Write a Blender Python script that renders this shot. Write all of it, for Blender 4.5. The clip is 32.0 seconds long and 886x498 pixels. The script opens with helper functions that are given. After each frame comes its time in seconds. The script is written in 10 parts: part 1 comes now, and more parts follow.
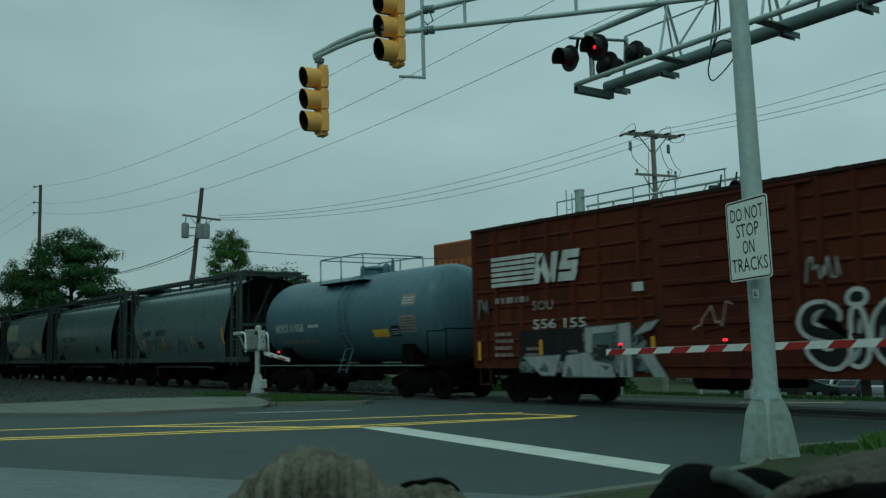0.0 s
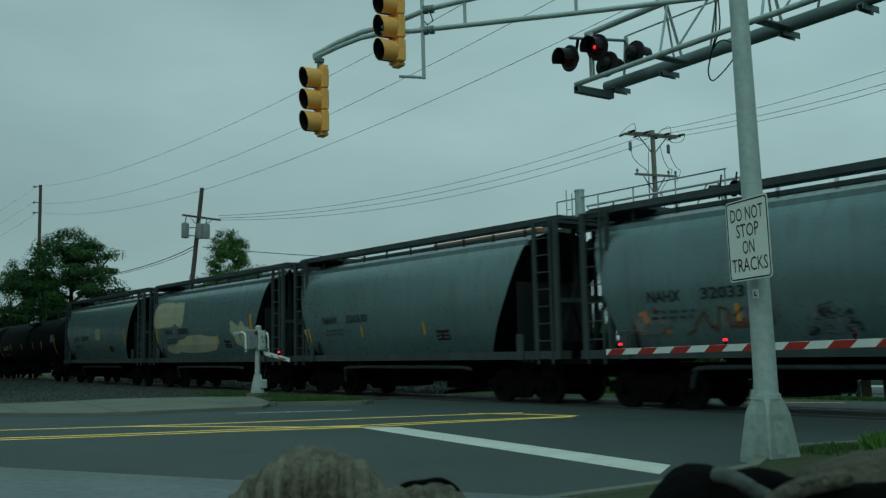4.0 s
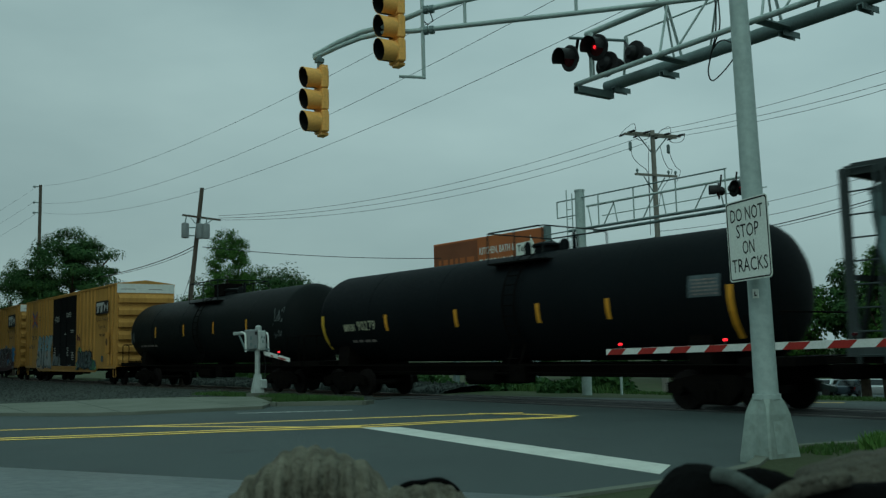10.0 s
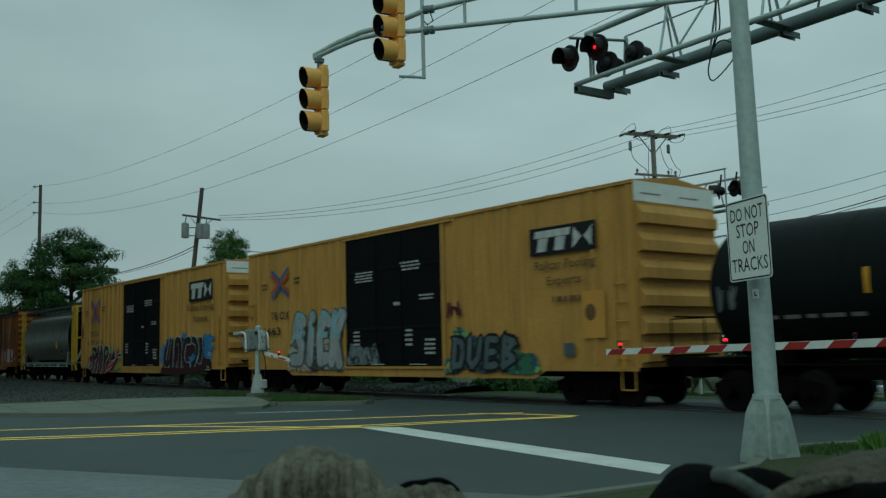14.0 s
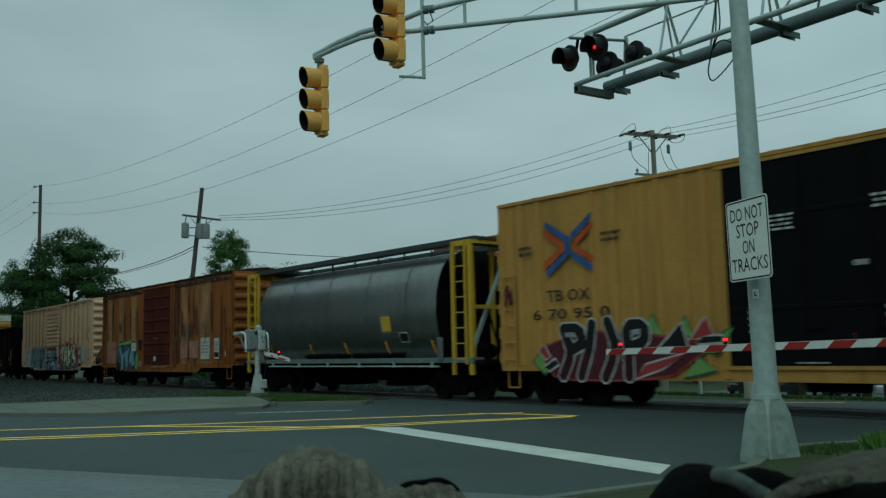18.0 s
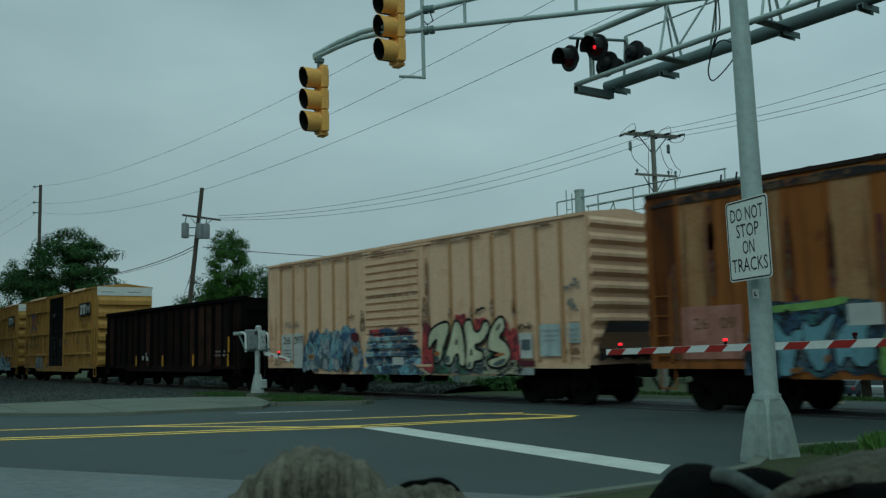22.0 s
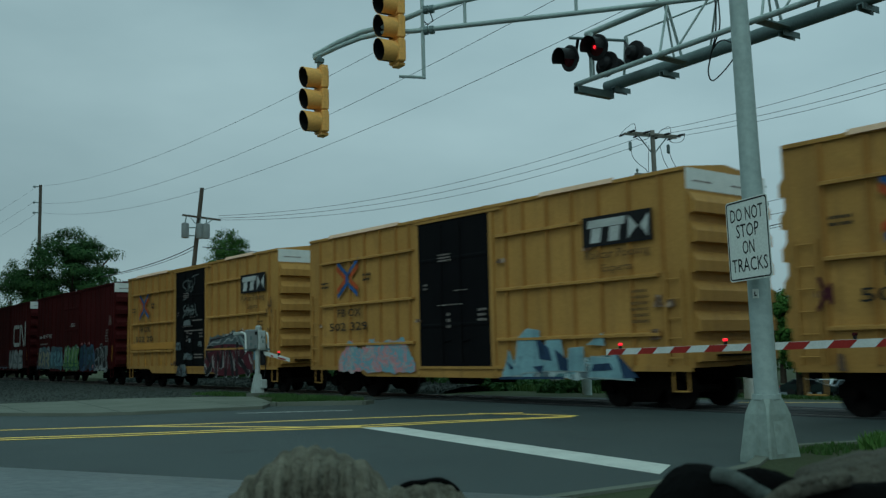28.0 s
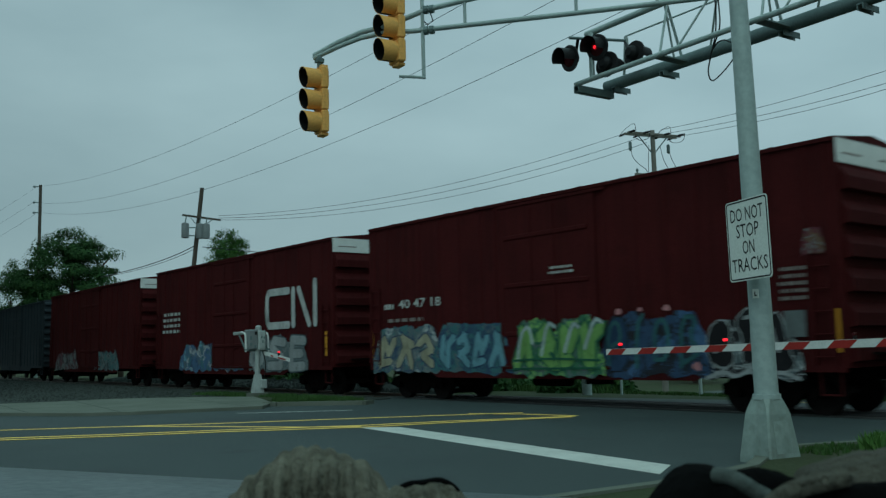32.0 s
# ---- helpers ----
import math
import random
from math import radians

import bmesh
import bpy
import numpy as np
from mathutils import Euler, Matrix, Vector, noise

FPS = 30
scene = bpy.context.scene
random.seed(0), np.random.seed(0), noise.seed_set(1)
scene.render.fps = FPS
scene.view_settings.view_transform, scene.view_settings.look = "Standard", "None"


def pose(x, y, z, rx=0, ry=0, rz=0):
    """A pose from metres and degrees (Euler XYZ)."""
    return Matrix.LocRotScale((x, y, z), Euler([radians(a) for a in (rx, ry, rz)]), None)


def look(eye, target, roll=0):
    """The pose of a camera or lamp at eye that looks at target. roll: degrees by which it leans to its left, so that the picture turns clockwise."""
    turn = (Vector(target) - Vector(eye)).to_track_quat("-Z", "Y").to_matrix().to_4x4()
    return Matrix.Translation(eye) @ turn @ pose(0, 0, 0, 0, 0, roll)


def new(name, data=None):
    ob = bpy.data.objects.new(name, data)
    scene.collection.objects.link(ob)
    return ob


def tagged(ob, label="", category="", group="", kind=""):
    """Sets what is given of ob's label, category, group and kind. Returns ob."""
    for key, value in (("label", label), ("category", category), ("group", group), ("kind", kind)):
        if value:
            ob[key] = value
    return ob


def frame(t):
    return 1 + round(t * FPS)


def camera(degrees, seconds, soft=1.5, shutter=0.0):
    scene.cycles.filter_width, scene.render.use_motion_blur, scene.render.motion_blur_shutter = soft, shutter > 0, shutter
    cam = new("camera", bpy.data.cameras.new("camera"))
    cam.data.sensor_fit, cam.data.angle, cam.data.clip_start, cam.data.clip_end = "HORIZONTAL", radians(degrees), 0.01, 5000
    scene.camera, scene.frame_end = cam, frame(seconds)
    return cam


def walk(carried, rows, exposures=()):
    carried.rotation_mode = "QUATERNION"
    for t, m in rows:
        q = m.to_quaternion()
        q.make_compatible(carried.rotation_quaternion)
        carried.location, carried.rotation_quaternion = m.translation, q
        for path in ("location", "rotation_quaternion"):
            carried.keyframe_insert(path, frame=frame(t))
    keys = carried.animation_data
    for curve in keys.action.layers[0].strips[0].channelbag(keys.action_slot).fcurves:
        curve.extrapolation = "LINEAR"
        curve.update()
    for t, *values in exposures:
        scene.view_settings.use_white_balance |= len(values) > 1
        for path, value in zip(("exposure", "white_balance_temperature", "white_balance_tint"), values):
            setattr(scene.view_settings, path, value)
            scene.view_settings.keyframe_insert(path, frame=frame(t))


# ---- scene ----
EYE = Vector((0.0, 0.0, 1.412))
VIEW = Vector((-0.77732, 0.61999, 0.10673))
CAM_POSE = look(EYE, EYE + VIEW * 10, -1.298)
cam = camera(50.58, 32.0, soft=1.35, shutter=0.4)
cam.data.dof.use_dof, cam.data.dof.focus_distance, cam.data.dof.aperture_fstop = True, 24.0, 24.0
walk(cam, [(0, CAM_POSE), (32.0, CAM_POSE)], exposures=[(0, 0.0, 6180, -5), (3.5, 0.0, 6180, -5), (6.0, 0.0, 6320, -3), (11.0, 0.0, 6380, -2), (14.0, 0.0, 6420, 1), (18.0, 0.0, 6320, 1), (23.0, 0.0, 6130, 1), (32.0, 0.0, 6000, 1)])

# ---------------------------------------------------------------- sky and light
world = bpy.data.worlds.new("world")
scene.world = world
world.use_nodes = True
wn, wl = world.node_tree.nodes, world.node_tree.links
sky = wn.new("ShaderNodeTexSky")
sky.sky_type, sky.sun_disc, sky.sun_elevation, sky.sun_rotation = "NISHITA", False, radians(46), radians(142)
sky.dust_density = 4.0
w_dim = wn.new("ShaderNodeVectorMath")
w_dim.operation = "SCALE"
w_dim.inputs["Scale"].default_value = 0.06
wl.new(sky.outputs[0], w_dim.inputs[0])
w_tc = wn.new("ShaderNodeTexCoord")
w_map = wn.new("ShaderNodeMapping")
w_map.inputs["Scale"].default_value = (1.2, 1.2, 3.2)
w_noise = wn.new("ShaderNodeTexNoise")
w_noise.inputs["Scale"].default_value, w_noise.inputs["Detail"].default_value = 1.6, 5.0
w_ramp = wn.new("ShaderNodeValToRGB")
w_ramp.color_ramp.elements[0].position, w_ramp.color_ramp.elements[1].position = 0.34, 0.68
w_ramp.color_ramp.elements[0].color = (0.31, 0.42, 0.44, 1)
w_ramp.color_ramp.elements[1].color = (0.435, 0.565, 0.58, 1)
w_mix = wn.new("ShaderNodeMix")
w_mix.data_type = "RGBA"
w_mix.inputs["Factor"].default_value = 0.9
wl.new(w_tc.outputs["Generated"], w_map.inputs[0])
wl.new(w_map.outputs[0], w_noise.inputs["Vector"])
wl.new(w_noise.outputs["Fac"], w_ramp.inputs[0])
wl.new(w_dim.outputs[0], w_mix.inputs["A"])
wl.new(w_ramp.outputs[0], w_mix.inputs["B"])
w_sep = wn.new("ShaderNodeSeparateXYZ")
wl.new(w_tc.outputs["Generated"], w_sep.inputs[0])
w_grad = wn.new("ShaderNodeMapRange")
for key, val in (("From Min", 0.0), ("From Max", 0.42), ("To Min", 0.8), ("To Max", 1.1)):
    w_grad.inputs[key].default_value = val
wl.new(w_sep.outputs["Z"], w_grad.inputs["Value"])
# an overcast sky: far brighter overhead than near the horizon
w_top = wn.new("ShaderNodeMapRange")
w_top.interpolation_type = "SMOOTHSTEP"
for key, val in (("From Min", 0.42), ("From Max", 1.0), ("To Min", 0.0), ("To Max", 0.55)):
    w_top.inputs[key].default_value = val
wl.new(w_sep.outputs["Z"], w_top.inputs["Value"])
w_sum = wn.new("ShaderNodeMath")
wl.new(w_grad.outputs[0], w_sum.inputs[0])
wl.new(w_top.outputs[0], w_sum.inputs[1])
w_mul = wn.new("ShaderNodeVectorMath")
w_mul.operation = "SCALE"
wl.new(w_mix.outputs["Result"], w_mul.inputs[0])
wl.new(w_sum.outputs[0], w_mul.inputs["Scale"])
w_side = wn.new("ShaderNodeVectorMath")
w_side.operation = "DOT_PRODUCT"
w_side.inputs[1].default_value = (0.62, 0.78, 0.0)
wl.new(w_tc.outputs["Generated"], w_side.inputs[0])
w_dull = wn.new("ShaderNodeMapRange")
for key, val in (("From Min", -0.45), ("From Max", 0.45), ("To Min", 0.88), ("To Max", 1.07)):
    w_dull.inputs[key].default_value = val
wl.new(w_side.outputs["Value"], w_dull.inputs["Value"])
w_mul2 = wn.new("ShaderNodeVectorMath")
w_mul2.operation = "SCALE"
wl.new(w_mul.outputs[0], w_mul2.inputs[0])
wl.new(w_dull.outputs[0], w_mul2.inputs["Scale"])
w_cool = wn.new("ShaderNodeMix")
w_cool.data_type, w_cool.blend_type = "RGBA", "MULTIPLY"
w_cool.inputs["B"].default_value = (0.7, 1.0, 0.94, 1)
wl.new(w_top.outputs[0], w_cool.inputs["Factor"])
wl.new(w_mul2.outputs[0], w_cool.inputs["A"])
wl.new(w_cool.outputs["Result"], wn["Background"].inputs["Color"])
wn["Background"].inputs["Strength"].default_value = 1.0

sun = new("sun", bpy.data.lights.new("sun", "SUN"))
sun.data.energy, sun.data.angle, sun.data.color = 0.42, radians(30), (0.78, 1.0, 0.95)
sun.matrix_world = look((14, -22, 45), (-12, 12, 0))

# ---------------------------------------------------------------- materials


def surf(name, a, b=None, rough=0.6, metal=0.0, scale=3.0, fine=40.0, bump=0.15, streak=0.0, grime=(0.03, 0.025, 0.02),
         spots=0.0, rand=0.0, spec=0.15, coat=0.0):
    """A weathered surface: two tones at two scales, runs down the face, worn spots, fine relief."""
    m = bpy.data.materials.new(name)
    m.use_nodes = True
    n, l = m.node_tree.nodes, m.node_tree.links
    p = n["Principled BSDF"]
    tc = n.new("ShaderNodeTexCoord")
    b = b or tuple(v * 0.7 for v in a)

    def noise_of(sc, detail=4.0, stretch=None):
        t = n.new("ShaderNodeTexNoise")
        t.inputs["Scale"].default_value, t.inputs["Detail"].default_value = sc, detail
        if stretch:
            mp = n.new("ShaderNodeMapping")
            mp.inputs["Scale"].default_value = stretch
            l.new(tc.outputs["Object"], mp.inputs[0])
            l.new(mp.outputs[0], t.inputs["Vector"])
        else:
            l.new(tc.outputs["Object"], t.inputs["Vector"])
        return t.outputs["Fac"]

    def ramp(src, lo, hi):
        r = n.new("ShaderNodeMapRange")
        r.inputs["From Min"].default_value, r.inputs["From Max"].default_value = lo, hi
        l.new(src, r.inputs["Value"])
        return r.outputs[0]

    def mixed(fac, ca, cb):
        x = n.new("ShaderNodeMix")
        x.data_type = "RGBA"
        for key, c in (("A", ca), ("B", cb)):
            if isinstance(c, tuple):
                x.inputs[key].default_value = (*c, 1)
            else:
                l.new(c, x.inputs[key])
        if isinstance(fac, float):
            x.inputs["Factor"].default_value = fac
        else:
            l.new(fac, x.inputs["Factor"])
        return x.outputs["Result"]

    def times(src, k):
        q = n.new("ShaderNodeMath")
        q.operation = "MULTIPLY"
        q.inputs[1].default_value = k
        l.new(src, q.inputs[0])
        return q.outputs[0]

    big = noise_of(scale)
    small = noise_of(fine, 6.0)
    col = mixed(ramp(big, 0.3, 0.7), a, b)
    col = mixed(times(ramp(small, 0.35, 0.7), 0.35), col, tuple(v * 0.62 for v in b))
    if rand:
        oi = n.new("ShaderNodeObjectInfo")
        col = mixed(times(oi.outputs["Random"], rand), col, b)
    if streak:
        run = noise_of(1.0, 5.0, (5.0, 5.0, 0.35))
        col = mixed(times(ramp(run, 0.48, 0.72), streak), col, grime)
    if spots:
        sp = noise_of(scale * 2.3, 8.0)
        col = mixed(times(ramp(sp, 0.6, 0.68), spots), col, grime)
    l.new(col, p.inputs["Base Color"])
    rr = n.new("ShaderNodeMapRange")
    rr.inputs["To Min"].default_value, rr.inputs["To Max"].default_value = max(0.05, rough - 0.12), min(1.0, rough + 0.12)
    l.new(small, rr.inputs["Value"])
    l.new(rr.outputs[0], p.inputs["Roughness"])
    p.inputs["Metallic"].default_value = metal
    p.inputs["Specular IOR Level"].default_value = spec
    p.inputs["Coat Weight"].default_value = coat
    if bump:
        bp = n.new("ShaderNodeBump")
        bp.inputs["Strength"].default_value, bp.inputs["Distance"].default_value = bump, 0.02
        l.new(small, bp.inputs["Height"])
        l.new(bp.outputs[0], p.inputs["Normal"])
    return m


def plain(name, c, rough=0.5, metal=0.0):
    return surf(name, c, tuple(v * 0.85 for v in c), rough, metal, scale=6, bump=0.05)


def glow(name, c, strength):
    m = bpy.data.materials.new(name)
    m.use_nodes = True
    p = m.node_tree.nodes["Principled BSDF"]
    p.inputs["Base Color"].default_value = (*c, 1)
    p.inputs["Emission Color"].default_value = (*c, 1)
    p.inputs["Emission Strength"].default_value = strength
    return m


def leafy(name, a, b, sheen=0.35):
    m = bpy.data.materials.new(name)
    m.use_nodes = True
    n, l = m.node_tree.nodes, m.node_tree.links
    p = n["Principled BSDF"]
    geo = n.new("ShaderNodeNewGeometry")
    x = n.new("ShaderNodeMix")
    x.data_type = "RGBA"
    x.inputs["A"].default_value, x.inputs["B"].default_value = (*a, 1), (*b, 1)
    l.new(geo.outputs["Random Per Island"], x.inputs["Factor"])
    l.new(x.outputs["Result"], p.inputs["Base Color"])
    p.inputs["Roughness"].default_value = 0.6
    p.inputs["Specular IOR Level"].default_value = sheen
    return m


M_ASPHALT = surf("asphalt", (0.046, 0.061, 0.06), (0.034, 0.046, 0.046), 0.75, scale=0.45, fine=90, bump=0.25, spec=0.32, spots=0.45, grime=(0.026, 0.028, 0.029))
M_CONCRETE = surf("concrete", (0.16, 0.172, 0.14), (0.115, 0.124, 0.1), 0.9, scale=0.8, fine=50, bump=0.2, spots=0.25, grime=(0.13, 0.13, 0.11))
M_GRAVEL = surf("gravel", (0.046, 0.053, 0.047), (0.028, 0.032, 0.028), 0.95, scale=1.2, fine=25, bump=1.0, spots=0.3, grime=(0.05, 0.06, 0.035))
M_BANK = surf("bank_stone", (0.046, 0.054, 0.048), (0.022, 0.027, 0.024), 0.95, scale=1.6, fine=18, bump=1.0, spots=0.3, grime=(0.075, 0.085, 0.075))
M_EARTH = surf("earth_grass", (0.035, 0.055, 0.02), (0.05, 0.052, 0.028), 0.95, scale=0.25, fine=14, bump=0.8, spots=0.3, grime=(0.04, 0.05, 0.02))
M_YELLOW_LINE = surf("yellow_road_paint", (0.9, 0.6, 0.15), (0.8, 0.52, 0.13), 0.8, scale=2, fine=60, spots=0.35, grime=(0.1, 0.09, 0.06))
M_WHITE_LINE = surf("white_road_paint", (0.62, 0.62, 0.57), (0.5, 0.5, 0.46), 0.8, scale=2, fine=60, spots=0.3, grime=(0.17, 0.17, 0.16))
M_RAIL = surf("rail_steel", (0.16, 0.12, 0.1), (0.1, 0.075, 0.06), 0.45, 0.7, scale=2, bump=0.1)
M_RUBBER = surf("crossing_rubber", (0.032, 0.033, 0.034), (0.045, 0.046, 0.047), 0.85, scale=4)
M_GALV = surf("galvanised_steel", (0.4, 0.48, 0.46), (0.33, 0.395, 0.38), 0.5, 0.15, scale=2.5, fine=14, bump=0.05, spots=0.1, grime=(0.2, 0.19, 0.17))
M_CASTING = surf("cast_aluminium", (0.3, 0.36, 0.33), (0.22, 0.27, 0.245), 0.55, 0.15, scale=2.5, fine=14, bump=0.08, spots=0.25, streak=0.3, grime=(0.12, 0.12, 0.1))
M_GALV_DARK = surf("weathered_steel", (0.19, 0.25, 0.245), (0.12, 0.16, 0.157), 0.6, 0.3, scale=2.5, bump=0.05)
M_ALU = surf("painted_silver", (0.46, 0.5, 0.48), (0.36, 0.39, 0.375), 0.45, 0.25, scale=4, bump=0.04, spots=0.15, grime=(0.2, 0.2, 0.18))
M_SIGNAL = surf("signal_yellow", (0.85, 0.44, 0.12), (0.76, 0.39, 0.1), 0.5, scale=4, bump=0.04, spots=0.15, grime=(0.3, 0.2, 0.07))
M_BLACK = surf("black_paint", (0.012, 0.012, 0.013), (0.02, 0.02, 0.02), 0.5, scale=3, bump=0.05)
M_LENS_OFF = surf("dark_red_lens", (0.07, 0.008, 0.01), (0.05, 0.006, 0.008), 0.2, scale=20, bump=0.3)
M_LENS_ON = glow("lit_red_lens", (1.0, 0.015, 0.03), 1.3)
M_SIGN_WHITE = surf("sign_white", (0.72, 0.75, 0.7), (0.66, 0.69, 0.64), 0.5, scale=3, bump=0.02)
M_SIGN_BLACK = plain("sign_black", (0.015, 0.016, 0.016))
M_RED = surf("reflective_red", (0.36, 0.03, 0.025), (0.3, 0.025, 0.02), 0.5, scale=5, bump=0.03)
M_WHITE = surf("white_paint", (0.72, 0.73, 0.7), (0.62, 0.64, 0.61), 0.5, scale=5, bump=0.03)
M_WOOD_POLE = surf("pole_wood", (0.12, 0.1, 0.08), (0.08, 0.068, 0.056), 0.9, scale=3, fine=20, bump=0.4, streak=0.4)
M_WOOD_GREY = surf("pole_wood_grey", (0.24, 0.23, 0.2), (0.17, 0.165, 0.145), 0.9, scale=3, fine=20, bump=0.4, streak=0.3, grime=(0.1, 0.09, 0.08))
M_CABLE = plain("black_cable", (0.015, 0.015, 0.016))
M_BARK = surf("bark", (0.07, 0.055, 0.04), (0.045, 0.036, 0.028), 0.95, scale=4, fine=15, bump=0.8)
M_LEAF = leafy("leaves", (0.02, 0.05, 0.018), (0.042, 0.085, 0.026), 0.03)
M_LEAF_B = leafy("leaves_bright", (0.028, 0.075, 0.016), (0.06, 0.125, 0.026), 0.03)
M_GRASS_NEAR = leafy("verge_grass", (0.045, 0.12, 0.02), (0.09, 0.17, 0.04), 0.2)
M_GRASS = leafy("grass_blades", (0.03, 0.075, 0.016), (0.06, 0.11, 0.03), 0.15)
M_ORANGE = surf("orange_panel", (0.4, 0.13, 0.045), (0.33, 0.1, 0.035), 0.6, scale=0.8, bump=0.03)
M_BRICK_DARK = surf("billboard_brown", (0.22, 0.08, 0.04), (0.16, 0.06, 0.03), 0.7, scale=0.6, bump=0.05)
M_TRAFO = surf("transformer_grey", (0.22, 0.24, 0.24), (0.17, 0.185, 0.185), 0.5, scale=3)
M_GLASS_CAR = plain("car_glass", (0.01, 0.012, 0.014), 0.08)
M_TYRE = surf("tyre", (0.015, 0.015, 0.015), (0.02, 0.02, 0.02), 0.9, scale=8)

# train paint
GR = (0.02, 0.017, 0.015)
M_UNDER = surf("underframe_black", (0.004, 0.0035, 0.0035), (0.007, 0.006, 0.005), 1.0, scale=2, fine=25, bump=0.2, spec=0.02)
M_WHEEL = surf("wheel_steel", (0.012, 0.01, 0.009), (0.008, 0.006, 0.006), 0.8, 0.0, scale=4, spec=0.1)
M_NS = surf("boxcar_brown", (0.098, 0.024, 0.0105), (0.062, 0.0155, 0.0085), 0.75, spec=0.08, scale=0.8, fine=20, bump=0.12, streak=0.75, grime=(0.022, 0.011, 0.009), spots=0.3)
M_NS_DOOR = surf("boxcar_brown_door", (0.085, 0.021, 0.011), (0.055, 0.014, 0.008), 0.75, spec=0.08, scale=0.8, fine=20, bump=0.12, streak=0.5, grime=(0.03, 0.014, 0.011))
M_CN = surf("boxcar_maroon", (0.066, 0.0105, 0.0108), (0.046, 0.008, 0.0085), 0.8, scale=0.7, fine=20, bump=0.1, streak=0.45, grime=(0.018, 0.0045, 0.004), spots=0.25, spec=0.05)
M_TTX = surf("boxcar_yellow", (0.5, 0.262, 0.066), (0.38, 0.198, 0.05), 0.6, scale=0.6, fine=20, bump=0.08, streak=0.45, grime=(0.2, 0.105, 0.03), spots=0.12)
M_TTX_POST = surf("boxcar_yellow_post", (0.4, 0.2, 0.05), (0.32, 0.155, 0.04), 0.6, scale=0.9, fine=20, bump=0.08, streak=0.6, grime=(0.16, 0.08, 0.03), spots=0.3)
M_TTX_PATCH = surf("boxcar_yellow_fresh", (0.56, 0.27, 0.055), (0.5, 0.235, 0.048), 0.55, scale=0.8, fine=20, bump=0.05, streak=0.2, grime=(0.3, 0.15, 0.04))
M_TTX_B = surf("boxcar_yellow_clean", (0.485, 0.262, 0.072), (0.39, 0.206, 0.054), 0.6, scale=0.6, fine=20, bump=0.08, streak=0.45, grime=(0.22, 0.115, 0.04), spots=0.2)
M_TTX_DOOR = surf("door_black", (0.004, 0.004, 0.005), (0.006, 0.006, 0.007), 0.6, scale=1.2, fine=25, bump=0.1, streak=0.2, grime=(0.012, 0.01, 0.009), spec=0.05)
M_TAN_POST = surf("boxcar_tan_post", (0.5, 0.3, 0.16), (0.36, 0.19, 0.09), 0.6, scale=1.4, fine=16, bump=0.1, streak=0.6, grime=(0.16, 0.07, 0.03), spots=0.5)
M_TAN = surf("boxcar_tan", (0.69, 0.455, 0.305), (0.61, 0.395, 0.26), 0.6, scale=0.7, fine=20, bump=0.1, streak=0.22, grime=(0.36, 0.19, 0.1), spots=0.22)
M_BROWN = surf("boxcar_orange_brown", (0.165, 0.043, 0.012), (0.27, 0.098, 0.028), 0.8, spec=0.08, scale=0.6, fine=20, bump=0.1, streak=0.8, grime=(0.035, 0.016, 0.012), spots=0.4, rand=0.9)
M_BROWN_B = surf("boxcar_dark_rust", (0.09, 0.026, 0.009), (0.15, 0.05, 0.014), 0.8, spec=0.08, scale=0.7, fine=20, bump=0.1, streak=0.7, grime=(0.03, 0.014, 0.011), spots=0.3)
M_PINK_WORN = surf("worn_pink_patch", (0.42, 0.2, 0.17), (0.3, 0.13, 0.09), 0.7, scale=2.0, fine=20, spots=0.5, streak=0.5, grime=(0.12, 0.05, 0.03))
M_BROWN_C = surf("boxcar_tan_rust", (0.37, 0.21, 0.105), (0.27, 0.115, 0.042), 0.8, spec=0.08, scale=0.8, fine=20, bump=0.1, streak=0.8, grime=(0.06, 0.024, 0.015), spots=0.35)
M_BROWN_DOOR = surf("door_red_brown", (0.088, 0.02, 0.0125), (0.06, 0.0145, 0.01), 0.8, spec=0.08, scale=0.7, fine=20, bump=0.1, streak=0.3, grime=(0.04, 0.016, 0.012))
M_GON_DK = surf("gondola_post", (0.0056, 0.0043, 0.0045), (0.0035, 0.0032, 0.0034), 0.95, scale=1.5, fine=15, bump=0.25, spec=0.04)
M_GON_RUST = surf("gondola_bare_rust", (0.06, 0.026, 0.016), (0.012, 0.008, 0.007), 0.95, scale=1.1, fine=15, bump=0.25, streak=0.7, grime=(0.012, 0.009, 0.008), spots=0.5, spec=0.08)
M_GON = surf("gondola_rust", (0.026, 0.0105, 0.0075), (0.0065, 0.0042, 0.004), 0.95, scale=0.7, fine=15, bump=0.25, streak=0.6, grime=(0.007, 0.006, 0.006), spots=0.5, rand=0.7, spec=0.08)
M_XCAR = surf("boxcar_slate", (0.03, 0.042, 0.05), (0.022, 0.03, 0.036), 0.65, scale=0.7, fine=20, bump=0.1, streak=0.4, grime=GR)
M_HOPPER = surf("hopper_grey", (0.142, 0.213, 0.218), (0.1, 0.158, 0.164), 0.3, 0.3, scale=0.35, fine=12, bump=0.04, streak=0.55, grime=(0.08, 0.09, 0.09), spots=0.15, spec=0.5)
# near-black hopper ends: soot plus the shade of the recess, both in the colour
M_HOPPER_SOOT_SHADE = surf("hopper_sooty_end", (0.022, 0.027, 0.028), (0.012, 0.015, 0.015), 0.8, scale=0.9, fine=20, bump=0.1, streak=0.5, grime=(0.008, 0.008, 0.008), spots=0.3, spec=0.1)
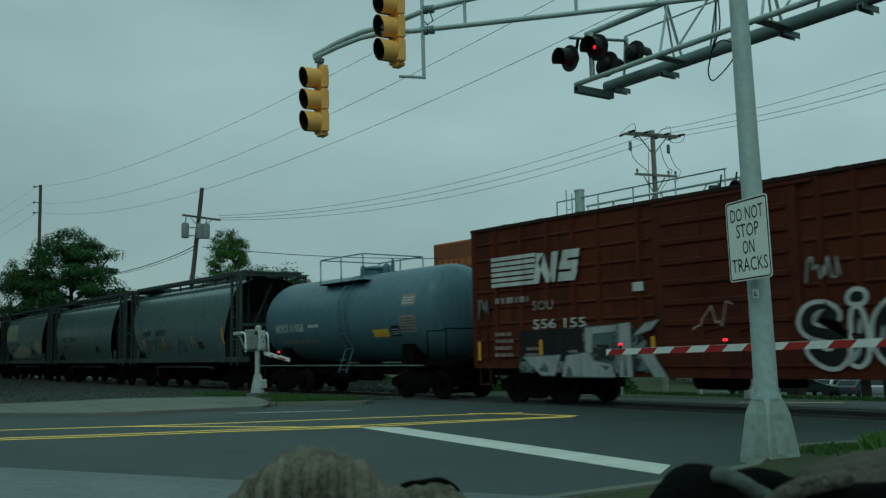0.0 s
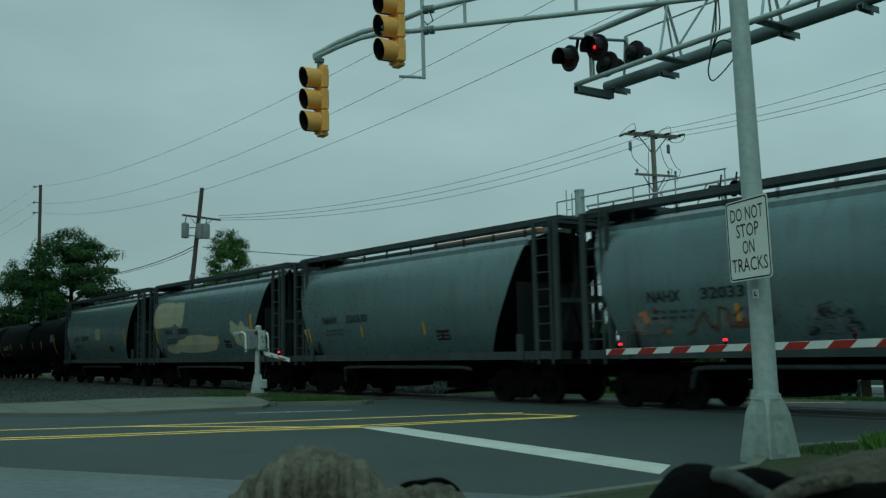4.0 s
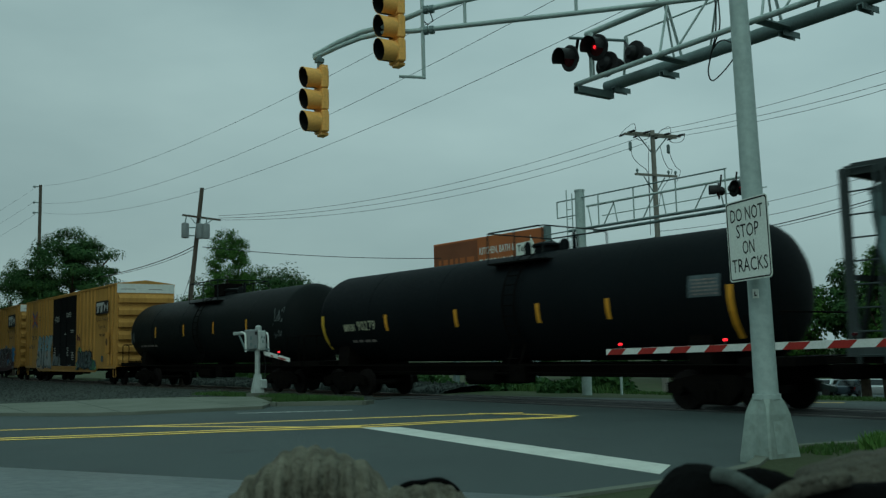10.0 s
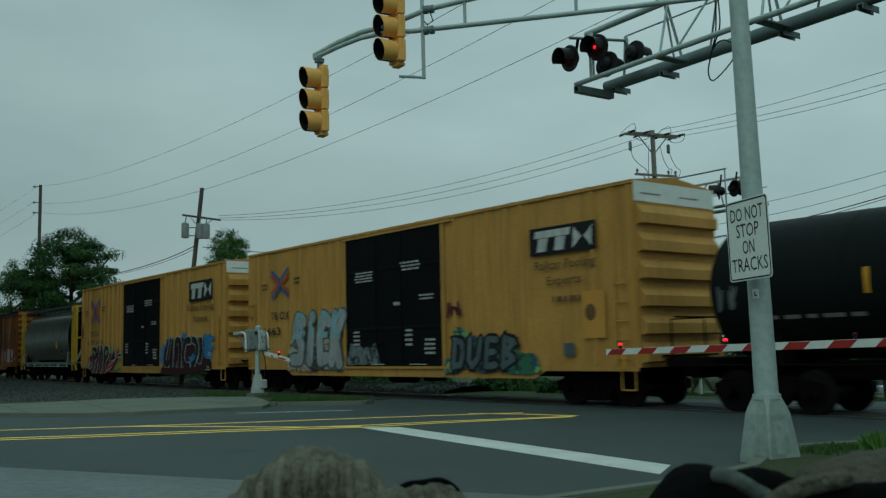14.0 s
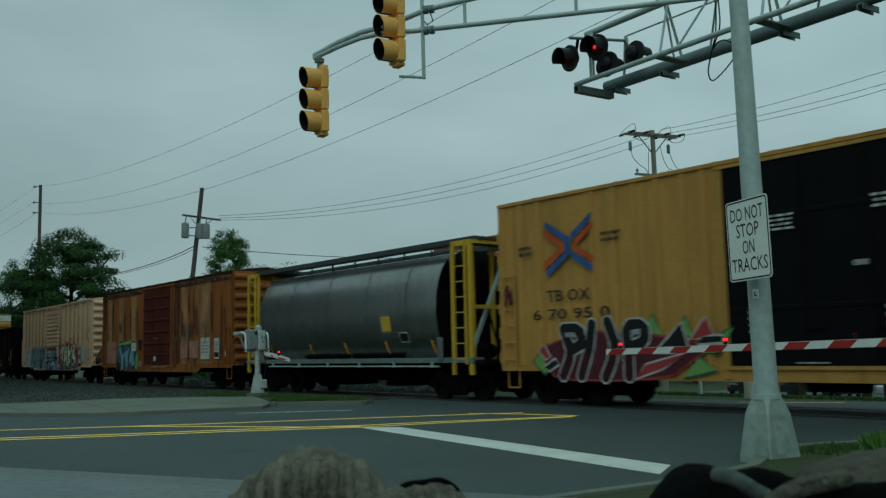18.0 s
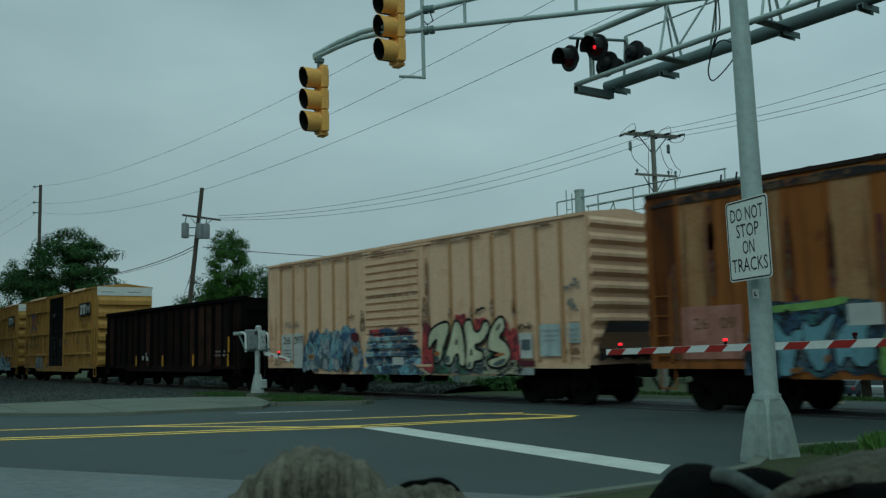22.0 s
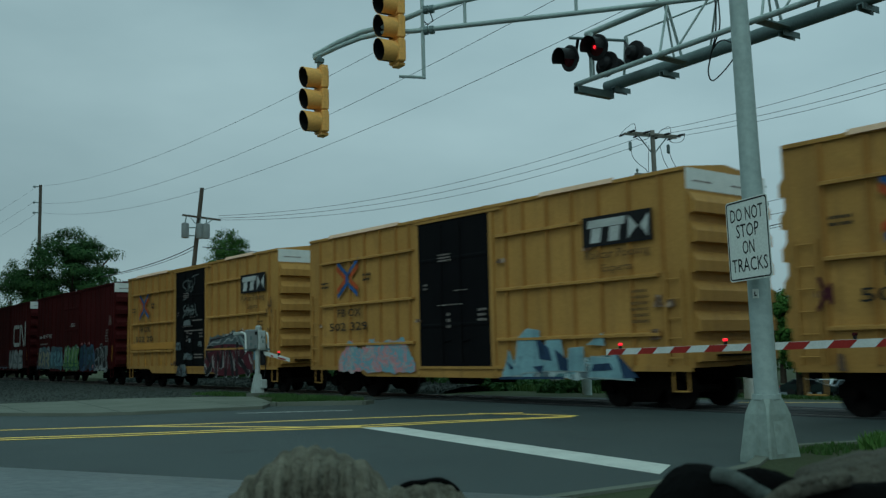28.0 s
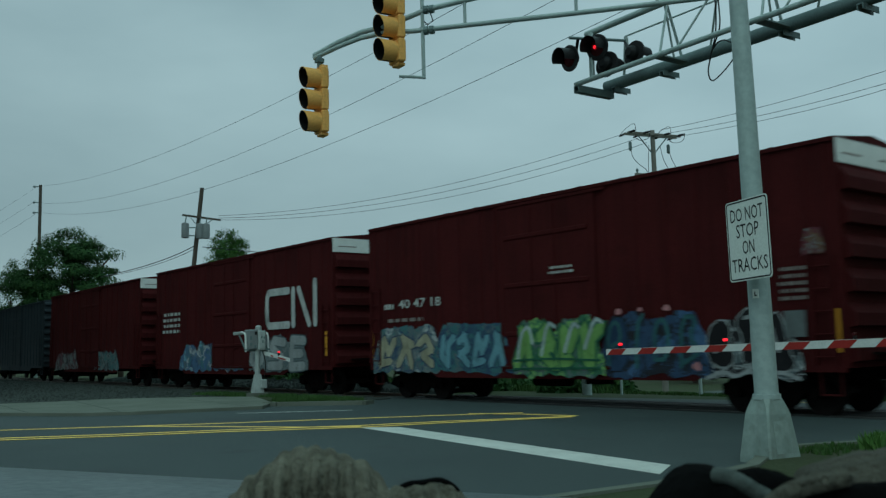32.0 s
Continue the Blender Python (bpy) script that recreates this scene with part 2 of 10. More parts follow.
M_HOPPER_DK = surf("hopper_frame_grey", (0.062, 0.078, 0.08), (0.04, 0.05, 0.051), 0.6, scale=0.8, fine=20, bump=0.1, streak=0.4, grime=GR)
M_CREAM = surf("patch_cream", (0.41, 0.39, 0.262), (0.3, 0.3, 0.217), 0.6, scale=1.2, fine=20, bump=0.05, spots=0.3, grime=(0.28, 0.28, 0.22))
M_GH = surf("hopper_silver", (0.3, 0.312, 0.3), (0.2, 0.21, 0.205), 0.34, 0.95, scale=0.25, fine=3, bump=0.0, streak=0.12, grime=(0.03, 0.028, 0.026), spots=0.2, spec=0.6)
M_REFLECT = surf("reflector_orange", (0.68, 0.31, 0.03), (0.6, 0.27, 0.025), 0.45, scale=3, bump=0.02)
M_YELLOW = surf("safety_yellow", (0.6, 0.38, 0.04), (0.5, 0.31, 0.035), 0.5, scale=2, bump=0.05, spots=0.2, grime=(0.25, 0.16, 0.04))
M_TANK_BLUE = surf("tank_blue_grey", (0.085, 0.15, 0.18), (0.066, 0.12, 0.145), 0.36, 0.05, scale=0.35, fine=12, bump=0.04, streak=0.4, grime=(0.045, 0.06, 0.068), spots=0.1)
M_TANK_BLACK = surf("tank_black", (0.0045, 0.006, 0.0072), (0.007, 0.009, 0.0105), 0.6, 0.0, scale=0.4, fine=12, bump=0.06, streak=0.4, grime=(0.008, 0.0085, 0.009), spots=0.15, spec=0.03)
M_TANK_BLACK_B = surf("tank_black_green", (0.006, 0.008, 0.008), (0.01, 0.012, 0.012), 0.5, 0.0, scale=0.4, fine=12, bump=0.06, streak=0.3, grime=(0.009, 0.009, 0.0085), spec=0.035)
M_ROOF_DK = surf("roof_rust", (0.03, 0.018, 0.013), (0.018, 0.011, 0.009), 0.8, scale=1, bump=0.1)
M_MARK_W = surf("stencil_white", (0.52, 0.52, 0.49), (0.4, 0.4, 0.38), 0.6, scale=4, bump=0.02)
M_MARK_K = plain("stencil_black", (0.02, 0.02, 0.02))
M_MARK_BROWN = surf("stencil_brown", (0.15, 0.085, 0.035), (0.11, 0.062, 0.027), 0.7, scale=5, bump=0.02)
M_MARK_DIM = surf("stencil_faded", (0.26, 0.22, 0.2), (0.18, 0.15, 0.14), 0.7, scale=5, bump=0.02)
RGB = dict(
    white=(0.55, 0.56, 0.54), black=(0.015, 0.014, 0.016), sky=(0.17, 0.34, 0.4), blue=(0.06, 0.12, 0.23), wine=(0.045, 0.01, 0.014), navy=(0.03, 0.06, 0.12),
    slate=(0.1, 0.13, 0.14), rust=(0.13, 0.05, 0.02), brown=(0.12, 0.07, 0.04), teal=(0.05, 0.14, 0.15), green=(0.2, 0.38, 0.11), dkgreen=(0.03, 0.12, 0.07), red=(0.38, 0.05, 0.05), pink=(0.55, 0.24, 0.25),
    cream=(0.38, 0.36, 0.25), maroon=(0.1, 0.02, 0.03), orange=(0.5, 0.17, 0.06), silver=(0.35, 0.37, 0.37), grey=(0.16, 0.18, 0.18),
    tanpaint=(0.42, 0.3, 0.22), ochre=(0.27, 0.12, 0.045), pale=(0.42, 0.5, 0.5), ivory=(0.62, 0.6, 0.42), ice=(0.26, 0.43, 0.48), logo_red=(0.55, 0.1, 0.03), logo_blue=(0.04, 0.12, 0.33), azure=(0.05, 0.2, 0.4))
PAINT = {k: surf("spray_" + k, c, tuple(v * 0.7 for v in c), 0.65, scale=1.6, fine=14, bump=0.02, spots=0.55, streak=0.5, grime=tuple(v * 0.4 for v in c)) for k, c in RGB.items()}


def sprayed(name, colours, line, seed, cell=2.2):
    """Overlaid spray paint: warped fields of a few colours, cut by dark and pale contour lines, faded in patches."""
    m = bpy.data.materials.new(name)
    m.use_nodes = True
    n, l = m.node_tree.nodes, m.node_tree.links
    p = n["Principled BSDF"]
    tc = n.new("ShaderNodeTexCoord")
    mp = n.new("ShaderNodeMapping")
    mp.inputs["Location"].default_value = (seed * 3.7, 0.0, seed * 1.3)
    mp.inputs["Scale"].default_value = (1.0, 0.0, 1.0)
    l.new(tc.outputs["Object"], mp.inputs[0])
    wob = n.new("ShaderNodeTexNoise")
    wob.inputs["Scale"].default_value, wob.inputs["Detail"].default_value = 2.6, 3.0
    l.new(mp.outputs[0], wob.inputs["Vector"])
    off = n.new("ShaderNodeVectorMath")
    off.operation = "SCALE"
    off.inputs["Scale"].default_value = 0.7
    l.new(wob.outputs["Color"], off.inputs[0])
    add = n.new("ShaderNodeVectorMath")
    l.new(mp.outputs[0], add.inputs[0])
    l.new(off.outputs[0], add.inputs[1])
    vo = n.new("ShaderNodeTexVoronoi")
    vo.inputs["Scale"].default_value = cell
    l.new(add.outputs[0], vo.inputs["Vector"])
    sep = n.new("ShaderNodeSeparateColor")
    l.new(vo.outputs["Color"], sep.inputs[0])
    rp = n.new("ShaderNodeValToRGB")
    rp.color_ramp.interpolation = "CONSTANT"
    els = rp.color_ramp.elements
    els[0].color, els[0].position = (*colours[0], 1), 0.0
    els[1].color, els[1].position = (*colours[-1], 1), 1.0 - 1.0 / len(colours)
    for i, c in enumerate(colours[1:-1], 1):
        e = els.new(i / len(colours))
        e.color = (*c, 1)
    l.new(sep.outputs[0], rp.inputs[0])
    cur = rp.outputs[0]
    for sc, at, half, colour in ((1.7, 0.5, 0.022, line), (2.9, 0.46, 0.02, colours[-1]), (2.3, 0.56, 0.016, line)):
        t = n.new("ShaderNodeTexNoise")
        t.inputs["Scale"].default_value, t.inputs["Detail"].default_value = sc, 1.0
        l.new(add.outputs[0], t.inputs["Vector"])
        d = n.new("ShaderNodeMath")
        d.operation = "COMPARE"
        d.inputs[1].default_value, d.inputs[2].default_value = at, half
        l.new(t.outputs["Fac"], d.inputs[0])
        x = n.new("ShaderNodeMix")
        x.data_type = "RGBA"
        l.new(d.outputs[0], x.inputs["Factor"])
        l.new(cur, x.inputs["A"])
        x.inputs["B"].default_value = (*colour, 1)
        cur = x.outputs["Result"]
    dust = n.new("ShaderNodeTexNoise")
    dust.inputs["Scale"].default_value, dust.inputs["Detail"].default_value = 7.0, 6.0
    l.new(mp.outputs[0], dust.inputs["Vector"])
    x = n.new("ShaderNodeMix")
    x.data_type = "RGBA"
    r = n.new("ShaderNodeMapRange")
    r.inputs["From Min"].default_value, r.inputs["From Max"].default_value, r.inputs["To Max"].default_value = 0.4, 0.75, 0.55
    l.new(dust.outputs["Fac"], r.inputs["Value"])
    l.new(r.outputs[0], x.inputs["Factor"])
    l.new(cur, x.inputs["A"])
    x.inputs["B"].default_value = (*[sum(c[k] for c in colours) / len(colours) * 0.6 for k in range(3)], 1)
    l.new(x.outputs["Result"], p.inputs["Base Color"])
    p.inputs["Roughness"].default_value = 0.6
    p.inputs["Specular IOR Level"].default_value = 0.2
    return m



# ---------------------------------------------------------------- mesh tools
CACHE = {}


def link_mesh(ob_name, data, parent, m=None, label=""):
    ob = new(ob_name, data)
    if parent is not None:
        ob.parent = parent
    if m is not None:
        ob.matrix_basis = m
    if label:
        tagged(ob, label)
    return ob


def finish(name, bm, material, smooth=False):
    me = bpy.data.meshes.new(name)
    bmesh.ops.recalc_face_normals(bm, faces=bm.faces)
    bm.to_mesh(me)
    bm.free()
    me.materials.append(material)
    if smooth:
        me.shade_smooth()
        me.set_sharp_from_angle(angle=radians(38))
    return me


def part(name, bm, material, parent, label="", m=None, smooth=False):
    """One mesh object under a thing or a part; bm may be a ready mesh to share."""
    me = bm if isinstance(bm, bpy.types.Mesh) else finish(name, bm, material, smooth)
    return link_mesh(name, me, parent, m, label)


def cached(key, build, material, smooth=False):
    if key not in CACHE:
        bm = bmesh.new()
        build(bm)
        CACHE[key] = finish(key, bm, material, smooth)
    return CACHE[key]


def thing(name, label, category, m=None, group="", kind=""):
    ob = new(name)
    ob.empty_display_size = 0.3
    if m is not None:
        ob.matrix_basis = m
    return tagged(ob, label, category, group, kind)


def solo(name, bm, material, label, category, group="", kind="", smooth=False, m=None):
    ob = link_mesh(name, finish(name, bm, material, smooth), None, m)
    return tagged(ob, label, category, group, kind)


def box(bm, x0, x1, y0, y1, z0, z1, bevel=0.0):
    v = [bm.verts.new((x, y, z)) for x in (x0, x1) for y in (y0, y1) for z in (z0, z1)]
    fs = [bm.faces.new([v[i] for i in q]) for q in ((0, 1, 3, 2), (4, 6, 7, 5), (0, 4, 5, 1), (2, 3, 7, 6), (0, 2, 6, 4), (1, 5, 7, 3))]
    if bevel:
        es = list({e for f in fs for e in f.edges})
        bmesh.ops.bevel(bm, geom=es, offset=bevel, segments=1, affect="EDGES", profile=0.5)
    return v


def rod(bm, p, q, r, n=8, r2=None):
    """A straight round bar from p to q."""
    p, q = Vector(p), Vector(q)
    a = (q - p).normalized()
    u = a.orthogonal().normalized()
    w = a.cross(u)
    rings = []
    for c, rad in ((p, r), (q, r if r2 is None else r2)):
        rings.append([bm.verts.new(c + (u * math.cos(2 * math.pi * i / n) + w * math.sin(2 * math.pi * i / n)) * rad) for i in range(n)])
    for i in range(n):
        bm.faces.new((rings[0][i], rings[0][(i + 1) % n], rings[1][(i + 1) % n], rings[1][i]))
    bm.faces.new(rings[0][::-1])
    bm.faces.new(rings[1])


def sweep(bm, pts, r, n=6):
    """A round tube along a polyline."""
    pts = [Vector(p) for p in pts]
    rings = []
    u = None
    for i, c in enumerate(pts):
        a = (pts[min(i + 1, len(pts) - 1)] - pts[max(i - 1, 0)]).normalized()
        u = a.orthogonal().normalized() if u is None else (u - a * u.dot(a)).normalized()
        w = a.cross(u)
        rad = r[i] if isinstance(r, (list, tuple)) else r
        rings.append([bm.verts.new(c + (u * math.cos(2 * math.pi * k / n) + w * math.sin(2 * math.pi * k / n)) * rad) for k in range(n)])
    for a, b in zip(rings, rings[1:]):
        for k in range(n):
            bm.faces.new((a[k], a[(k + 1) % n], b[(k + 1) % n], b[k]))
    bm.faces.new(rings[0][::-1])
    bm.faces.new(rings[-1])


def bent(pts, k=6):
    """A smooth line through the points."""
    pts = [Vector(q) for q in pts]
    out = []
    for i in range(len(pts) - 1):
        a, b, c, d = pts[max(i - 1, 0)], pts[i], pts[i + 1], pts[min(i + 2, len(pts) - 1)]
        for j in range(k):
            t = j / k
            out.append(0.5 * (2 * b + (c - a) * t + (2 * a - 5 * b + 4 * c - d) * t * t + (3 * b - a - 3 * c + d) * t ** 3))
    return out + [pts[-1]]


def prism(bm, outline, axis, t0, t1):
    """A flat outline of (u, v) pushed along an axis ('x', 'y' or 'z') from t0 to t1."""
    def at(u, v, t):
        return {"x": (t, u, v), "y": (u, t, v), "z": (u, v, t)}[axis]
    a = [bm.verts.new(at(u, v, t0)) for u, v in outline]
    b = [bm.verts.new(at(u, v, t1)) for u, v in outline]
    k = len(outline)
    for i in range(k):
        bm.faces.new((a[i], a[(i + 1) % k], b[(i + 1) % k], b[i]))
    bm.faces.new(a[::-1])
    bm.faces.new(b)


def lathe(bm, profile, n, axis="y", centre=(0, 0, 0)):
    """A turned body: profile of (along, radius) round an axis."""
    c = Vector(centre)
    rings = []
    for s, r in profile:
        ring = []
        for i in range(n):
            a = 2 * math.pi * i / n
            ca, sa = math.cos(a) * r, math.sin(a) * r
            ring.append(bm.verts.new(c + Vector({"x": (s, ca, sa), "y": (ca, s, sa), "z": (ca, sa, s)}[axis])))
        rings.append(ring)
    for a, b in zip(rings, rings[1:]):
        for i in range(n):
            bm.faces.new((a[i], a[(i + 1) % n], b[(i + 1) % n], b[i]))
    bm.faces.new(rings[0][::-1])
    bm.faces.new(rings[-1])


def slab(bm, outline, z0, z1):
    prism(bm, outline, "z", z0, z1)


def strip(bm, line, width, z):
    """A painted band along a line of (x, y)."""
    pts = [Vector((x, y)) for x, y in line]
    left, right = [], []
    for i, p in enumerate(pts):
        d = (pts[min(i + 1, len(pts) - 1)] - pts[max(i - 1, 0)]).normalized()
        nn = Vector((-d.y, d.x)) * width / 2
        left.append(bm.verts.new((*(p + nn), z)))
        right.append(bm.verts.new((*(p - nn), z)))
    for i in range(len(pts) - 1):
        bm.faces.new((left[i], right[i], right[i + 1], left[i + 1]))


# ---------------------------------------------------------------- letters and spray paint
def flat_side(y):
    return lambda x, z, e: (x, y - e, z)


def round_side(radius, zc):
    return lambda x, z, e: (x, -math.sqrt(max(0.05, (radius + e) ** 2 - (z - zc) ** 2)), z)


def lettering(parent, words, x0, z0, height, material, on, width=None, lift=0.006, name="lettering", bold=0.0):
    """Words in the built-in font, lying on a car's side; x0, z0: their lower left corner."""
    cu = bpy.data.curves.new("words", "FONT")
    cu.body, cu.size, cu.offset, cu.resolution_u = words, 1.0, bold, 2
    ob = bpy.data.objects.new("words", cu)
    me = bpy.data.meshes.new_from_object(ob)
    bpy.data.objects.remove(ob)
    bpy.data.curves.remove(cu)
    co = np.empty(len(me.vertices) * 3)
    me.vertices.foreach_get("co", co)
    co = co.reshape(-1, 3)
    lo, hi = co.min(0), co.max(0)
    k = height / (hi[1] - lo[1])
    kx = (width / (hi[0] - lo[0])) if width else k
    for v, c in zip(me.vertices, co):
        v.co = on(x0 + (c[0] - lo[0]) * kx, z0 + (c[1] - lo[1]) * k, lift)
    me.name = name
    me.materials.clear()
    me.materials.append(material)
    return tagged(link_mesh(name, me, parent), "", "", "", "stuff")


def blot(bm, pts, on, lift):
    vs = [bm.verts.new(on(x, z, lift)) for x, z in pts]
    try:
        bm.faces.new(vs)
    except ValueError:
        pass


def rect(parent, x0, x1, z0, z1, material, on, lift=0.006, name="panel_mark", label=""):
    bm = bmesh.new()
    rows = 4
    for i in range(rows):
        a, b = z0 + (z1 - z0) * i / rows, z0 + (z1 - z0) * (i + 1) / rows
        blot(bm, ((x0, a), (x1, a), (x1, b), (x0, b)), on, lift)
    return part(name, bm, material, parent, label)


def bars(parent, x0, x1, z0, z1, rows, material, on, seed=1, lift=0.006, name="small_print"):
    """Rows of print too small to read."""
    rng = random.Random(seed)
    bm = bmesh.new()
    h = (z1 - z0) / rows
    for i in range(rows):
        z = z0 + h * i
        x = x0 + rng.uniform(0, 0.12) * (x1 - x0)
        while x < x1 - 0.02:
            w = rng.uniform(0.06, 0.22) * (x1 - x0)
            blot(bm, ((x, z), (min(x + w, x1), z), (min(x + w, x1), z + h * 0.5), (x, z + h * 0.5)), on, lift)
            x += w + 0.06 * (x1 - x0)
    return tagged(part(name, bm, material, parent), "", "", "", "stuff")


def capsule(bm, a, b, r, on, lift):
    """A round-ended stroke from a to b, cut across so that it follows a curved side."""
    a, b = Vector(a), Vector(b)
    d = (b - a)
    ang = math.atan2(d.y, d.x) if d.length > 1e-5 else 0.0
    pts = []
    for k in range(6):
        t = ang + math.pi / 2 + math.pi * k / 5
        pts.append((a.x + math.cos(t) * r, a.y + math.sin(t) * r))
    for k in range(6):
        t = ang - math.pi / 2 + math.pi * k / 5
        pts.append((b.x + math.cos(t) * r, b.y + math.sin(t) * r))
    blot(bm, pts, on, lift)


def shard(bm, a, b, r, rng, on, lift):
    """An angular stroke with pointed, skewed ends."""
    a, b = Vector(a), Vector(b)
    d = (b - a).normalized() if (b - a).length > 1e-4 else Vector((0, 1))
    q = Vector((-d.y, d.x))
    u, v = rng.uniform(0.8, 1.7), rng.uniform(0.8, 1.7)
    pts = [a - d * r * u, a + q * r * 0.9, b + q * r * rng.uniform(0.9, 1.3), b + d * r * v, b - q * r * rng.uniform(0.7, 1.1), a - q * r * 1.1]
    blot(bm, [(p.x, p.y) for p in pts], on, lift)


# strokes of hand-drawn letters in a unit cell
GLYPH = {
    "1": [((0.15, 0.1), (0.3, 0.9)), ((0.3, 0.9), (0.6, 0.45)), ((0.6, 0.45), (0.9, 0.85)), ((0.2, 0.15), (0.75, 0.2))],
    "2": [((0.1, 0.75), (0.5, 0.92)), ((0.5, 0.92), (0.8, 0.55)), ((0.8, 0.55), (0.35, 0.4)), ((0.35, 0.4), (0.9, 0.08))],
    "3": [((0.2, 0.9), (0.15, 0.35)), ((0.15, 0.35), (0.6, 0.1)), ((0.6, 0.1), (0.55, 0.7)), ((0.55, 0.7), (0.92, 0.9))],
    "4": [((0.1, 0.1), (0.45, 0.6)), ((0.45, 0.6), (0.3, 0.92)), ((0.3, 0.92), (0.85, 0.7)), ((0.6, 0.65), (0.85, 0.1))],
    "S": [((0.85, 0.85), (0.3, 0.92)), ((0.3, 0.92), (0.15, 0.7)), ((0.15, 0.7), (0.8, 0.4)), ((0.8, 0.4), (0.75, 0.12)), ((0.75, 0.12), (0.1, 0.12))],
    "I": [((0.5, 0.1), (0.5, 0.65)), ((0.5, 0.92), (0.52, 0.93))],
    "C": [((0.85, 0.82), (0.4, 0.92)), ((0.4, 0.92), (0.15, 0.55)), ((0.15, 0.55), (0.35, 0.1)), ((0.35, 0.1), (0.85, 0.15))],
    "K": [((0.2, 0.08), (0.25, 0.92)), ((0.25, 0.45), (0.85, 0.92)), ((0.35, 0.5), (0.85, 0.05))],
    "U": [((0.15, 0.92), (0.12, 0.3)), ((0.12, 0.3), (0.4, 0.08)), ((0.4, 0.08), (0.75, 0.3)), ((0.75, 0.3), (0.85, 0.92))],
    "N": [((0.12, 0.05), (0.2, 0.92)), ((0.2, 0.92), (0.75, 0.1)), ((0.75, 0.1), (0.85, 0.95))],
    "H": [((0.15, 0.05), (0.2, 0.92)), ((0.8, 0.05), (0.85, 0.95)), ((0.18, 0.5), (0.82, 0.52))],
    "D": [((0.2, 0.08), (0.2, 0.92)), ((0.2, 0.92), (0.7, 0.8)), ((0.7, 0.8), (0.85, 0.45)), ((0.85, 0.45), (0.65, 0.12)), ((0.65, 0.12), (0.2, 0.08))],
    "T": [((0.05, 0.9), (0.95, 0.85)), ((0.5, 0.88), (0.45, 0.05))],
    "E": [((0.2, 0.08), (0.2, 0.92)), ((0.2, 0.92), (0.8, 0.88)), ((0.2, 0.5), (0.7, 0.5)), ((0.2, 0.08), (0.85, 0.12))],
    "B": [((0.2, 0.08), (0.2, 0.92)), ((0.2, 0.92), (0.75, 0.78)), ((0.75, 0.78), (0.3, 0.5)), ((0.3, 0.5), (0.82, 0.3)), ((0.82, 0.3), (0.2, 0.08))],
}


def spray_field(parent, x0, x1, z0, z1, colours, line, on, seed, lift=0.006, cell=3.4, name="spray_field", rag=1.0, rows=5):
    """The filled body of a spray-painted piece, also of stains and darkened patches: one ragged sheet of mixed colours.
    """
    bm = bmesh.new()
    w, h = x1 - x0, z1 - z0
    k = max(6, int(w / 0.07))
    prev = None
    for i in range(k + 1):
        t = i / k
        x = x0 + w * t
        edge = min(1.0, 0.35 + 5.0 * min(t, 1 - t))
        top = z0 + h * edge * (1 - 0.2 * rag + 0.3 * rag * noise.noise((x * 1.8, seed * 5.1, 0)) + 0.25 * rag * abs(noise.noise((x * 5.0, seed * 3.3, 2))))
        low = z0 + h * (0.06 + 0.1 * noise.noise((x * 3.0, seed * 7.7, 5)))
        col = [bm.verts.new(on(x + 0.05 * noise.noise((x * 9, j * 2.0, seed)), low + (min(top, z1) - low) * j / rows, lift)) for j in range(rows + 1)]
        if prev:
            for j in range(rows):
                bm.faces.new((prev[j], col[j], col[j + 1], prev[j + 1]))
        prev = col
    m = sprayed(name, [RGB[c] for c in colours], RGB[line], seed, cell)
    return part(name, bm, m, parent, "ragged sheet of layered mixed colours")


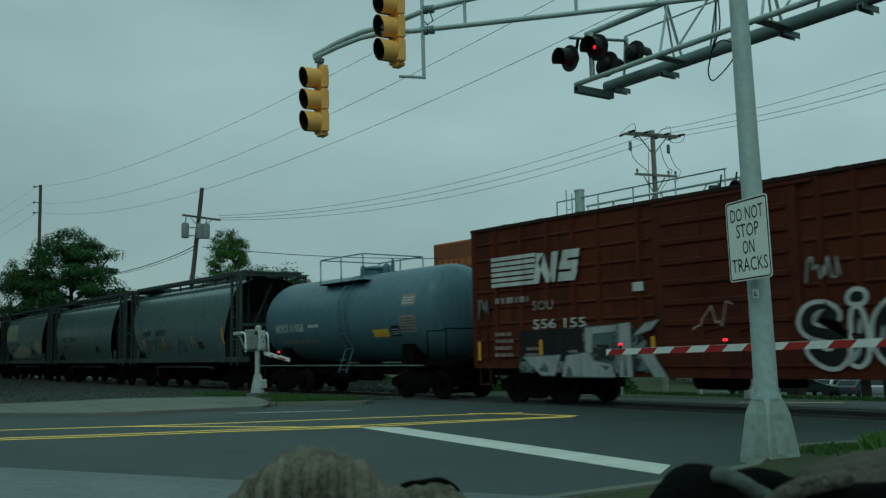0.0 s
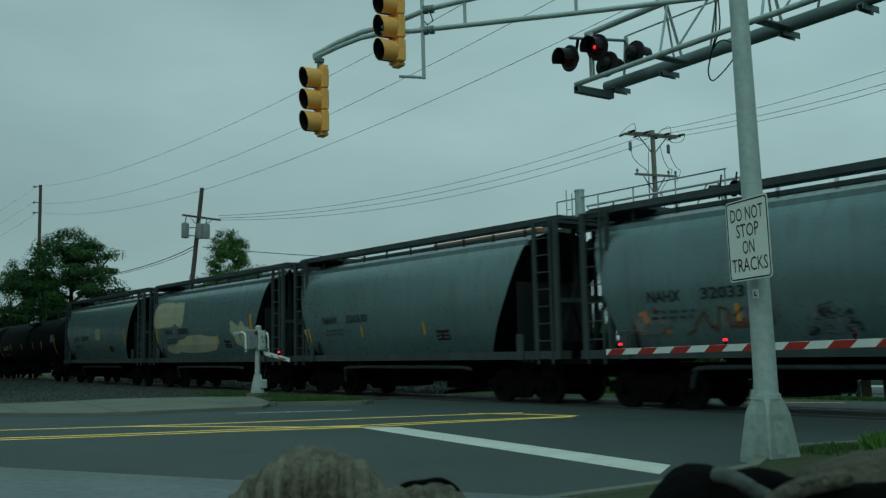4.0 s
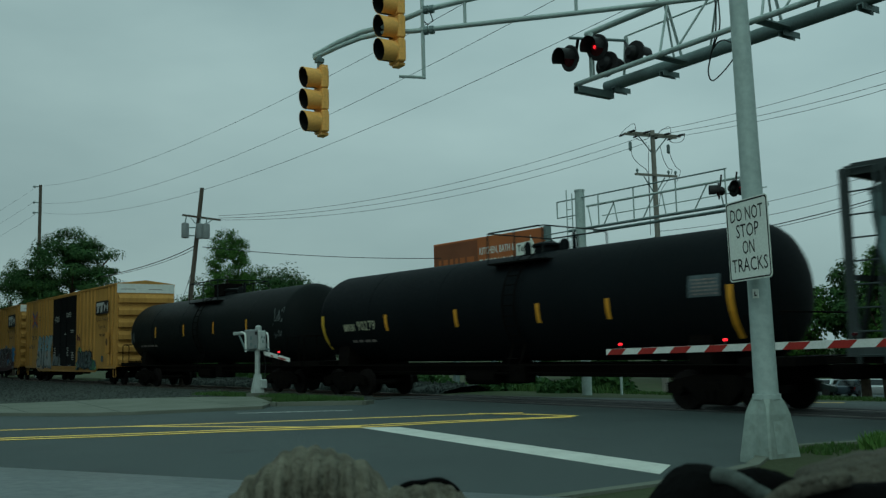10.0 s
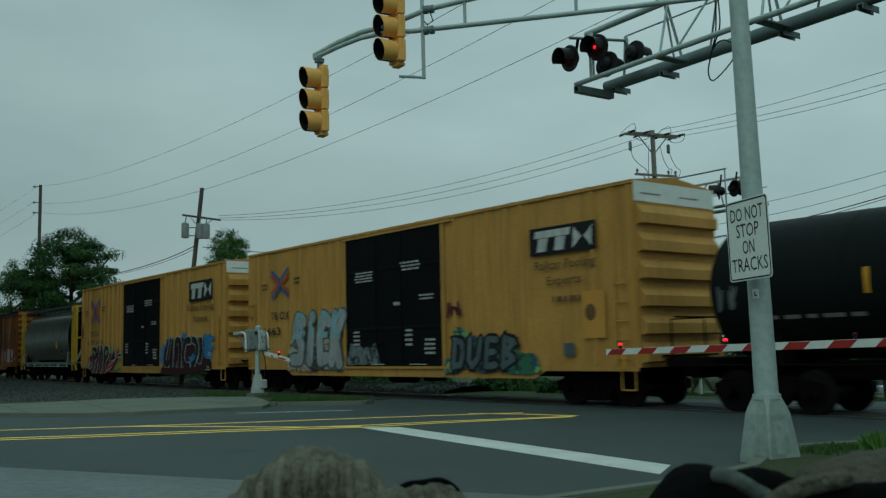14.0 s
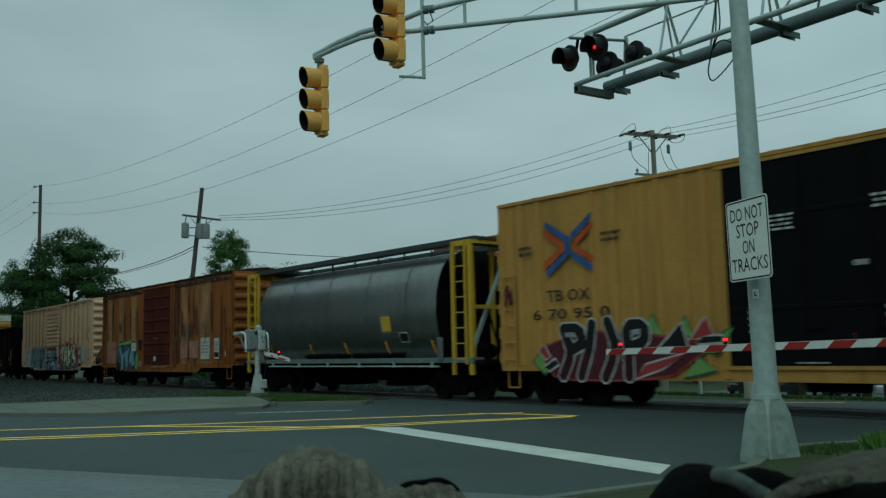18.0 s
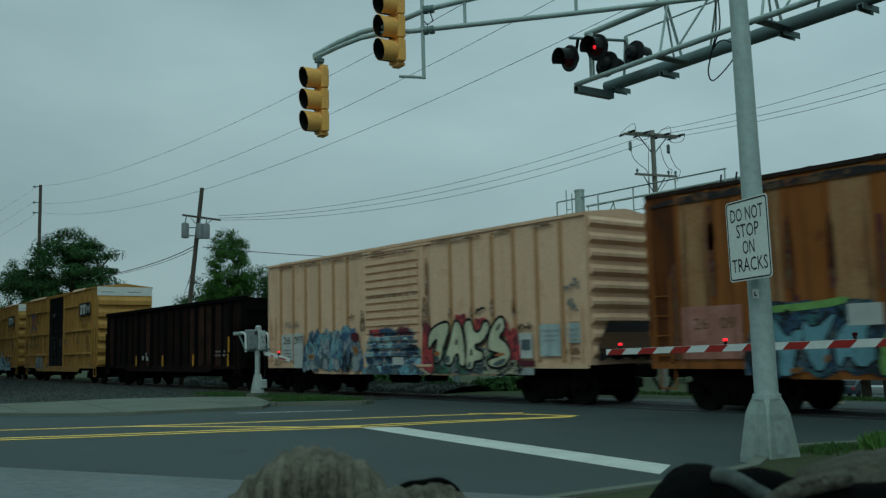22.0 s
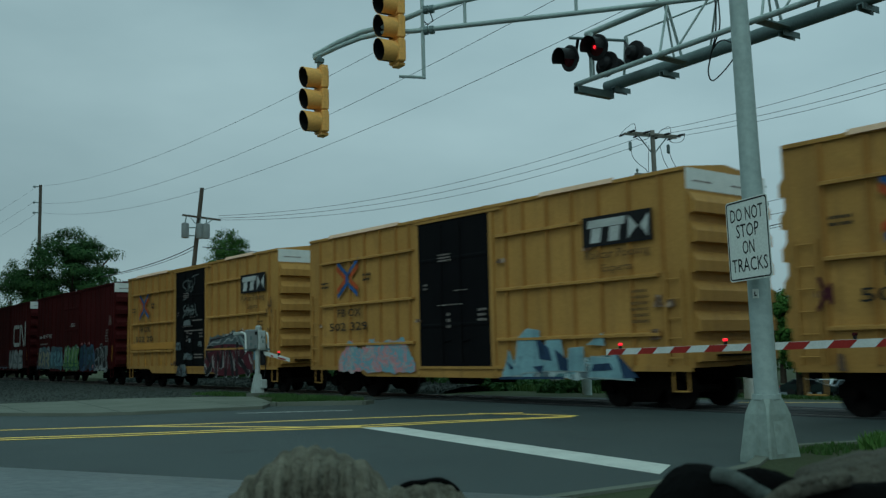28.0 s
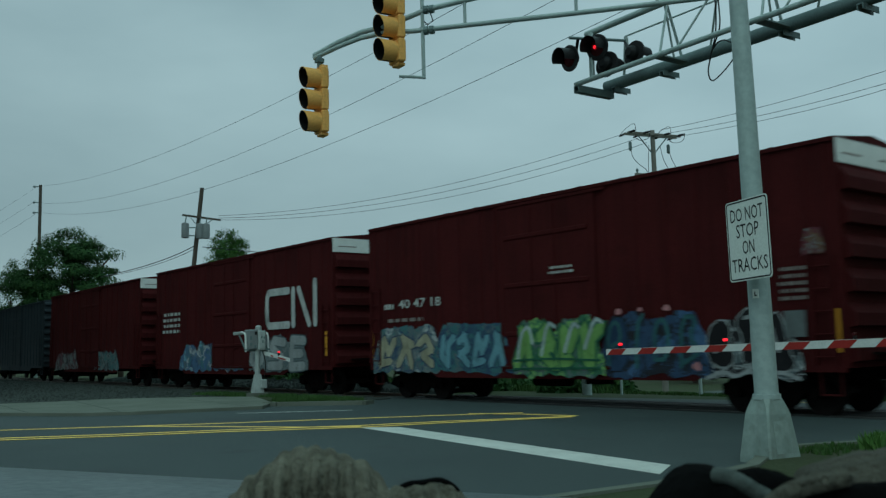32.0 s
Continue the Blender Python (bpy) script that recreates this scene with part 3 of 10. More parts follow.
def spray(parent, x0, x1, z0, z1, letters, on, fill, edge=None, back=None, fleck=None, seed=1, weight=0.13, lift=0.01, rim=1.3, mix=(), sharp=False):
    """A spray-painted piece: a field of mixed colours, and over it outlined strokes where letters: a word of GLYPH; a number asks for wild shapes."""
    rng = random.Random(seed)
    w, h = x1 - x0, z1 - z0
    wild = not isinstance(letters, str)
    if back or (wild and edge):
        cols = [c for c in dict.fromkeys((*mix, back or fill, fill if wild else back, edge or fill if wild else back, fleck or back or fill)) if c]
        spray_field(parent, x0, x1, z0, z1, cols if len(cols) > 1 else cols * 2, edge or fleck or "black", on, seed, lift)
    if wild and (back or edge):
        return
    strokes = []
    if not wild:
        cell = w / len(letters)
        for i, ch in enumerate(letters):
            for a, b in GLYPH[ch]:
                strokes.append([(x0 + cell * (i + 0.06 + q[0] * 0.9) + (q[1] - 0.5) * 0.12 * h, z0 + h * (0.1 + 0.8 * q[1])) for q in (a, b)])
    else:
        cell = w / letters
        for i in range(letters):
            ax, az = x0 + cell * (i + rng.uniform(0.1, 0.3)), z0 + h * rng.uniform(0.14, 0.3)
            for k in range(rng.randrange(3, 6)):
                bx = x0 + cell * (i + rng.uniform(0.0, 1.0))
                bz = z0 + h * (rng.uniform(0.62, 0.88) if az < z0 + h * 0.5 else rng.uniform(0.12, 0.4))
                bx = min(max(bx, x0 + 0.1 * h), x1 - 0.1 * h)
                strokes.append([(ax, az), (bx, bz)])
                ax, az = bx, bz
    r = weight * h
    for nm, mat_key, rad, up in (("spray_outline", edge, r * rim, 0.004), ("spray_letters", fill, r, 0.008)):
        if mat_key:
            bm = bmesh.new()
            for i, (a, b) in enumerate(strokes):
                if sharp:
                    shard(bm, a, b, rad, random.Random(seed + i), on, lift + up + 0.0002 * (i % 9))
                else:
                    capsule(bm, a, b, rad, on, lift + up + 0.0002 * (i % 9))
            tagged(part(nm, bm, PAINT[mat_key], parent), "", "", "", "stuff")


def smoothed(pts, times=2):
    for _ in range(times):
        out = []
        for a, b in zip(pts, pts[1:] + pts[:1]):
            out += [(a[0] * 0.75 + b[0] * 0.25, a[1] * 0.75 + b[1] * 0.25), (a[0] * 0.25 + b[0] * 0.75, a[1] * 0.25 + b[1] * 0.75)]
        pts = out
    return pts


def grown(pts, d):
    area = sum(a[0] * b[1] - b[0] * a[1] for a, b in zip(pts, pts[1:] + pts[:1]))
    s = 1 if area > 0 else -1
    out = []
    for i, p in enumerate(pts):
        a, b = pts[i - 1], pts[(i + 1) % len(pts)]
        tx, tz = b[0] - a[0], b[1] - a[1]
        k = s * d / max(1e-6, math.hypot(tx, tz))
        out.append((p[0] + tz * k, p[1] - tx * k))
    return out


def shapes(parent, x0, x1, z0, z1, polys, on, fill, edge=None, lift=0.016, rim=0.06, soft=2, name="spray_letters"):
    """Rounded painted shapes given in a unit cell, with an outline round each."""
    flat = [smoothed([(x0 + (x1 - x0) * u, z0 + (z1 - z0) * v) for u, v in q], soft) for q in polys]
    if edge:
        bm = bmesh.new()
        for i, q in enumerate(flat):
            blot(bm, grown(q, rim), on, lift + 0.0003 * i)
        tagged(part("spray_outline", bm, PAINT[edge], parent), "", "", "", "stuff")
    bm = bmesh.new()
    for i, q in enumerate(flat):
        blot(bm, q, on, lift + 0.004 + 0.0003 * i)
    return tagged(part(name, bm, PAINT[fill], parent), "", "", "", "stuff")


def strokes(parent, x0, x1, z0, z1, paths, on, colour, weight=0.03, lift=0.03, soft=1):
    """Painted lines along paths given in a unit cell."""
    bm = bmesh.new()
    n_ = 0
    for path in paths:
        pts = [(x0 + (x1 - x0) * u, z0 + (z1 - z0) * v) for u, v in path]
        for _ in range(soft):
            pts = pts[:1] + [(a[0] + (b[0] - a[0]) * f, a[1] + (b[1] - a[1]) * f) for a, b in zip(pts, pts[1:]) for f in (0.25, 0.75)] + pts[-1:]
        for a, b in zip(pts, pts[1:]):
            capsule(bm, a, b, weight, on, lift + 0.0002 * (n_ % 9))
            n_ += 1
    return tagged(part("spray_line", bm, PAINT[colour], parent), "", "", "", "stuff")


def scrawl(parent, x0, x1, z0, z1, on, colour, seed, count=5, weight=0.035, lift=0.01):
    """A thin scribbled tag."""
    rng = random.Random(seed)
    bm = bmesh.new()
    x, z = x0, z0
    for i in range(count * 3):
        nx, nz = x0 + (x1 - x0) * min(1, (i + rng.uniform(0.3, 1.4)) / (count * 3)), z0 + (z1 - z0) * rng.random()
        capsule(bm, (x, z), (nx, nz), weight, on, lift + 0.0003 * (i % 5))
        x, z = nx, nz
    tagged(part("spray_tag", bm, PAINT[colour], parent), "", "", "", "stuff")

# ---------------------------------------------------------------- ground, road, track bed
TRACK_Y, BEND_X, BEND, TAIL_X = 17.754, -24.45, 0.00102, -115.0


def track(x):
    """The track's middle line: y and heading at x. Straight over the road, bending gently away further back."""
    e = max(0.0, BEND_X - x)
    far = max(0.0, TAIL_X - x)
    e -= far
    y = TRACK_Y + BEND / 2 * e * e + BEND * e * far
    return y, -math.atan(BEND * e)


def ground_z(y):
    return -0.1 - 0.0605 * min(max(y - 23.2, 0.0), 54.0)


bm = bmesh.new()
ys = [-1500, -200, -60, 23.2, 40, 60, 77.2, 200, 1500]
grid = [[bm.verts.new((x, y, ground_z(y))) for x in (-1500, -300, -100, -40, 0, 60, 300, 1500)] for y in ys]
for a, b in zip(grid, grid[1:]):
    for i in range(7):
        bm.faces.new((a[i], a[i + 1], b[i + 1], b[i]))
solo("ground", bm, M_EARTH, "grassy earth falling away beyond the railway", "ground", kind="structure")

bm = bmesh.new()
slab(bm, [(-70, -80), (60, -80), (60, 22.8), (0, 22.8), (-10.65, 21.4), (-15.4, 20.1), (-21.5, 18.9), (-24, 17.4), (-24, 13.2), (-27.5, 9), (-42, 6), (-70, 2)], -0.35, 0.0)
solo("road", bm, M_ASPHALT, "dark grey worn asphalt road crossing the tracks", "road", kind="structure")

bm = bmesh.new()
slab(bm, [(-26.63, 5.52), (-24.82, 6.68), (-23.7, 7.29), (-22.89, 8.39), (-22.38, 9.91), (-21.92, 11.47), (-23.2, 12.39), (-24.77, 13.05),
          (-27.11, 13.88), (-29.1, 12.5), (-30.56, 10.64), (-30.56, 8.89), (-30.96, 7.35), (-33.0, 5.4), (-60, 1.0), (-60, -1.5)], -0.2, 0.08)
pavement = solo("pavement", bm, M_CONCRETE, "pale concrete pavement corner beside the crossing", "pavement", kind="structure")
bm = bmesh.new()
for a, b in (((-23.0, 8.2), (-30.7, 9.4)), ((-22.0, 11.2), (-29.4, 12.1)), ((-25.0, 6.6), (-31.0, 7.2))):
    strip(bm, [a, b], 0.03, 0.0825)
part("joint", bm, M_GRAVEL, pavement)

bm = bmesh.new()
slab(bm, [(-22.6, 12.55), (-22.3, 13.05), (-21.19, 14.05), (-22.53, 14.85), (-24.74, 14.7), (-27.11, 13.88), (-24.77, 13.05)], -0.2, 0.09)
solo("grass_island", bm, M_EARTH, "small grassed corner behind a concrete kerb", "verge", kind="structure")
bm = bmesh.new()
line = [(-23.3, 12.25), (-22.75, 12.35), (-22.2, 13.0), (-21.1, 14.0), (-21.3, 14.4)]
for (xa, ya), (xb, yb) in zip(line, line[1:]):
    d = Vector((xb - xa, yb - ya)).normalized()
    q = Vector((-d.y, d.x)) * 0.08
    prism(bm, [(xa + q.x, ya + q.y), (xa - q.x, ya - q.y), (xb - q.x, yb - q.y), (xb + q.x, yb + q.y)], "z", -0.2, 0.11)
solo("kerb_island", bm, M_CONCRETE, "low concrete kerb round the grassed corner", "kerb", kind="structure")

# gravel yard between the pavement and the track, left of the road
bm = bmesh.new()
slab(bm, [(-22.6, 14.9), (-24.74, 14.72), (-27.11, 13.9), (-29.1, 12.52), (-30.56, 10.66), (-30.56, 8.9), (-30.96, 7.36), (-33.0, 5.42), (-60, 1.02), (-260, 1.0),
          (-260, 45), (-115, 20.2), (-80, 17.6), (-60, 16.7), (-40, 16.3), (-23, 16.25)], -0.3, 0.02)
solo("gravel_yard", bm, M_GRAVEL, "grey gravel strip in front of the track", "gravel", kind="structure")
rng = random.Random(5)
vs, fs = [], []
for i in range(5200):
    x = -24 - 46 * rng.random() ** 1.6
    lo = 16.2 - min(9.0, (-22.5 - x) * 0.75)
    y = rng.uniform(max(lo, 7.5 if x < -31 else 12.5), track(x)[0] - 1.45)
    if y < 13.6 and x > -29.5:
        continue
    r = rng.uniform(0.02, 0.06)
    k = len(vs)
    a = rng.uniform(0, 6.28)
    for j in range(4):
        vs.append((x + math.cos(a + j * 1.57) * r * rng.uniform(0.7, 1.3), y + math.sin(a + j * 1.57) * r, 0.018))
    vs.append((x, y, 0.02 + r * rng.uniform(0.5, 1.0)))
    fs += [(k, k + 1, k + 4), (k + 1, k + 2, k + 4), (k + 2, k + 3, k + 4), (k + 3, k, k + 4)]
me = bpy.data.meshes.new("gravel_stones")
me.from_pydata(vs, [], fs)
me.materials.append(M_GRAVEL)
tagged(link_mesh("gravel_stones", me, None), "loose grey stones lying on the gravel strip", "gravel", kind="stuff")

# heaped stones beyond the track
bm = bmesh.new()
prev = None
for i in range(60):
    x = -62 + i * 0.62
    y = track(x)[0]
    hgt = 0.05 + 0.16 * max(0.0, noise.noise((x * 0.5, 3.0, 0))) + 0.08 * noise.noise((x * 1.7, 9.0, 0))
    ring = [bm.verts.new((x, y + o, z)) for o, z in ((1.9, -0.2), (2.5, -0.02 + hgt * 0.5), (3.2, 0.06 + hgt), (4.0, 0.1 + hgt), (5.2, -0.35))]
    if prev:
        for k in range(4):
            bm.faces.new((prev[k], prev[k + 1], ring[k + 1], ring[k]))
    prev = ring
solo("gravel_bank", bm, M_BANK, "low bank of grey stones beyond the track", "gravel", kind="structure", smooth=True)
rng = random.Random(15)
vs, fs = [], []
for i in range(3000):
    x = -62 + 36.5 * rng.random() ** 0.7
    o = rng.uniform(2.0, 4.0)
    y = track(x)[0] + o
    r = rng.uniform(0.03, 0.09)
    z0_ = -0.1 + 0.14 * (o - 2.0)
    k, a = len(vs), rng.uniform(0, 6.28)
    for j in range(4):
        vs.append((x + math.cos(a + j * 1.57) * r * rng.uniform(0.7, 1.3), y + math.sin(a + j * 1.57) * r, z0_))
    vs.append((x, y, z0_ + r * rng.uniform(0.6, 1.3) + 0.03))
    fs += [(k, k + 1, k + 4), (k + 1, k + 2, k + 4), (k + 2, k + 3, k + 4), (k + 3, k, k + 4)]
me = bpy.data.meshes.new("bank_stones")
me.from_pydata(vs, [], fs)
me.materials.append(M_BANK)
tagged(link_mesh("bank_stones", me, None), "loose grey stones on the bank beyond the track", "gravel", kind="stuff")

# ballast and rails
bm = bmesh.new()
xs = [-300, -200, -150, -115, -100, -90, -80, -70, -60, -50, -40, -34, -28, -24.45, -22.6]
prev = None
for x in xs:
    y = track(x)[0]
    ring = [bm.verts.new((x, y + o, z)) for o, z in ((-2.6, -0.25), (-1.6, -0.09), (1.6, -0.09), (2.8, -0.5))]
    if prev:
        for i in range(3):
            bm.faces.new((prev[i], prev[i + 1], ring[i + 1], ring[i]))
    prev = ring
solo("ballast", bm, M_GRAVEL, "grey stone ballast under the rails", "ballast", kind="structure")
RAIL_PROFILE = [(-0.07, -0.17), (0.07, -0.17), (0.07, -0.15), (0.012, -0.13), (0.012, -0.045), (0.037, -0.035), (0.037, 0.0), (-0.037, 0.0), (-0.037, -0.035), (-0.012, -0.045), (-0.012, -0.13), (-0.07, -0.15)]
for side_y in (-0.755, 0.755):
    bm = bmesh.new()
    prev = None
    for x in xs[:-1] + [-10, 20, 120, 320]:
        y = track(x)[0]
        ring = [bm.verts.new((x, y + side_y + u, v + 0.002)) for u, v in RAIL_PROFILE]
        if prev:
            for i in range(len(ring)):
                bm.faces.new((prev[i], prev[(i + 1) % len(ring)], ring[(i + 1) % len(ring)], ring[i]))
        prev = ring
    solo("rail", bm, M_RAIL, "worn steel rail with rusty web", "rail", group="rails", kind="structure")
# rubber crossing strips beside each rail
for o, w in ((-1.02, 0.34), (-0.36, 0.62), (0.36, 0.62), (1.02, 0.34)):
    bm = bmesh.new()
    box(bm, -23, 26, TRACK_Y + o - w / 2, TRACK_Y + o + w / 2, -0.06, 0.006)
    solo("crossing_panel", bm, M_RUBBER, "black rubber crossing strip beside the rail", "crossing panel", group="crossing panels", kind="structure")

# painted lines
YL = [[(-22.6, 1.4), (-20.54, 4.89), (-19.35, 6.74), (-18.2, 8.68), (-17.16, 10.76), (-15.99, 12.9), (-15.19, 14.24)],
      [(-19.2, 6.95), (-17.78, 7.98), (-16.37, 8.84), (-15.62, 9.36), (-15.08, 9.95)],
      [(-20.8, -0.1), (-18.38, 4.43), (-17.42, 6.1), (-16.55, 7.88), (-15.27, 10.02), (-14.66, 11.78), (-13.5, 14.1)],
      [(-20.42, -0.3), (-18.0, 4.25), (-17.03, 5.92), (-16.17, 7.7), (-14.88, 9.84), (-14.34, 11.62), (-13.4, 13.9)],
      [(-15.95, 13.32), (-14.81, 13.9), (-13.5, 14.16)]]
for i, ln in enumerate(YL):
    bm = bmesh.new()
    strip(bm, ln, 0.185, 0.004 + 0.0015 * i)
    solo("lane_line", bm, M_YELLOW_LINE, "worn yellow painted lane line", "road marking", group="yellow lane lines", kind="structure")
bm = bmesh.new()
slab(bm, [(-14.9, 9.8), (-14.3, 10.3), (-7.15, 9.05), (-6.75, 8.35)], -0.002, 0.005)
solo("stop_line", bm, M_WHITE_LINE, "wide white painted stop line before the tracks", "road marking", kind="structure")
bm = bmesh.new()
strip(bm, [(-23.2, 7.9), (-20.97, 10.29), (-19.4, 12.55)][1:], 0.12, 0.004)
solo("edge_line", bm, M_WHITE_LINE, "thin white painted edge line", "road marking", kind="structure")
bm = bmesh.new()
strip(bm, [(-13.4, 19.6), (-11.3, 20.65)], 0.14, 0.004)
solo("far_line", bm, M_YELLOW_LINE, "yellow line beyond the tracks", "road marking", kind="structure")

# near verge with kerb, at the foot of the signal pole
VERGE = [(-6.2, 4.5), (-6.0, 6.1), (-5.88, 7.26), (-5.85, 8.1), (-6.0, 9.1), (-6.3, 9.75), (-6.72, 10.35), (-6.7, 11.2), (-6.3, 12.2), (-5.0, 12.9), (6.0, 13.2), (6.0, 4.5)]
bm = bmesh.new()
slab(bm, VERGE, -0.2, 0.07)
solo("verge", bm, M_EARTH, "grassy verge round the foot of the pole", "verge", kind="structure")
bm = bmesh.new()
for (xa, ya), (xb, yb) in zip(VERGE[:10], VERGE[1:11]):
    d = Vector((xb - xa, yb - ya)).normalized()
    q = Vector((d.y, -d.x)) * -0.15
    prism(bm, [(xa, ya), (xb, yb), (xb + q.x, yb + q.y), (xa + q.x, ya + q.y)], "z", -0.2, 0.1)
solo("kerb_verge", bm, M_CONCRETE, "worn concrete kerb along the verge", "kerb", kind="structure")


def blades(name, areas, count, hmin, hmax, seed, label, material=None, wide=0.02):
    rg = random.Random(seed)
    v, f = [], []
    for i in range(count):
        x0, x1, y0, y1, z = areas[i % len(areas)]
        cx, cy = rg.uniform(x0, x1), rg.uniform(y0, y1)
        zz = z if z is not None else ground_z(cy)
        h, a = rg.uniform(hmin, hmax), rg.uniform(0, 6.28)
        dx, dy = math.cos(a) * wide, math.sin(a) * wide
        lx, ly = rg.uniform(-0.45, 0.45) * h, rg.uniform(-0.45, 0.45) * h
        k = len(v)
        v += [(cx - dx, cy - dy, zz - 0.02), (cx + dx, cy + dy, zz - 0.02), (cx + dx * 0.7 + lx * 0.5, cy + dy * 0.7 + ly * 0.5, zz + h * 0.6), (cx + lx, cy + ly, zz + h)]
        f += [(k, k + 1, k + 2), (k, k + 2, k + 3)]
    m_ = bpy.data.meshes.new(name)
    m_.from_pydata(v, [], f)
    m_.materials.append(material or M_GRASS)
    return tagged(link_mesh(name, m_, None), label, "grass", kind="stuff")


blades("grass", [(-6.55, -6.0, 10.5, 11.6, 0.07), (-6.3, -4.6, 11.3, 12.4, 0.07), (-5.9, -4.8, 10.4, 11.6, 0.07)], 1500, 0.02, 0.08, 11, "thin grass tufts beside the foot of the pole", M_GRASS, 0.012)
blades("weeds", [(-5.95, -5.6, 11.2, 11.7, 0.07), (-5.9, -5.3, 11.8, 12.3, 0.07), (-5.5, -5.0, 11.3, 12.3, 0.07), (-5.0, -4.3, 11.6, 12.6, 0.07)], 3000, 0.04, 0.24, 12, "leafy green weeds on the verge", M_GRASS_NEAR, 0.035)
blades("island_grass", [(-26.5, -21.8, 13.7, 14.6, 0.08), (-32, -26.5, 13.9, 15.0, 0.02), (-23.8, -22.4, 12.7, 13.6, 0.08)], 6000, 0.04, 0.13, 13, "short dry grass by the pavement", wide=0.02)
blades("track_weeds", [(-34, -20.5, 22.8, 24.0, -0.1), (-45, -34, 22.8, 24.4, -0.15)], 3200, 0.06, 0.28, 14, "green weeds beyond the track", wide=0.05)
blades("bank_grass", [(-20.5, -6.0, 22.9, 26.0, None)], 7000, 0.03, 0.12, 15, "rough grass bank beyond the crossing", wide=0.03)

# ---------------------------------------------------------------- signal pole with mast arm and sign
pole = thing("signal_pole", "tall tapered grey steel pole with a long mast arm", "signal pole", pose(-6.47, 10.05, 0.07))
bm = bmesh.new()
rod(bm, (0, 0, 0.72), (-0.09, -0.02, 7.4), 0.14, 24, 0.1)
part("shaft", bm, M_GALV, pole, smooth=True)
bm = bmesh.new()
rings = []
for z, w, c in ((-0.2, 0.255, 0.02), (0.0, 0.25, 0.02), (0.5, 0.19, 0.02), (0.6, 0.165, 0.03), (0.68, 0.145, 0.05)):
    ring = []
    for sx, sy in ((1, 1), (-1, 1), (-1, -1), (1, -1)):
        pts = [(w * sx, (w - c) * sy), ((w - c) * sx, w * sy)]
        if sx * sy < 0:
            pts = pts[::-1]
        ring += [bm.verts.new((x, y, z)) for x, y in pts]
    rings.append(ring)
for a, b in zip(rings, rings[1:]):
    for i in range(8):
        bm.faces.new((a[i], a[(i + 1) % 8], b[(i + 1) % 8], b[i]))
bm.faces.new(rings[0][::-1])
bm.faces.new(rings[-1])
base = part("base", bm, M_CASTING, pole, "cast square tapered base", m=pose(0, 0, 0, 0, 0, -12))
bm = bmesh.new()
prism(bm, [(-0.248, 0.05), (-0.204, 0.42), (-0.18, 0.42), (-0.18, 0.05)], "x", -0.12, 0.12)
part("access_door", bm, M_CASTING, base, m=pose(0.0, -0.012, 0, 0, 0, 90) )
bm = bmesh.new()
rod(bm, (0, 0, 0.67), (0, 0, 0.73), 0.165, 20)
part("collar", bm, M_GALV, pole)
bm = bmesh.new()
box(bm, -0.035, 0.035, -0.146, -0.133, 1.87, 1.98)
sticker = part("sticker", bm, M_SIGN_WHITE, pole, "small white sticker", m=pose(-0.02, 0, 0, 0, 0, 16))
bm = bmesh.new()
box(bm, -0.012, 0.0, -0.149, -0.145, 1.895, 1.95)
box(bm, 0.0, 0.016, -0.149, -0.145, 1.895, 1.91)
part("sticker_mark", bm, M_BLACK, sticker)

ARM_DIR = Vector((-0.8127, -0.5827, 0))


def arm_at(s, z):
    return (ARM_DIR.x * s - 0.06, ARM_DIR.y * s, z - 0.07)


bm = bmesh.new()
sweep(bm, [arm_at(0, 5.77), arm_at(2, 5.77), arm_at(4.3, 5.79), arm_at(4.65, 5.82), arm_at(5.07, 5.78), arm_at(5.41, 5.69), arm_at(5.78, 5.565)], 0.034, 10)
part("lower_tube", bm, M_GALV, pole, smooth=True)
bm = bmesh.new()
sweep(bm, [arm_at(0, 6.42), arm_at(2, 6.3), arm_at(3.5, 6.14), arm_at(4.1, 6.07), arm_at(4.65, 5.91), arm_at(5.07, 5.86), arm_at(5.41, 5.755), arm_at(5.78, 5.6)], 0.036, 10)
part("upper_tube", bm, M_GALV, pole, smooth=True)
for s, z in ((3.55, 6.13), (2.04, 6.3), (1.0, 6.36)):
    bm = bmesh.new()
    rod(bm, arm_at(s, 5.8), arm_at(s, z), 0.022, 8)
    part("strut", bm, M_GALV, pole)
for s in (4.1, 4.02):
    bm = bmesh.new()
    rod(bm, arm_at(s - 0.03, 5.775), arm_at(s + 0.03, 5.775), 0.058, 10)
    part("clamp", bm, M_GALV_DARK, pole)
    bm = bmesh.new()
    rod(bm, arm_at(s - 0.03, 6.07), arm_at(s + 0.03, 6.07), 0.058, 10)
    part("clamp", bm, M_GALV_DARK, pole)
bm = bmesh.new()
rod(bm, arm_at(4.155, 6.3), arm_at(4.15, 5.1), 0.026, 8)
rod(bm, arm_at(4.15, 5.12), arm_at(4.5, 5.17), 0.022, 8)
rod(bm, arm_at(4.155, 6.28), arm_at(4.5, 6.28), 0.022, 8)
part("hanger", bm, M_GALV, pole)
bm = bmesh.new()
sweep(bm, [arm_at(4.05, 6.05), arm_at(4.0, 5.9), arm_at(4.08, 5.85), arm_at(4.16, 5.95)], 0.008, 6)
part("cable", bm, M_CABLE, pole)
bm = bmesh.new()
sweep(bm, [arm_at(5.66, 5.56), arm_at(5.62, 5.4), arm_at(5.58, 5.22), arm_at(5.6, 5.18), arm_at(5.64, 5.3), arm_at(5.66, 5.45)], 0.008, 6)
part("cable", bm, M_CABLE, pole)
bm = bmesh.new()
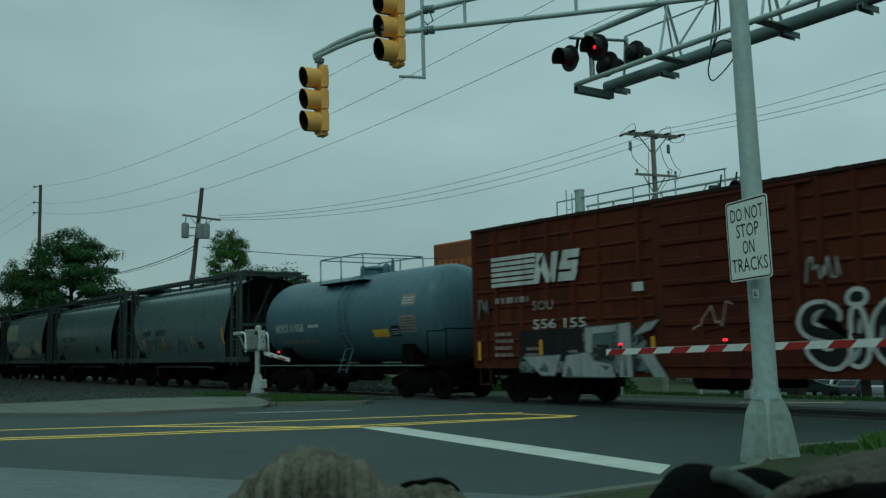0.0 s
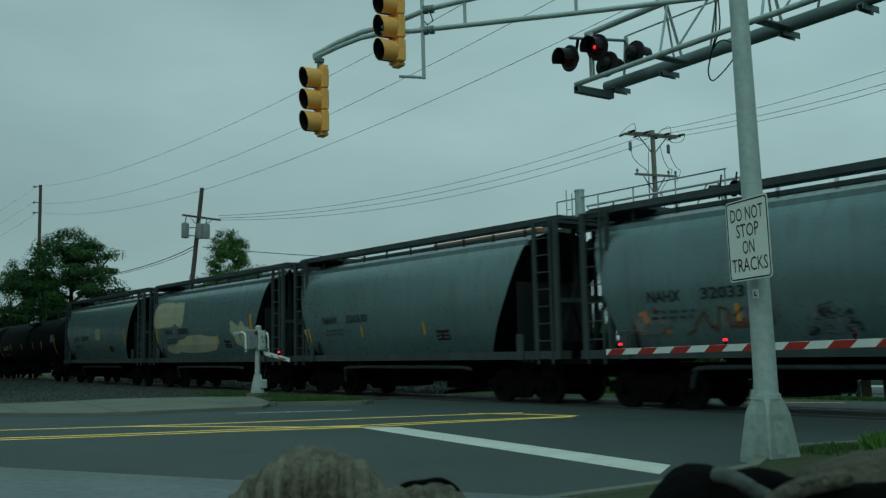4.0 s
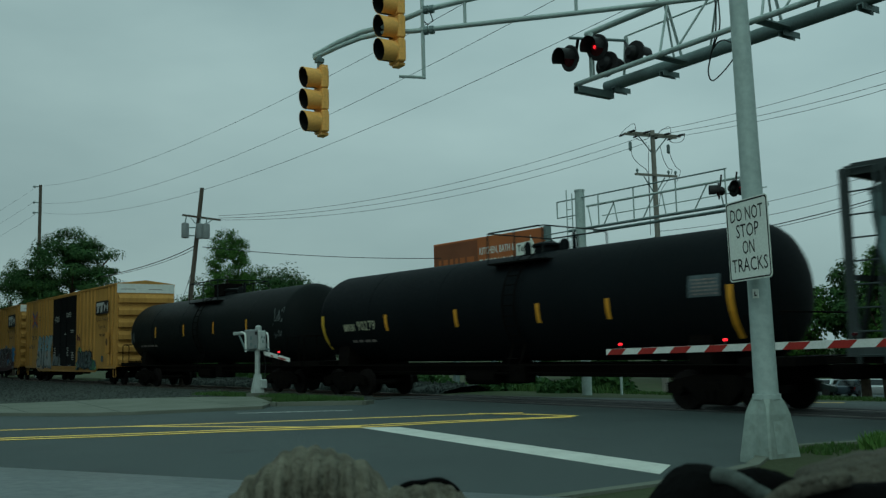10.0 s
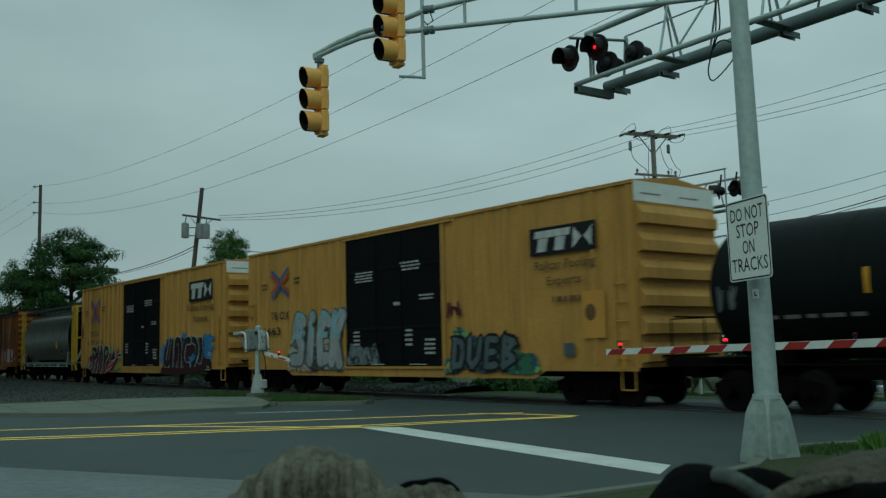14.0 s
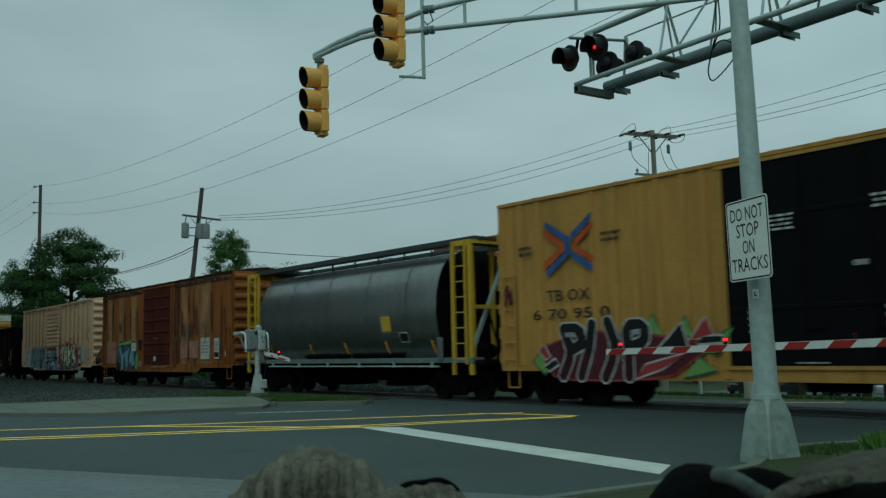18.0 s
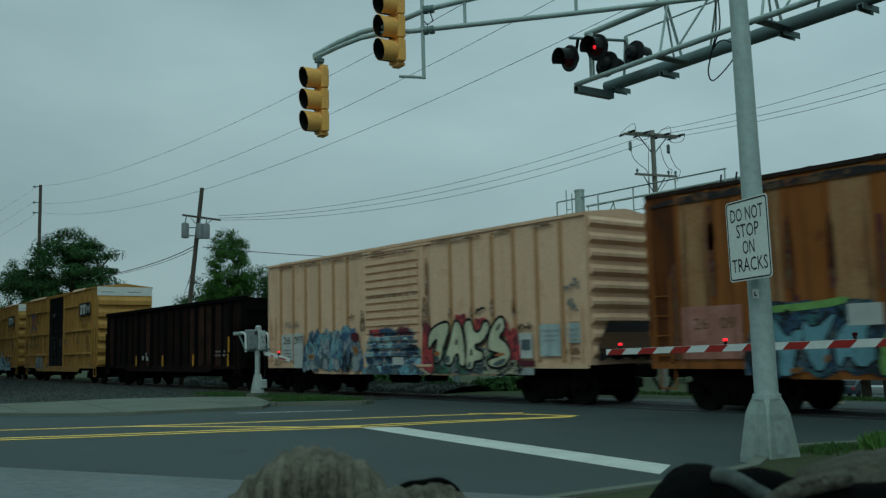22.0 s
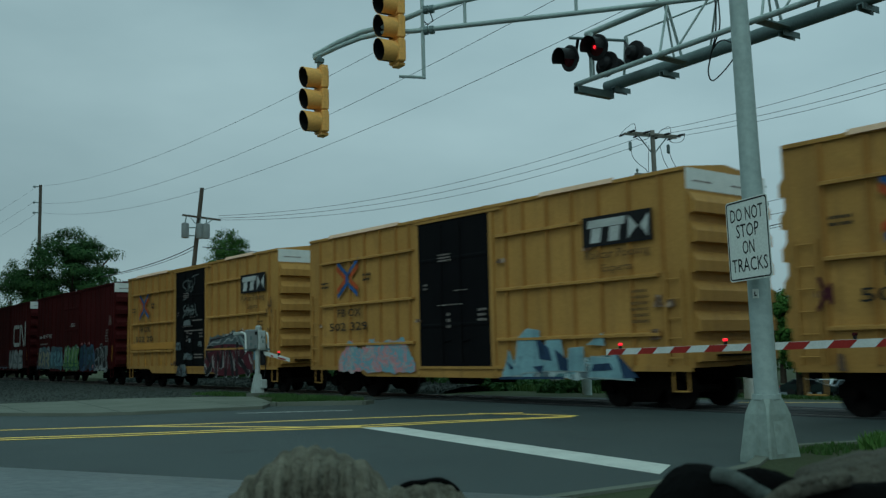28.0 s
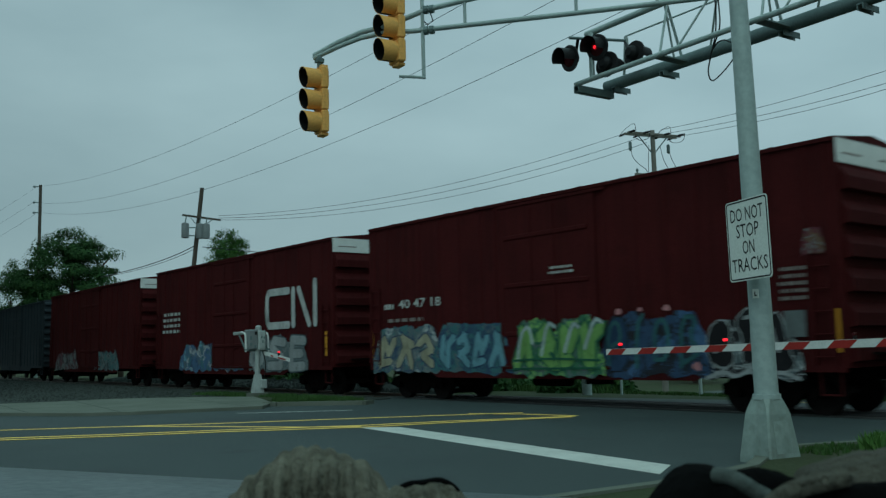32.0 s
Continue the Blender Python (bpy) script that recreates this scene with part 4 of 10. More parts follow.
rod(bm, arm_at(5.69, 5.6), arm_at(5.69, 5.42), 0.035, 8)
box(bm, *[v for c, h in zip(arm_at(5.69, 5.52), (0.05, 0.05, 0.03)) for v in (c - h, c + h)])
part("hanger", bm, M_GALV_DARK, pole)


def traffic_head(loc, k_, label):
    """Three-lens signal head: housings with tunnel visors facing -y."""
    head = thing("traffic_light", label, "traffic light", loc, group="traffic lights")
    head.scale = (k_, k_, k_)
    for i in range(3):
        z = 0.357 * (1 - i)

        def housing(b):
            box(b, -0.17, 0.17, -0.02, 0.1, -0.176, 0.176, 0.02)
            box(b, -0.13, 0.13, 0.1, 0.12, -0.13, 0.13, 0.01)
        hs = part("housing", cached("housing", housing, M_SIGNAL), M_SIGNAL, head, m=pose(0, 0, z))

        def visor(b):
            k = 20
            rg = []
            for y, r in ((-0.02, 0.158), (-0.27, 0.163)):
                rg.append([[b.verts.new((math.cos(a) * q, y - (0.0 if y > -0.1 else 0.04 * math.sin(a)), math.sin(a) * q)) for q in (r, r - 0.006)] for a in (math.radians(-80 + 340 * j / k) for j in range(k + 1))])
            for j in range(k):
                for q in (0,):
                    b.faces.new((rg[0][j][q], rg[0][j + 1][q], rg[1][j + 1][q], rg[1][j][q]))
                b.faces.new((rg[1][j][0], rg[1][j + 1][0], rg[1][j + 1][1], rg[1][j][1]))

        part("visor", cached("visor", visor, M_SIGNAL, True), M_SIGNAL, hs)

        def lens(b):
            lathe(b, [(0.0, 0.15), (-0.02, 0.145), (-0.05, 0.1), (-0.06, 0.03)], 20, "y")
        part("lens", cached("signal_lens", lens, M_BLACK, True), M_BLACK, hs, "dark unlit lens", m=pose(0, -0.03, 0))

        def inner(b):
            k = 20
            rg = [[b.verts.new((math.cos(a) * r_, y - (0.0 if y > -0.1 else 0.04 * math.sin(a)), math.sin(a) * r_)) for a in (math.radians(-80 + 340 * j / k) for j in range(k + 1))] for y, r_ in ((-0.03, 0.152), (-0.27, 0.157))]
            for j in range(k):
                b.faces.new((rg[0][j], rg[1][j], rg[1][j + 1], rg[0][j + 1]))
        part("visor_lining", cached("visor_lining", inner, M_BLACK, True), M_BLACK, hs, "matt black visor lining")
    bm = bmesh.new()
    box(bm, -0.1, 0.1, 0.0, 0.12, 0.53, 0.58, 0.01)
    part("bracket", bm, M_SIGNAL, head)
    bm = bmesh.new()
    box(bm, -0.1, 0.1, 0.0, 0.12, -0.58, -0.53, 0.01)
    part("bracket", bm, M_SIGNAL, head)
    return head


traffic_head(pose(-11.14, 6.715, 4.935, 0, 0, -7), 0.875, "yellow three-section traffic light with dark lenses, hanging from the arm's end")
traffic_head(pose(-10.22, 7.38, 5.85, 0, 0, -7), 0.93, "yellow three-section traffic light with dark lenses, bracketed to the mast arm")

# the black-on-white sign, strapped to the pole
sign = thing("road_sign", "white rectangular sign with black letters, strapped to the signal pole", "road sign", pose(-6.3, 9.6, 2.62, 0, -1.3, math.degrees(math.atan2(-0.306, 0.952))))


def rounded(w, h, r, n=5):
    out = []
    for cx, cz, a0 in ((w - r, h - r, 0), (-w + r, h - r, 90), (-w + r, -h + r, 180), (w - r, -h + r, 270)):
        out += [(cx + math.cos(math.radians(a0 + 90 * i / n)) * r, cz + math.sin(math.radians(a0 + 90 * i / n)) * r) for i in range(n + 1)]
    return out


bm = bmesh.new()
prism(bm, rounded(0.375, 0.48, 0.045), "y", -0.004, 0.0)
part("plate", bm, M_SIGN_WHITE, sign)
bm = bmesh.new()
o, i2 = rounded(0.362, 0.467, 0.04), rounded(0.345, 0.45, 0.03)
va, vb = [bm.verts.new((x, -0.006, z)) for x, z in o], [bm.verts.new((x, -0.006, z)) for x, z in i2]
for k in range(len(o)):
    bm.faces.new((va[k], va[(k + 1) % len(o)], vb[(k + 1) % len(o)], vb[k]))
part("border", bm, M_SIGN_BLACK, sign, "thin black border")
on_sign = flat_side(-0.004)
for wd, xx, zz, ww in (("DO NOT", -0.29, 0.24, 0.58), ("STOP", -0.2, 0.045, 0.4), ("ON", -0.105, -0.155, 0.21), ("TRACKS", -0.315, -0.36, 0.63)):
    lettering(sign, wd, xx, zz - 0.015, 0.16, M_SIGN_BLACK, on_sign, ww, 0.003, bold=0.0)
bm = bmesh.new()
box(bm, -0.1, 0.08, 0.002, 0.25, 0.2, 0.235)
part("strap", bm, M_GALV, sign)
bm = bmesh.new()
box(bm, -0.1, 0.08, 0.002, 0.25, -0.25, -0.215)
part("strap", bm, M_GALV, sign)

# ---------------------------------------------------------------- railway cantilevers and gates


def flasher(parent_thing, loc, lit, name="flasher"):
    """A crossing lamp: round black background, hood and red lens facing -y of its pose."""
    def disc(b):
        lathe(b, [(0.02, 0.225), (-0.01, 0.225), (-0.012, 0.12), (0.1, 0.12), (0.16, 0.07)][::-1], 28, "y")
    f_ = part(name, cached("flasher_disc", disc, M_BLACK, True), M_BLACK, parent_thing, m=loc)

    def hood(b):
        k = 16
        rg = [[b.verts.new((math.cos(a) * r, y, math.sin(a) * r)) for a in (math.radians(-20 + 220 * j / k) for j in range(k + 1))] for y, r in ((-0.01, 0.17), (-0.25, 0.175))]
        for j in range(k):
            b.faces.new((rg[0][j], rg[1][j], rg[1][j + 1], rg[0][j + 1]))
    part("hood", cached("flasher_hood", hood, M_BLACK, True), M_BLACK, f_)

    def lens(b):
        lathe(b, [(0.0, 0.15), (-0.03, 0.13), (-0.05, 0.07), (-0.055, 0.01)], 24, "y")
    part("lens", cached("flasher_lens", lens, M_LENS_OFF, True), M_LENS_OFF, f_, "dark red lens", m=pose(0, -0.012, 0))
    if lit:
        def bulb(b):
            lathe(b, [(0.0, 0.034), (-0.015, 0.03), (-0.025, 0.012)], 16, "y")
        part("bulb", cached("flasher_bulb", bulb, M_LENS_ON, True), M_LENS_ON, f_, "glowing red bulb", m=pose(0, -0.055, 0))
    return f_


def near_cantilever(m, label, length, mast_at):
    """A triangular truss: front tube, thick rear tube, top tube, with cross channels and lamps at the tip (x runs from the tip to the mast)."""
    c = thing("signal_cantilever", label, "signal gantry", m, group="signal cantilevers")

    def bar(nm, p, q, r, mm=M_GALV, n=10):
        b = bmesh.new()
        rod(b, p, q, r, n)
        return part(nm, b, mm, c, smooth=n > 8)
    bar("front_chord", (0, 0, 0), (length, 0, 0), 0.044, M_GALV, 14)
    bar("rear_chord", (0.0, 0.75, 0.06), (length, 0.75, 0.06), 0.105, M_GALV_DARK, 18)
    bar("top_chord", (-0.08, 0.37, 0.985), (length, 0.37, 0.97), 0.055, M_GALV, 14)
    bar("hand_line", (0.5, 0.75, 0.85), (length, 0.75, 0.87), 0.016, M_GALV, 8)
    bar("rail_post", (0.42, 0.75, 0.05), (0.5, 0.75, 0.85), 0.024, M_GALV, 8)

    def channel(b):
        box(b, -0.06, 0.06, -0.05, 0.8, -0.02, 0.0)
        box(b, -0.06, -0.045, -0.05, 0.8, -0.11, -0.02)
        box(b, 0.045, 0.06, -0.05, 0.8, -0.11, -0.02)
        box(b, -0.06, 0.06, -0.05, 0.8, -0.125, -0.11)
    part("cross_channel", cached("cross_channel", channel, M_GALV_DARK), M_GALV_DARK, c, m=pose(0.06, 0, -0.04))

    def hanger(b):
        box(b, -0.05, 0.05, 0.6, 0.98, -0.02, 0.0)
        box(b, -0.05, -0.035, 0.6, 0.98, -0.09, -0.02)
        box(b, 0.035, 0.05, 0.6, 0.98, -0.09, -0.02)
    for x in (0.3, 1.42, 3.72, 4.95, 7.2, 9.3):
        part("hanger_channel", cached("hanger_channel", hanger, M_GALV_DARK), M_GALV_DARK, c, m=pose(x, 0, -0.025))

    def plate(b):
        box(b, -0.09, 0.09, 0.03, 0.68, -0.012, 0.012)
    for k in range(1, 6):
        x = 1.9 * k
        bar("web_leg", (x + 0.04, 0, 0.02), (x - 0.08, 0.37, 0.95), 0.02, M_GALV, 8)
        bar("web_leg", (x - 0.16, 0.75, 0.12), (x - 0.1, 0.37, 0.95), 0.024, M_GALV, 8)
        bar("web_leg", (x - 0.32, 0.75, 0.12), (x - 0.14, 0.37, 0.95), 0.018, M_GALV, 8)
        bar("diagonal", (x + 0.42, 0, 0.03), (x + 0.95, 0.37, 0.95), 0.018, M_GALV, 8)
        bar("diagonal", (x + 0.42, 0.75, 0.12), (x + 0.95, 0.37, 0.95), 0.018, M_GALV, 8)
        part("tie_plate", cached("tie_plate", plate, M_GALV_DARK), M_GALV_DARK, c, m=pose(x - 0.05, 0, 0.0))
    bar("mast", (mast_at, 0.4, -m.translation.z), (mast_at, 0.4, 1.2), 0.17, M_GALV, 18)
    bm = bmesh.new()
    box(bm, mast_at - 0.35, mast_at + 0.35, 0.05, 0.75, -m.translation.z - 0.02, -m.translation.z + 0.1, 0.02)
    part("foot_plate", bm, M_GALV, c)
    # the lamp post at the tip, its cross pipe, and two pairs of lamps
    bm = bmesh.new()
    box(bm, 0.37, 0.46, -0.03, 0.03, 0.0, 0.8, 0.01)
    part("lamp_post", bm, M_GALV, c)
    bar("lamp_pipe", (0.4, -0.48, 0.64), (0.56, 0.72, 0.75), 0.026, M_GALV_DARK, 10)
    bar("pipe_elbow", (0.56, 0.7, 0.8), (0.56, 0.72, 0.62), 0.036, M_GALV, 10)
    for (lx, ly, lz), (tx, ty, tz), turn, lit in (((0.19, -0.3, 0.37), (0.42, -0.3, 0.66), -4, False), ((0.58, -0.02, 0.5), (0.47, 0.02, 0.68), 6, True),
                                                  ((0.62, 0.16, 0.22), (0.44, 0.05, 0.4), 188, False), ((0.84, 0.6, 0.42), (0.56, 0.68, 0.7), 180, False)):
        flasher(c, pose(lx, ly, lz, 6, 0, turn), lit)
        s_ = -0.14 if turn > 90 else 0.14
        bar("lamp_bracket", (lx, ly + s_, lz + 0.05), (tx, ty, tz), 0.026, M_BLACK, 8)
    for pts in ([(2.86, 0.2, 0.95), (2.9, 0.2, 0.5), (2.87, 0.2, 0.1), (2.76, 0.2, -0.22), (2.7, 0.2, -0.45), (2.76, 0.2, -0.6), (2.92, 0.2, -0.55), (3.15, 0.2, -0.39), (3.3, 0.3, -0.1)],
                [(2.92, 0.2, 0.95), (2.96, 0.2, 0.5), (2.95, 0.2, 0.16), (2.81, 0.2, -0.11), (2.9, 0.2, -0.05), (3.03, 0.2, -0.05), (3.17, 0.2, -0.12), (3.3, 0.3, -0.02)]):
        bm = bmesh.new()
        sweep(bm, bent(pts), 0.011, 6)
        part("cable_loop", bm, M_CABLE, c, "black cable hanging in a loop", smooth=True)
    return c


near_cantilever(pose(-10.98, 11.8, 5.95, 0, 0, -4), "grey steel railway signal cantilever with tubular truss and red flashing lamps", 10.6, 10.3)

far_c = thing("signal_cantilever", "far grey steel railway signal cantilever with handrails, lamps turned away", "signal gantry", pose(-20.45, 21.95, 0, 0, 0, -2), group="signal cantilevers")
FZ = 5.15
bm = bmesh.new()
rod(bm, (0, 0, -0.15), (0, 0, 6.35), 0.155, 16)
rod(bm, (0, 0, 6.35), (0, 0, 6.4), 0.17, 16)
part("mast", bm, M_GALV, far_c, smooth=True)
bm = bmesh.new()
rod(bm, (-0.45, -0.15, 4.2), (-0.45, -0.15, 6.45), 0.018, 6)
rod(bm, (-0.2, -0.15, 4.2), (-0.2, -0.15, 6.3), 0.018, 6)
part("ladder", bm, M_GALV, far_c)
for k in range(7):
    bm = bmesh.new()
    rod(bm, (-0.45, -0.15, 4.3 + 0.3 * k), (-0.2, -0.15, 4.3 + 0.3 * k), 0.012, 6)
    part("rung", bm, M_GALV, far_c)
for nm, y, z, x0, x1, r, mm in (("lower_chord", 0.1, FZ, -0.7, 6.3, 0.045, M_GALV_DARK), ("lower_chord", 0.8, FZ - 0.02, -0.2, 6.3, 0.05, M_GALV_DARK), ("mid_rail", 0.1, FZ + 0.7, 0.2, 6.3, 0.035, M_GALV),
                                ("handrail", -0.05, FZ + 0.98, -1.0, 5.65, 0.022, M_GALV_DARK), ("handrail", 0.8, FZ + 0.45, 0.2, 6.3, 0.016, M_GALV)):
    bm = bmesh.new()
    rod(bm, (x0, y, z), (x1, y, z), r, 8)
    part(nm, bm, mm, far_c)
for x in (-1.0, 0.85, 2.3, 3.9, 5.6):
    bm = bmesh.new()
    rod(bm, (x, -0.05, FZ + (0.45 if x < 0 else 0.0)), (x, -0.05, FZ + 0.98), 0.022, 6)
    part("rail_post", bm, M_GALV, far_c)
for k, x in enumerate((0.4, 0.9, 1.5, 2.5, 3.4, 4.4, 5.4)):
    bm = bmesh.new()
    rod(bm, (x, 0.1, FZ), (x + (0.5 if k % 2 else -0.15), 0.1, FZ + 0.72), 0.02, 6)
    part("diagonal", bm, M_GALV, far_c)
bm = bmesh.new()
rod(bm, (-1.0, -0.05, FZ + 0.45), (0, -0.05, FZ + 0.45), 0.018, 6)
rod(bm, (-1.8, 0.05, FZ - 0.02), (0, 0.05, FZ), 0.02, 6)
part("end_rail", bm, M_GALV_DARK, far_c)
for lx, turn, lit in ((5.52, -48, False), (6.02, 160, False), (6.26, -12, True)):
    flasher(far_c, pose(lx, -0.25, FZ + 0.36, 0, 0, turn), lit)
    bm = bmesh.new()
    rod(bm, (lx, -0.2, FZ + 0.36), (lx, -0.1, FZ + 0.82), 0.025, 6)
    part("lamp_bracket", bm, M_BLACK, far_c)


def gate(m, label, arm_len, red_at, lamps, lit):
    """A crossing gate: mast, mechanism, counterweights and striped arm along -x."""
    g_ = thing("crossing_gate", label, "crossing gate", m, group="crossing gates")
    bm = bmesh.new()
    rod(bm, (0, 0, 0), (0, 0, 2.02), 0.085, 14)
    part("mast", bm, M_ALU, g_, smooth=True)
    bm = bmesh.new()
    lathe(bm, [(1.93, 0.1), (2.08, 0.1), (2.12, 0.06)], 14, "z")
    part("mast_cap", bm, M_ALU, g_, smooth=True)
    bm = bmesh.new()
    prism(bm, [(-0.24, -0.05), (0.24, -0.05), (0.24, 0.02), (0.12, 0.38), (-0.2, 0.38), (-0.22, 0.02)], "y", -0.18, 0.18)
    part("junction_base", bm, M_ALU, g_)
    bm = bmesh.new()
    box(bm, -0.33, -0.08, -0.22, -0.04, 0.1, 0.36, 0.02)
    part("junction_box", bm, M_ALU, g_)
    bm = bmesh.new()
    box(bm, 0.07, 0.33, -0.2, 0.18, 1.36, 2.02, 0.03)
    part("mechanism", bm, M_TRAFO, g_)
    bm = bmesh.new()
    box(bm, -0.19, 0.06, -0.24, 0.16, 1.34, 1.96, 0.05)
    part("motor_housing", bm, M_ALU, g_)
    for k in range(3):
        bm = bmesh.new()
        box(bm, -0.13, 0.0, -0.252, -0.236, 1.45 + 0.15 * k, 1.52 + 0.15 * k)
        part("data_plate", bm, M_TRAFO, g_)
    for pts in ([(0.5, -0.16, 1.92), (0.42, -0.16, 1.9), (0.36, -0.18, 1.6), (0.32, -0.16, 1.36), (0.2, -0.14, 1.33)], [(-0.22, -0.16, 1.93), (-0.34, -0.18, 1.86), (-0.42, -0.18, 1.55), (-0.44, -0.16, 1.38)]):
        bm = bmesh.new()
        sweep(bm, bent(pts, 4), 0.035, 8)
        part("lever_arm", bm, M_WHITE, g_, smooth=True)
        bm = bmesh.new()
        sweep(bm, bent([(x_, 0.02 - y_ * 1.1, z_) for x_, y_, z_ in pts], 4), 0.035, 8)
        part("lever_arm", bm, M_WHITE, g_, smooth=True)
    bm = bmesh.new()
    box(bm, 0.5, 0.92, -0.24, -0.12, 1.87, 1.95, 0.01)
    part("counterweight", bm, M_WHITE, g_)
    bm = bmesh.new()
    box(bm, 0.5, 0.86, 0.14, 0.24, 1.87, 1.94, 0.01)
    part("counterweight", bm, M_WHITE, g_)
    for k in range(6):
        bm = bmesh.new()
        box(bm, -0.14 + 0.22 * (k % 2), -0.08 + 0.22 * (k % 2), 0.155, 0.2, 1.44 + 0.18 * (k // 2), 1.52 + 0.18 * (k // 2), 0.01)
        part("cover_latch", bm, M_BLACK if k in (1, 4) else M_TRAFO, g_)
    bm = bmesh.new()
    box(bm, -0.3, 0.3, -0.25, 0.25, -0.3, -0.04)
    part("foundation", bm, M_CONCRETE, g_)
    bm = bmesh.new()
    rod(bm, (-0.1, -0.22, 1.45), (0.3, -0.22, 1.4), 0.06, 10)
    part("arm_shaft", bm, M_ALU, g_)
    bm = bmesh.new()
    prism(bm, [(-0.1, 1.38), (-0.1, 1.51), (-arm_len, 1.352), (-arm_len, 1.243)], "y", -0.24, -0.2)
    arm_ = part("arm", bm, M_WHITE, g_, "white arm with red stripes")
    for a in red_at:
        h0, h1 = 1.38 - 0.137 * (a + 0.2) / arm_len, 1.51 - 0.158 * (a + 0.1) / arm_len
        bm = bmesh.new()
        prism(bm, [(-a, h0 + 0.001), (-a - 0.37, h0 - 0.003), (-a - 0.24, h1 - 0.006), (-a + 0.13, h1 - 0.002)], "y", -0.244, -0.196)
        part("red_stripe", bm, M_RED, arm_)
    for a, on_ in zip(lamps, lit):
        def lamp(b):
            lathe(b, [(-0.04, 0.024), (0.04, 0.024), (0.045, 0.012)], 12, "y")
        lm = part("arm_lamp", cached("arm_lamp_on" if on_ else "arm_lamp", lamp, M_LENS_ON if on_ else M_LENS_OFF, True), M_LENS_OFF, arm_, "lit red lamp" if on_ else "dark red lamp", m=pose(-a, -0.22, 1.58 - 0.15 * a / arm_len))

        def stalk(b):
            box(b, -0.02, 0.02, -0.02, 0.02, -0.1, -0.02)
        part("lamp_base", cached("lamp_base", stalk, M_BLACK), M_BLACK, lm)
    bm = bmesh.new()
    sweep(bm, [(0.05, -0.21, 1.1), (-0.12, -0.22, 0.9), (-0.15, -0.18, 0.6), (-0.12, -0.1, 0.4)], 0.012, 6)
    part("cable", bm, M_CABLE, g_)
    return g_


gate(pose(-1.4, 12.95, 0.0, 0, 0, -4), "silver crossing gate lowered over the road, red and white arm", 10.62, [10.22 - 0.765 * k for k in range(14)],
     [10.26, 7.86, 5.55], [True, True, False])


def pavement_gate(m, label):
    """A small gate seen end on: tapered base, mast, mechanism box between two lever arms, a short arm along -x."""
    g_ = thing("crossing_gate", label, "crossing gate", m, group="crossing gates")
    bm = bmesh.new()
    rod(bm, (0, 0, 0.4), (0, 0, 1.5), 0.085, 16)
    part("mast", bm, M_ALU, g_, smooth=True)
    bm = bmesh.new()
    rings = []
    for z, a in ((-0.04, 0.17), (0.1, 0.16), (0.48, 0.1), (0.54, 0.095)):
        rings.append([bm.verts.new((x * a, y * a, z)) for x, y in ((1, 1), (-1, 1), (-1, -1), (1, -1))])
    for a, b in zip(rings, rings[1:]):
        for i in range(4):
            bm.faces.new((a[i], a[(i + 1) % 4], b[(i + 1) % 4], b[i]))
    bm.faces.new(rings[-1])
    part("base", bm, M_ALU, g_, "pale cast pedestal")
    bm = bmesh.new()
    box(bm, -0.3, -0.08, -0.22, -0.03, 0.1, 0.38, 0.02)
    part("junction_box", bm, M_ALU, g_)
    bm = bmesh.new()
    box(bm, -0.16, 0.3, 0.03, 0.35, 1.33, 1.97, 0.03)
    part("mechanism", bm, M_TRAFO, g_)
    bm = bmesh.new()
    box(bm, -0.24, 0.26, -0.21, 0.04, 1.3, 1.93, 0.03)
    box(bm, -0.28, -0.24, -0.17, 0.0, 1.38, 1.85, 0.012)
    part("motor_housing", bm, M_ALU, g_)
    for y, z, h in ((0.1, 1.85, 0.05), (0.26, 1.7, 0.06), (0.26, 1.5, 0.04), (0.12, 1.42, 0.05)):
        bm = bmesh.new()
        box(bm, -0.175, -0.158, y - 0.035, y + 0.035, z - h, z + h)
        part("cover_latch", bm, M_BLACK if z > 1.8 else M_GALV_DARK, g_)
    for y, z in ((-0.13, 1.7), (-0.05, 1.72), (-0.09, 1.58)):
        bm = bmesh.new()
        box(bm, -0.29, -0.279, y - 0.02, y + 0.02, z - 0.04, z + 0.04)
        part("data_plate", bm, M_GALV_DARK, g_)
    bm = bmesh.new()
    lathe(bm, [(1.93, 0.1), (2.06, 0.1), (2.1, 0.06)], 14, "z", (0, -0.03, 0))
    part("mast_cap", bm, M_ALU, g_, smooth=True)
    bm = bmesh.new()
    rod(bm, (0, 0.42, 1.32), (0, -0.4, 1.32), 0.05, 12)
    part("main_shaft", bm, M_GALV_DARK, g_, smooth=True)
    for y in (0.38, -0.36):
        bm = bmesh.new()
        sweep(bm, bent([(-0.02, y, 1.26), (0.02, y, 1.5), (0.05, y, 1.76), (0.14, y + 0.02, 1.86), (0.42, y + 0.03, 1.9)], 4), 0.032, 8)
        part("lever_arm", bm, M_WHITE, g_, smooth=True)
        bm = bmesh.new()
        box(bm, 0.4, 1.3, y - 0.02, y + 0.05, 1.82, 1.92, 0.012)
        part("counterweight", bm, M_ALU, g_)
        bm = bmesh.new()
        prism(bm, [(0.03, 1.3), (0.8, 1.84), (0.7, 1.84), (0.0, 1.4)], "y", y + 0.0, y + 0.03)
        part("lever_web", bm, M_GALV_DARK, g_)
    bm = bmesh.new()
    prism(bm, [(0.0, 1.16), (0.0, 1.28), (-2.5, 1.045), (-2.5, 0.94)], "y", -0.22, -0.18)
    arm_ = part("arm", bm, M_WHITE, g_, "white arm with a red stripe")
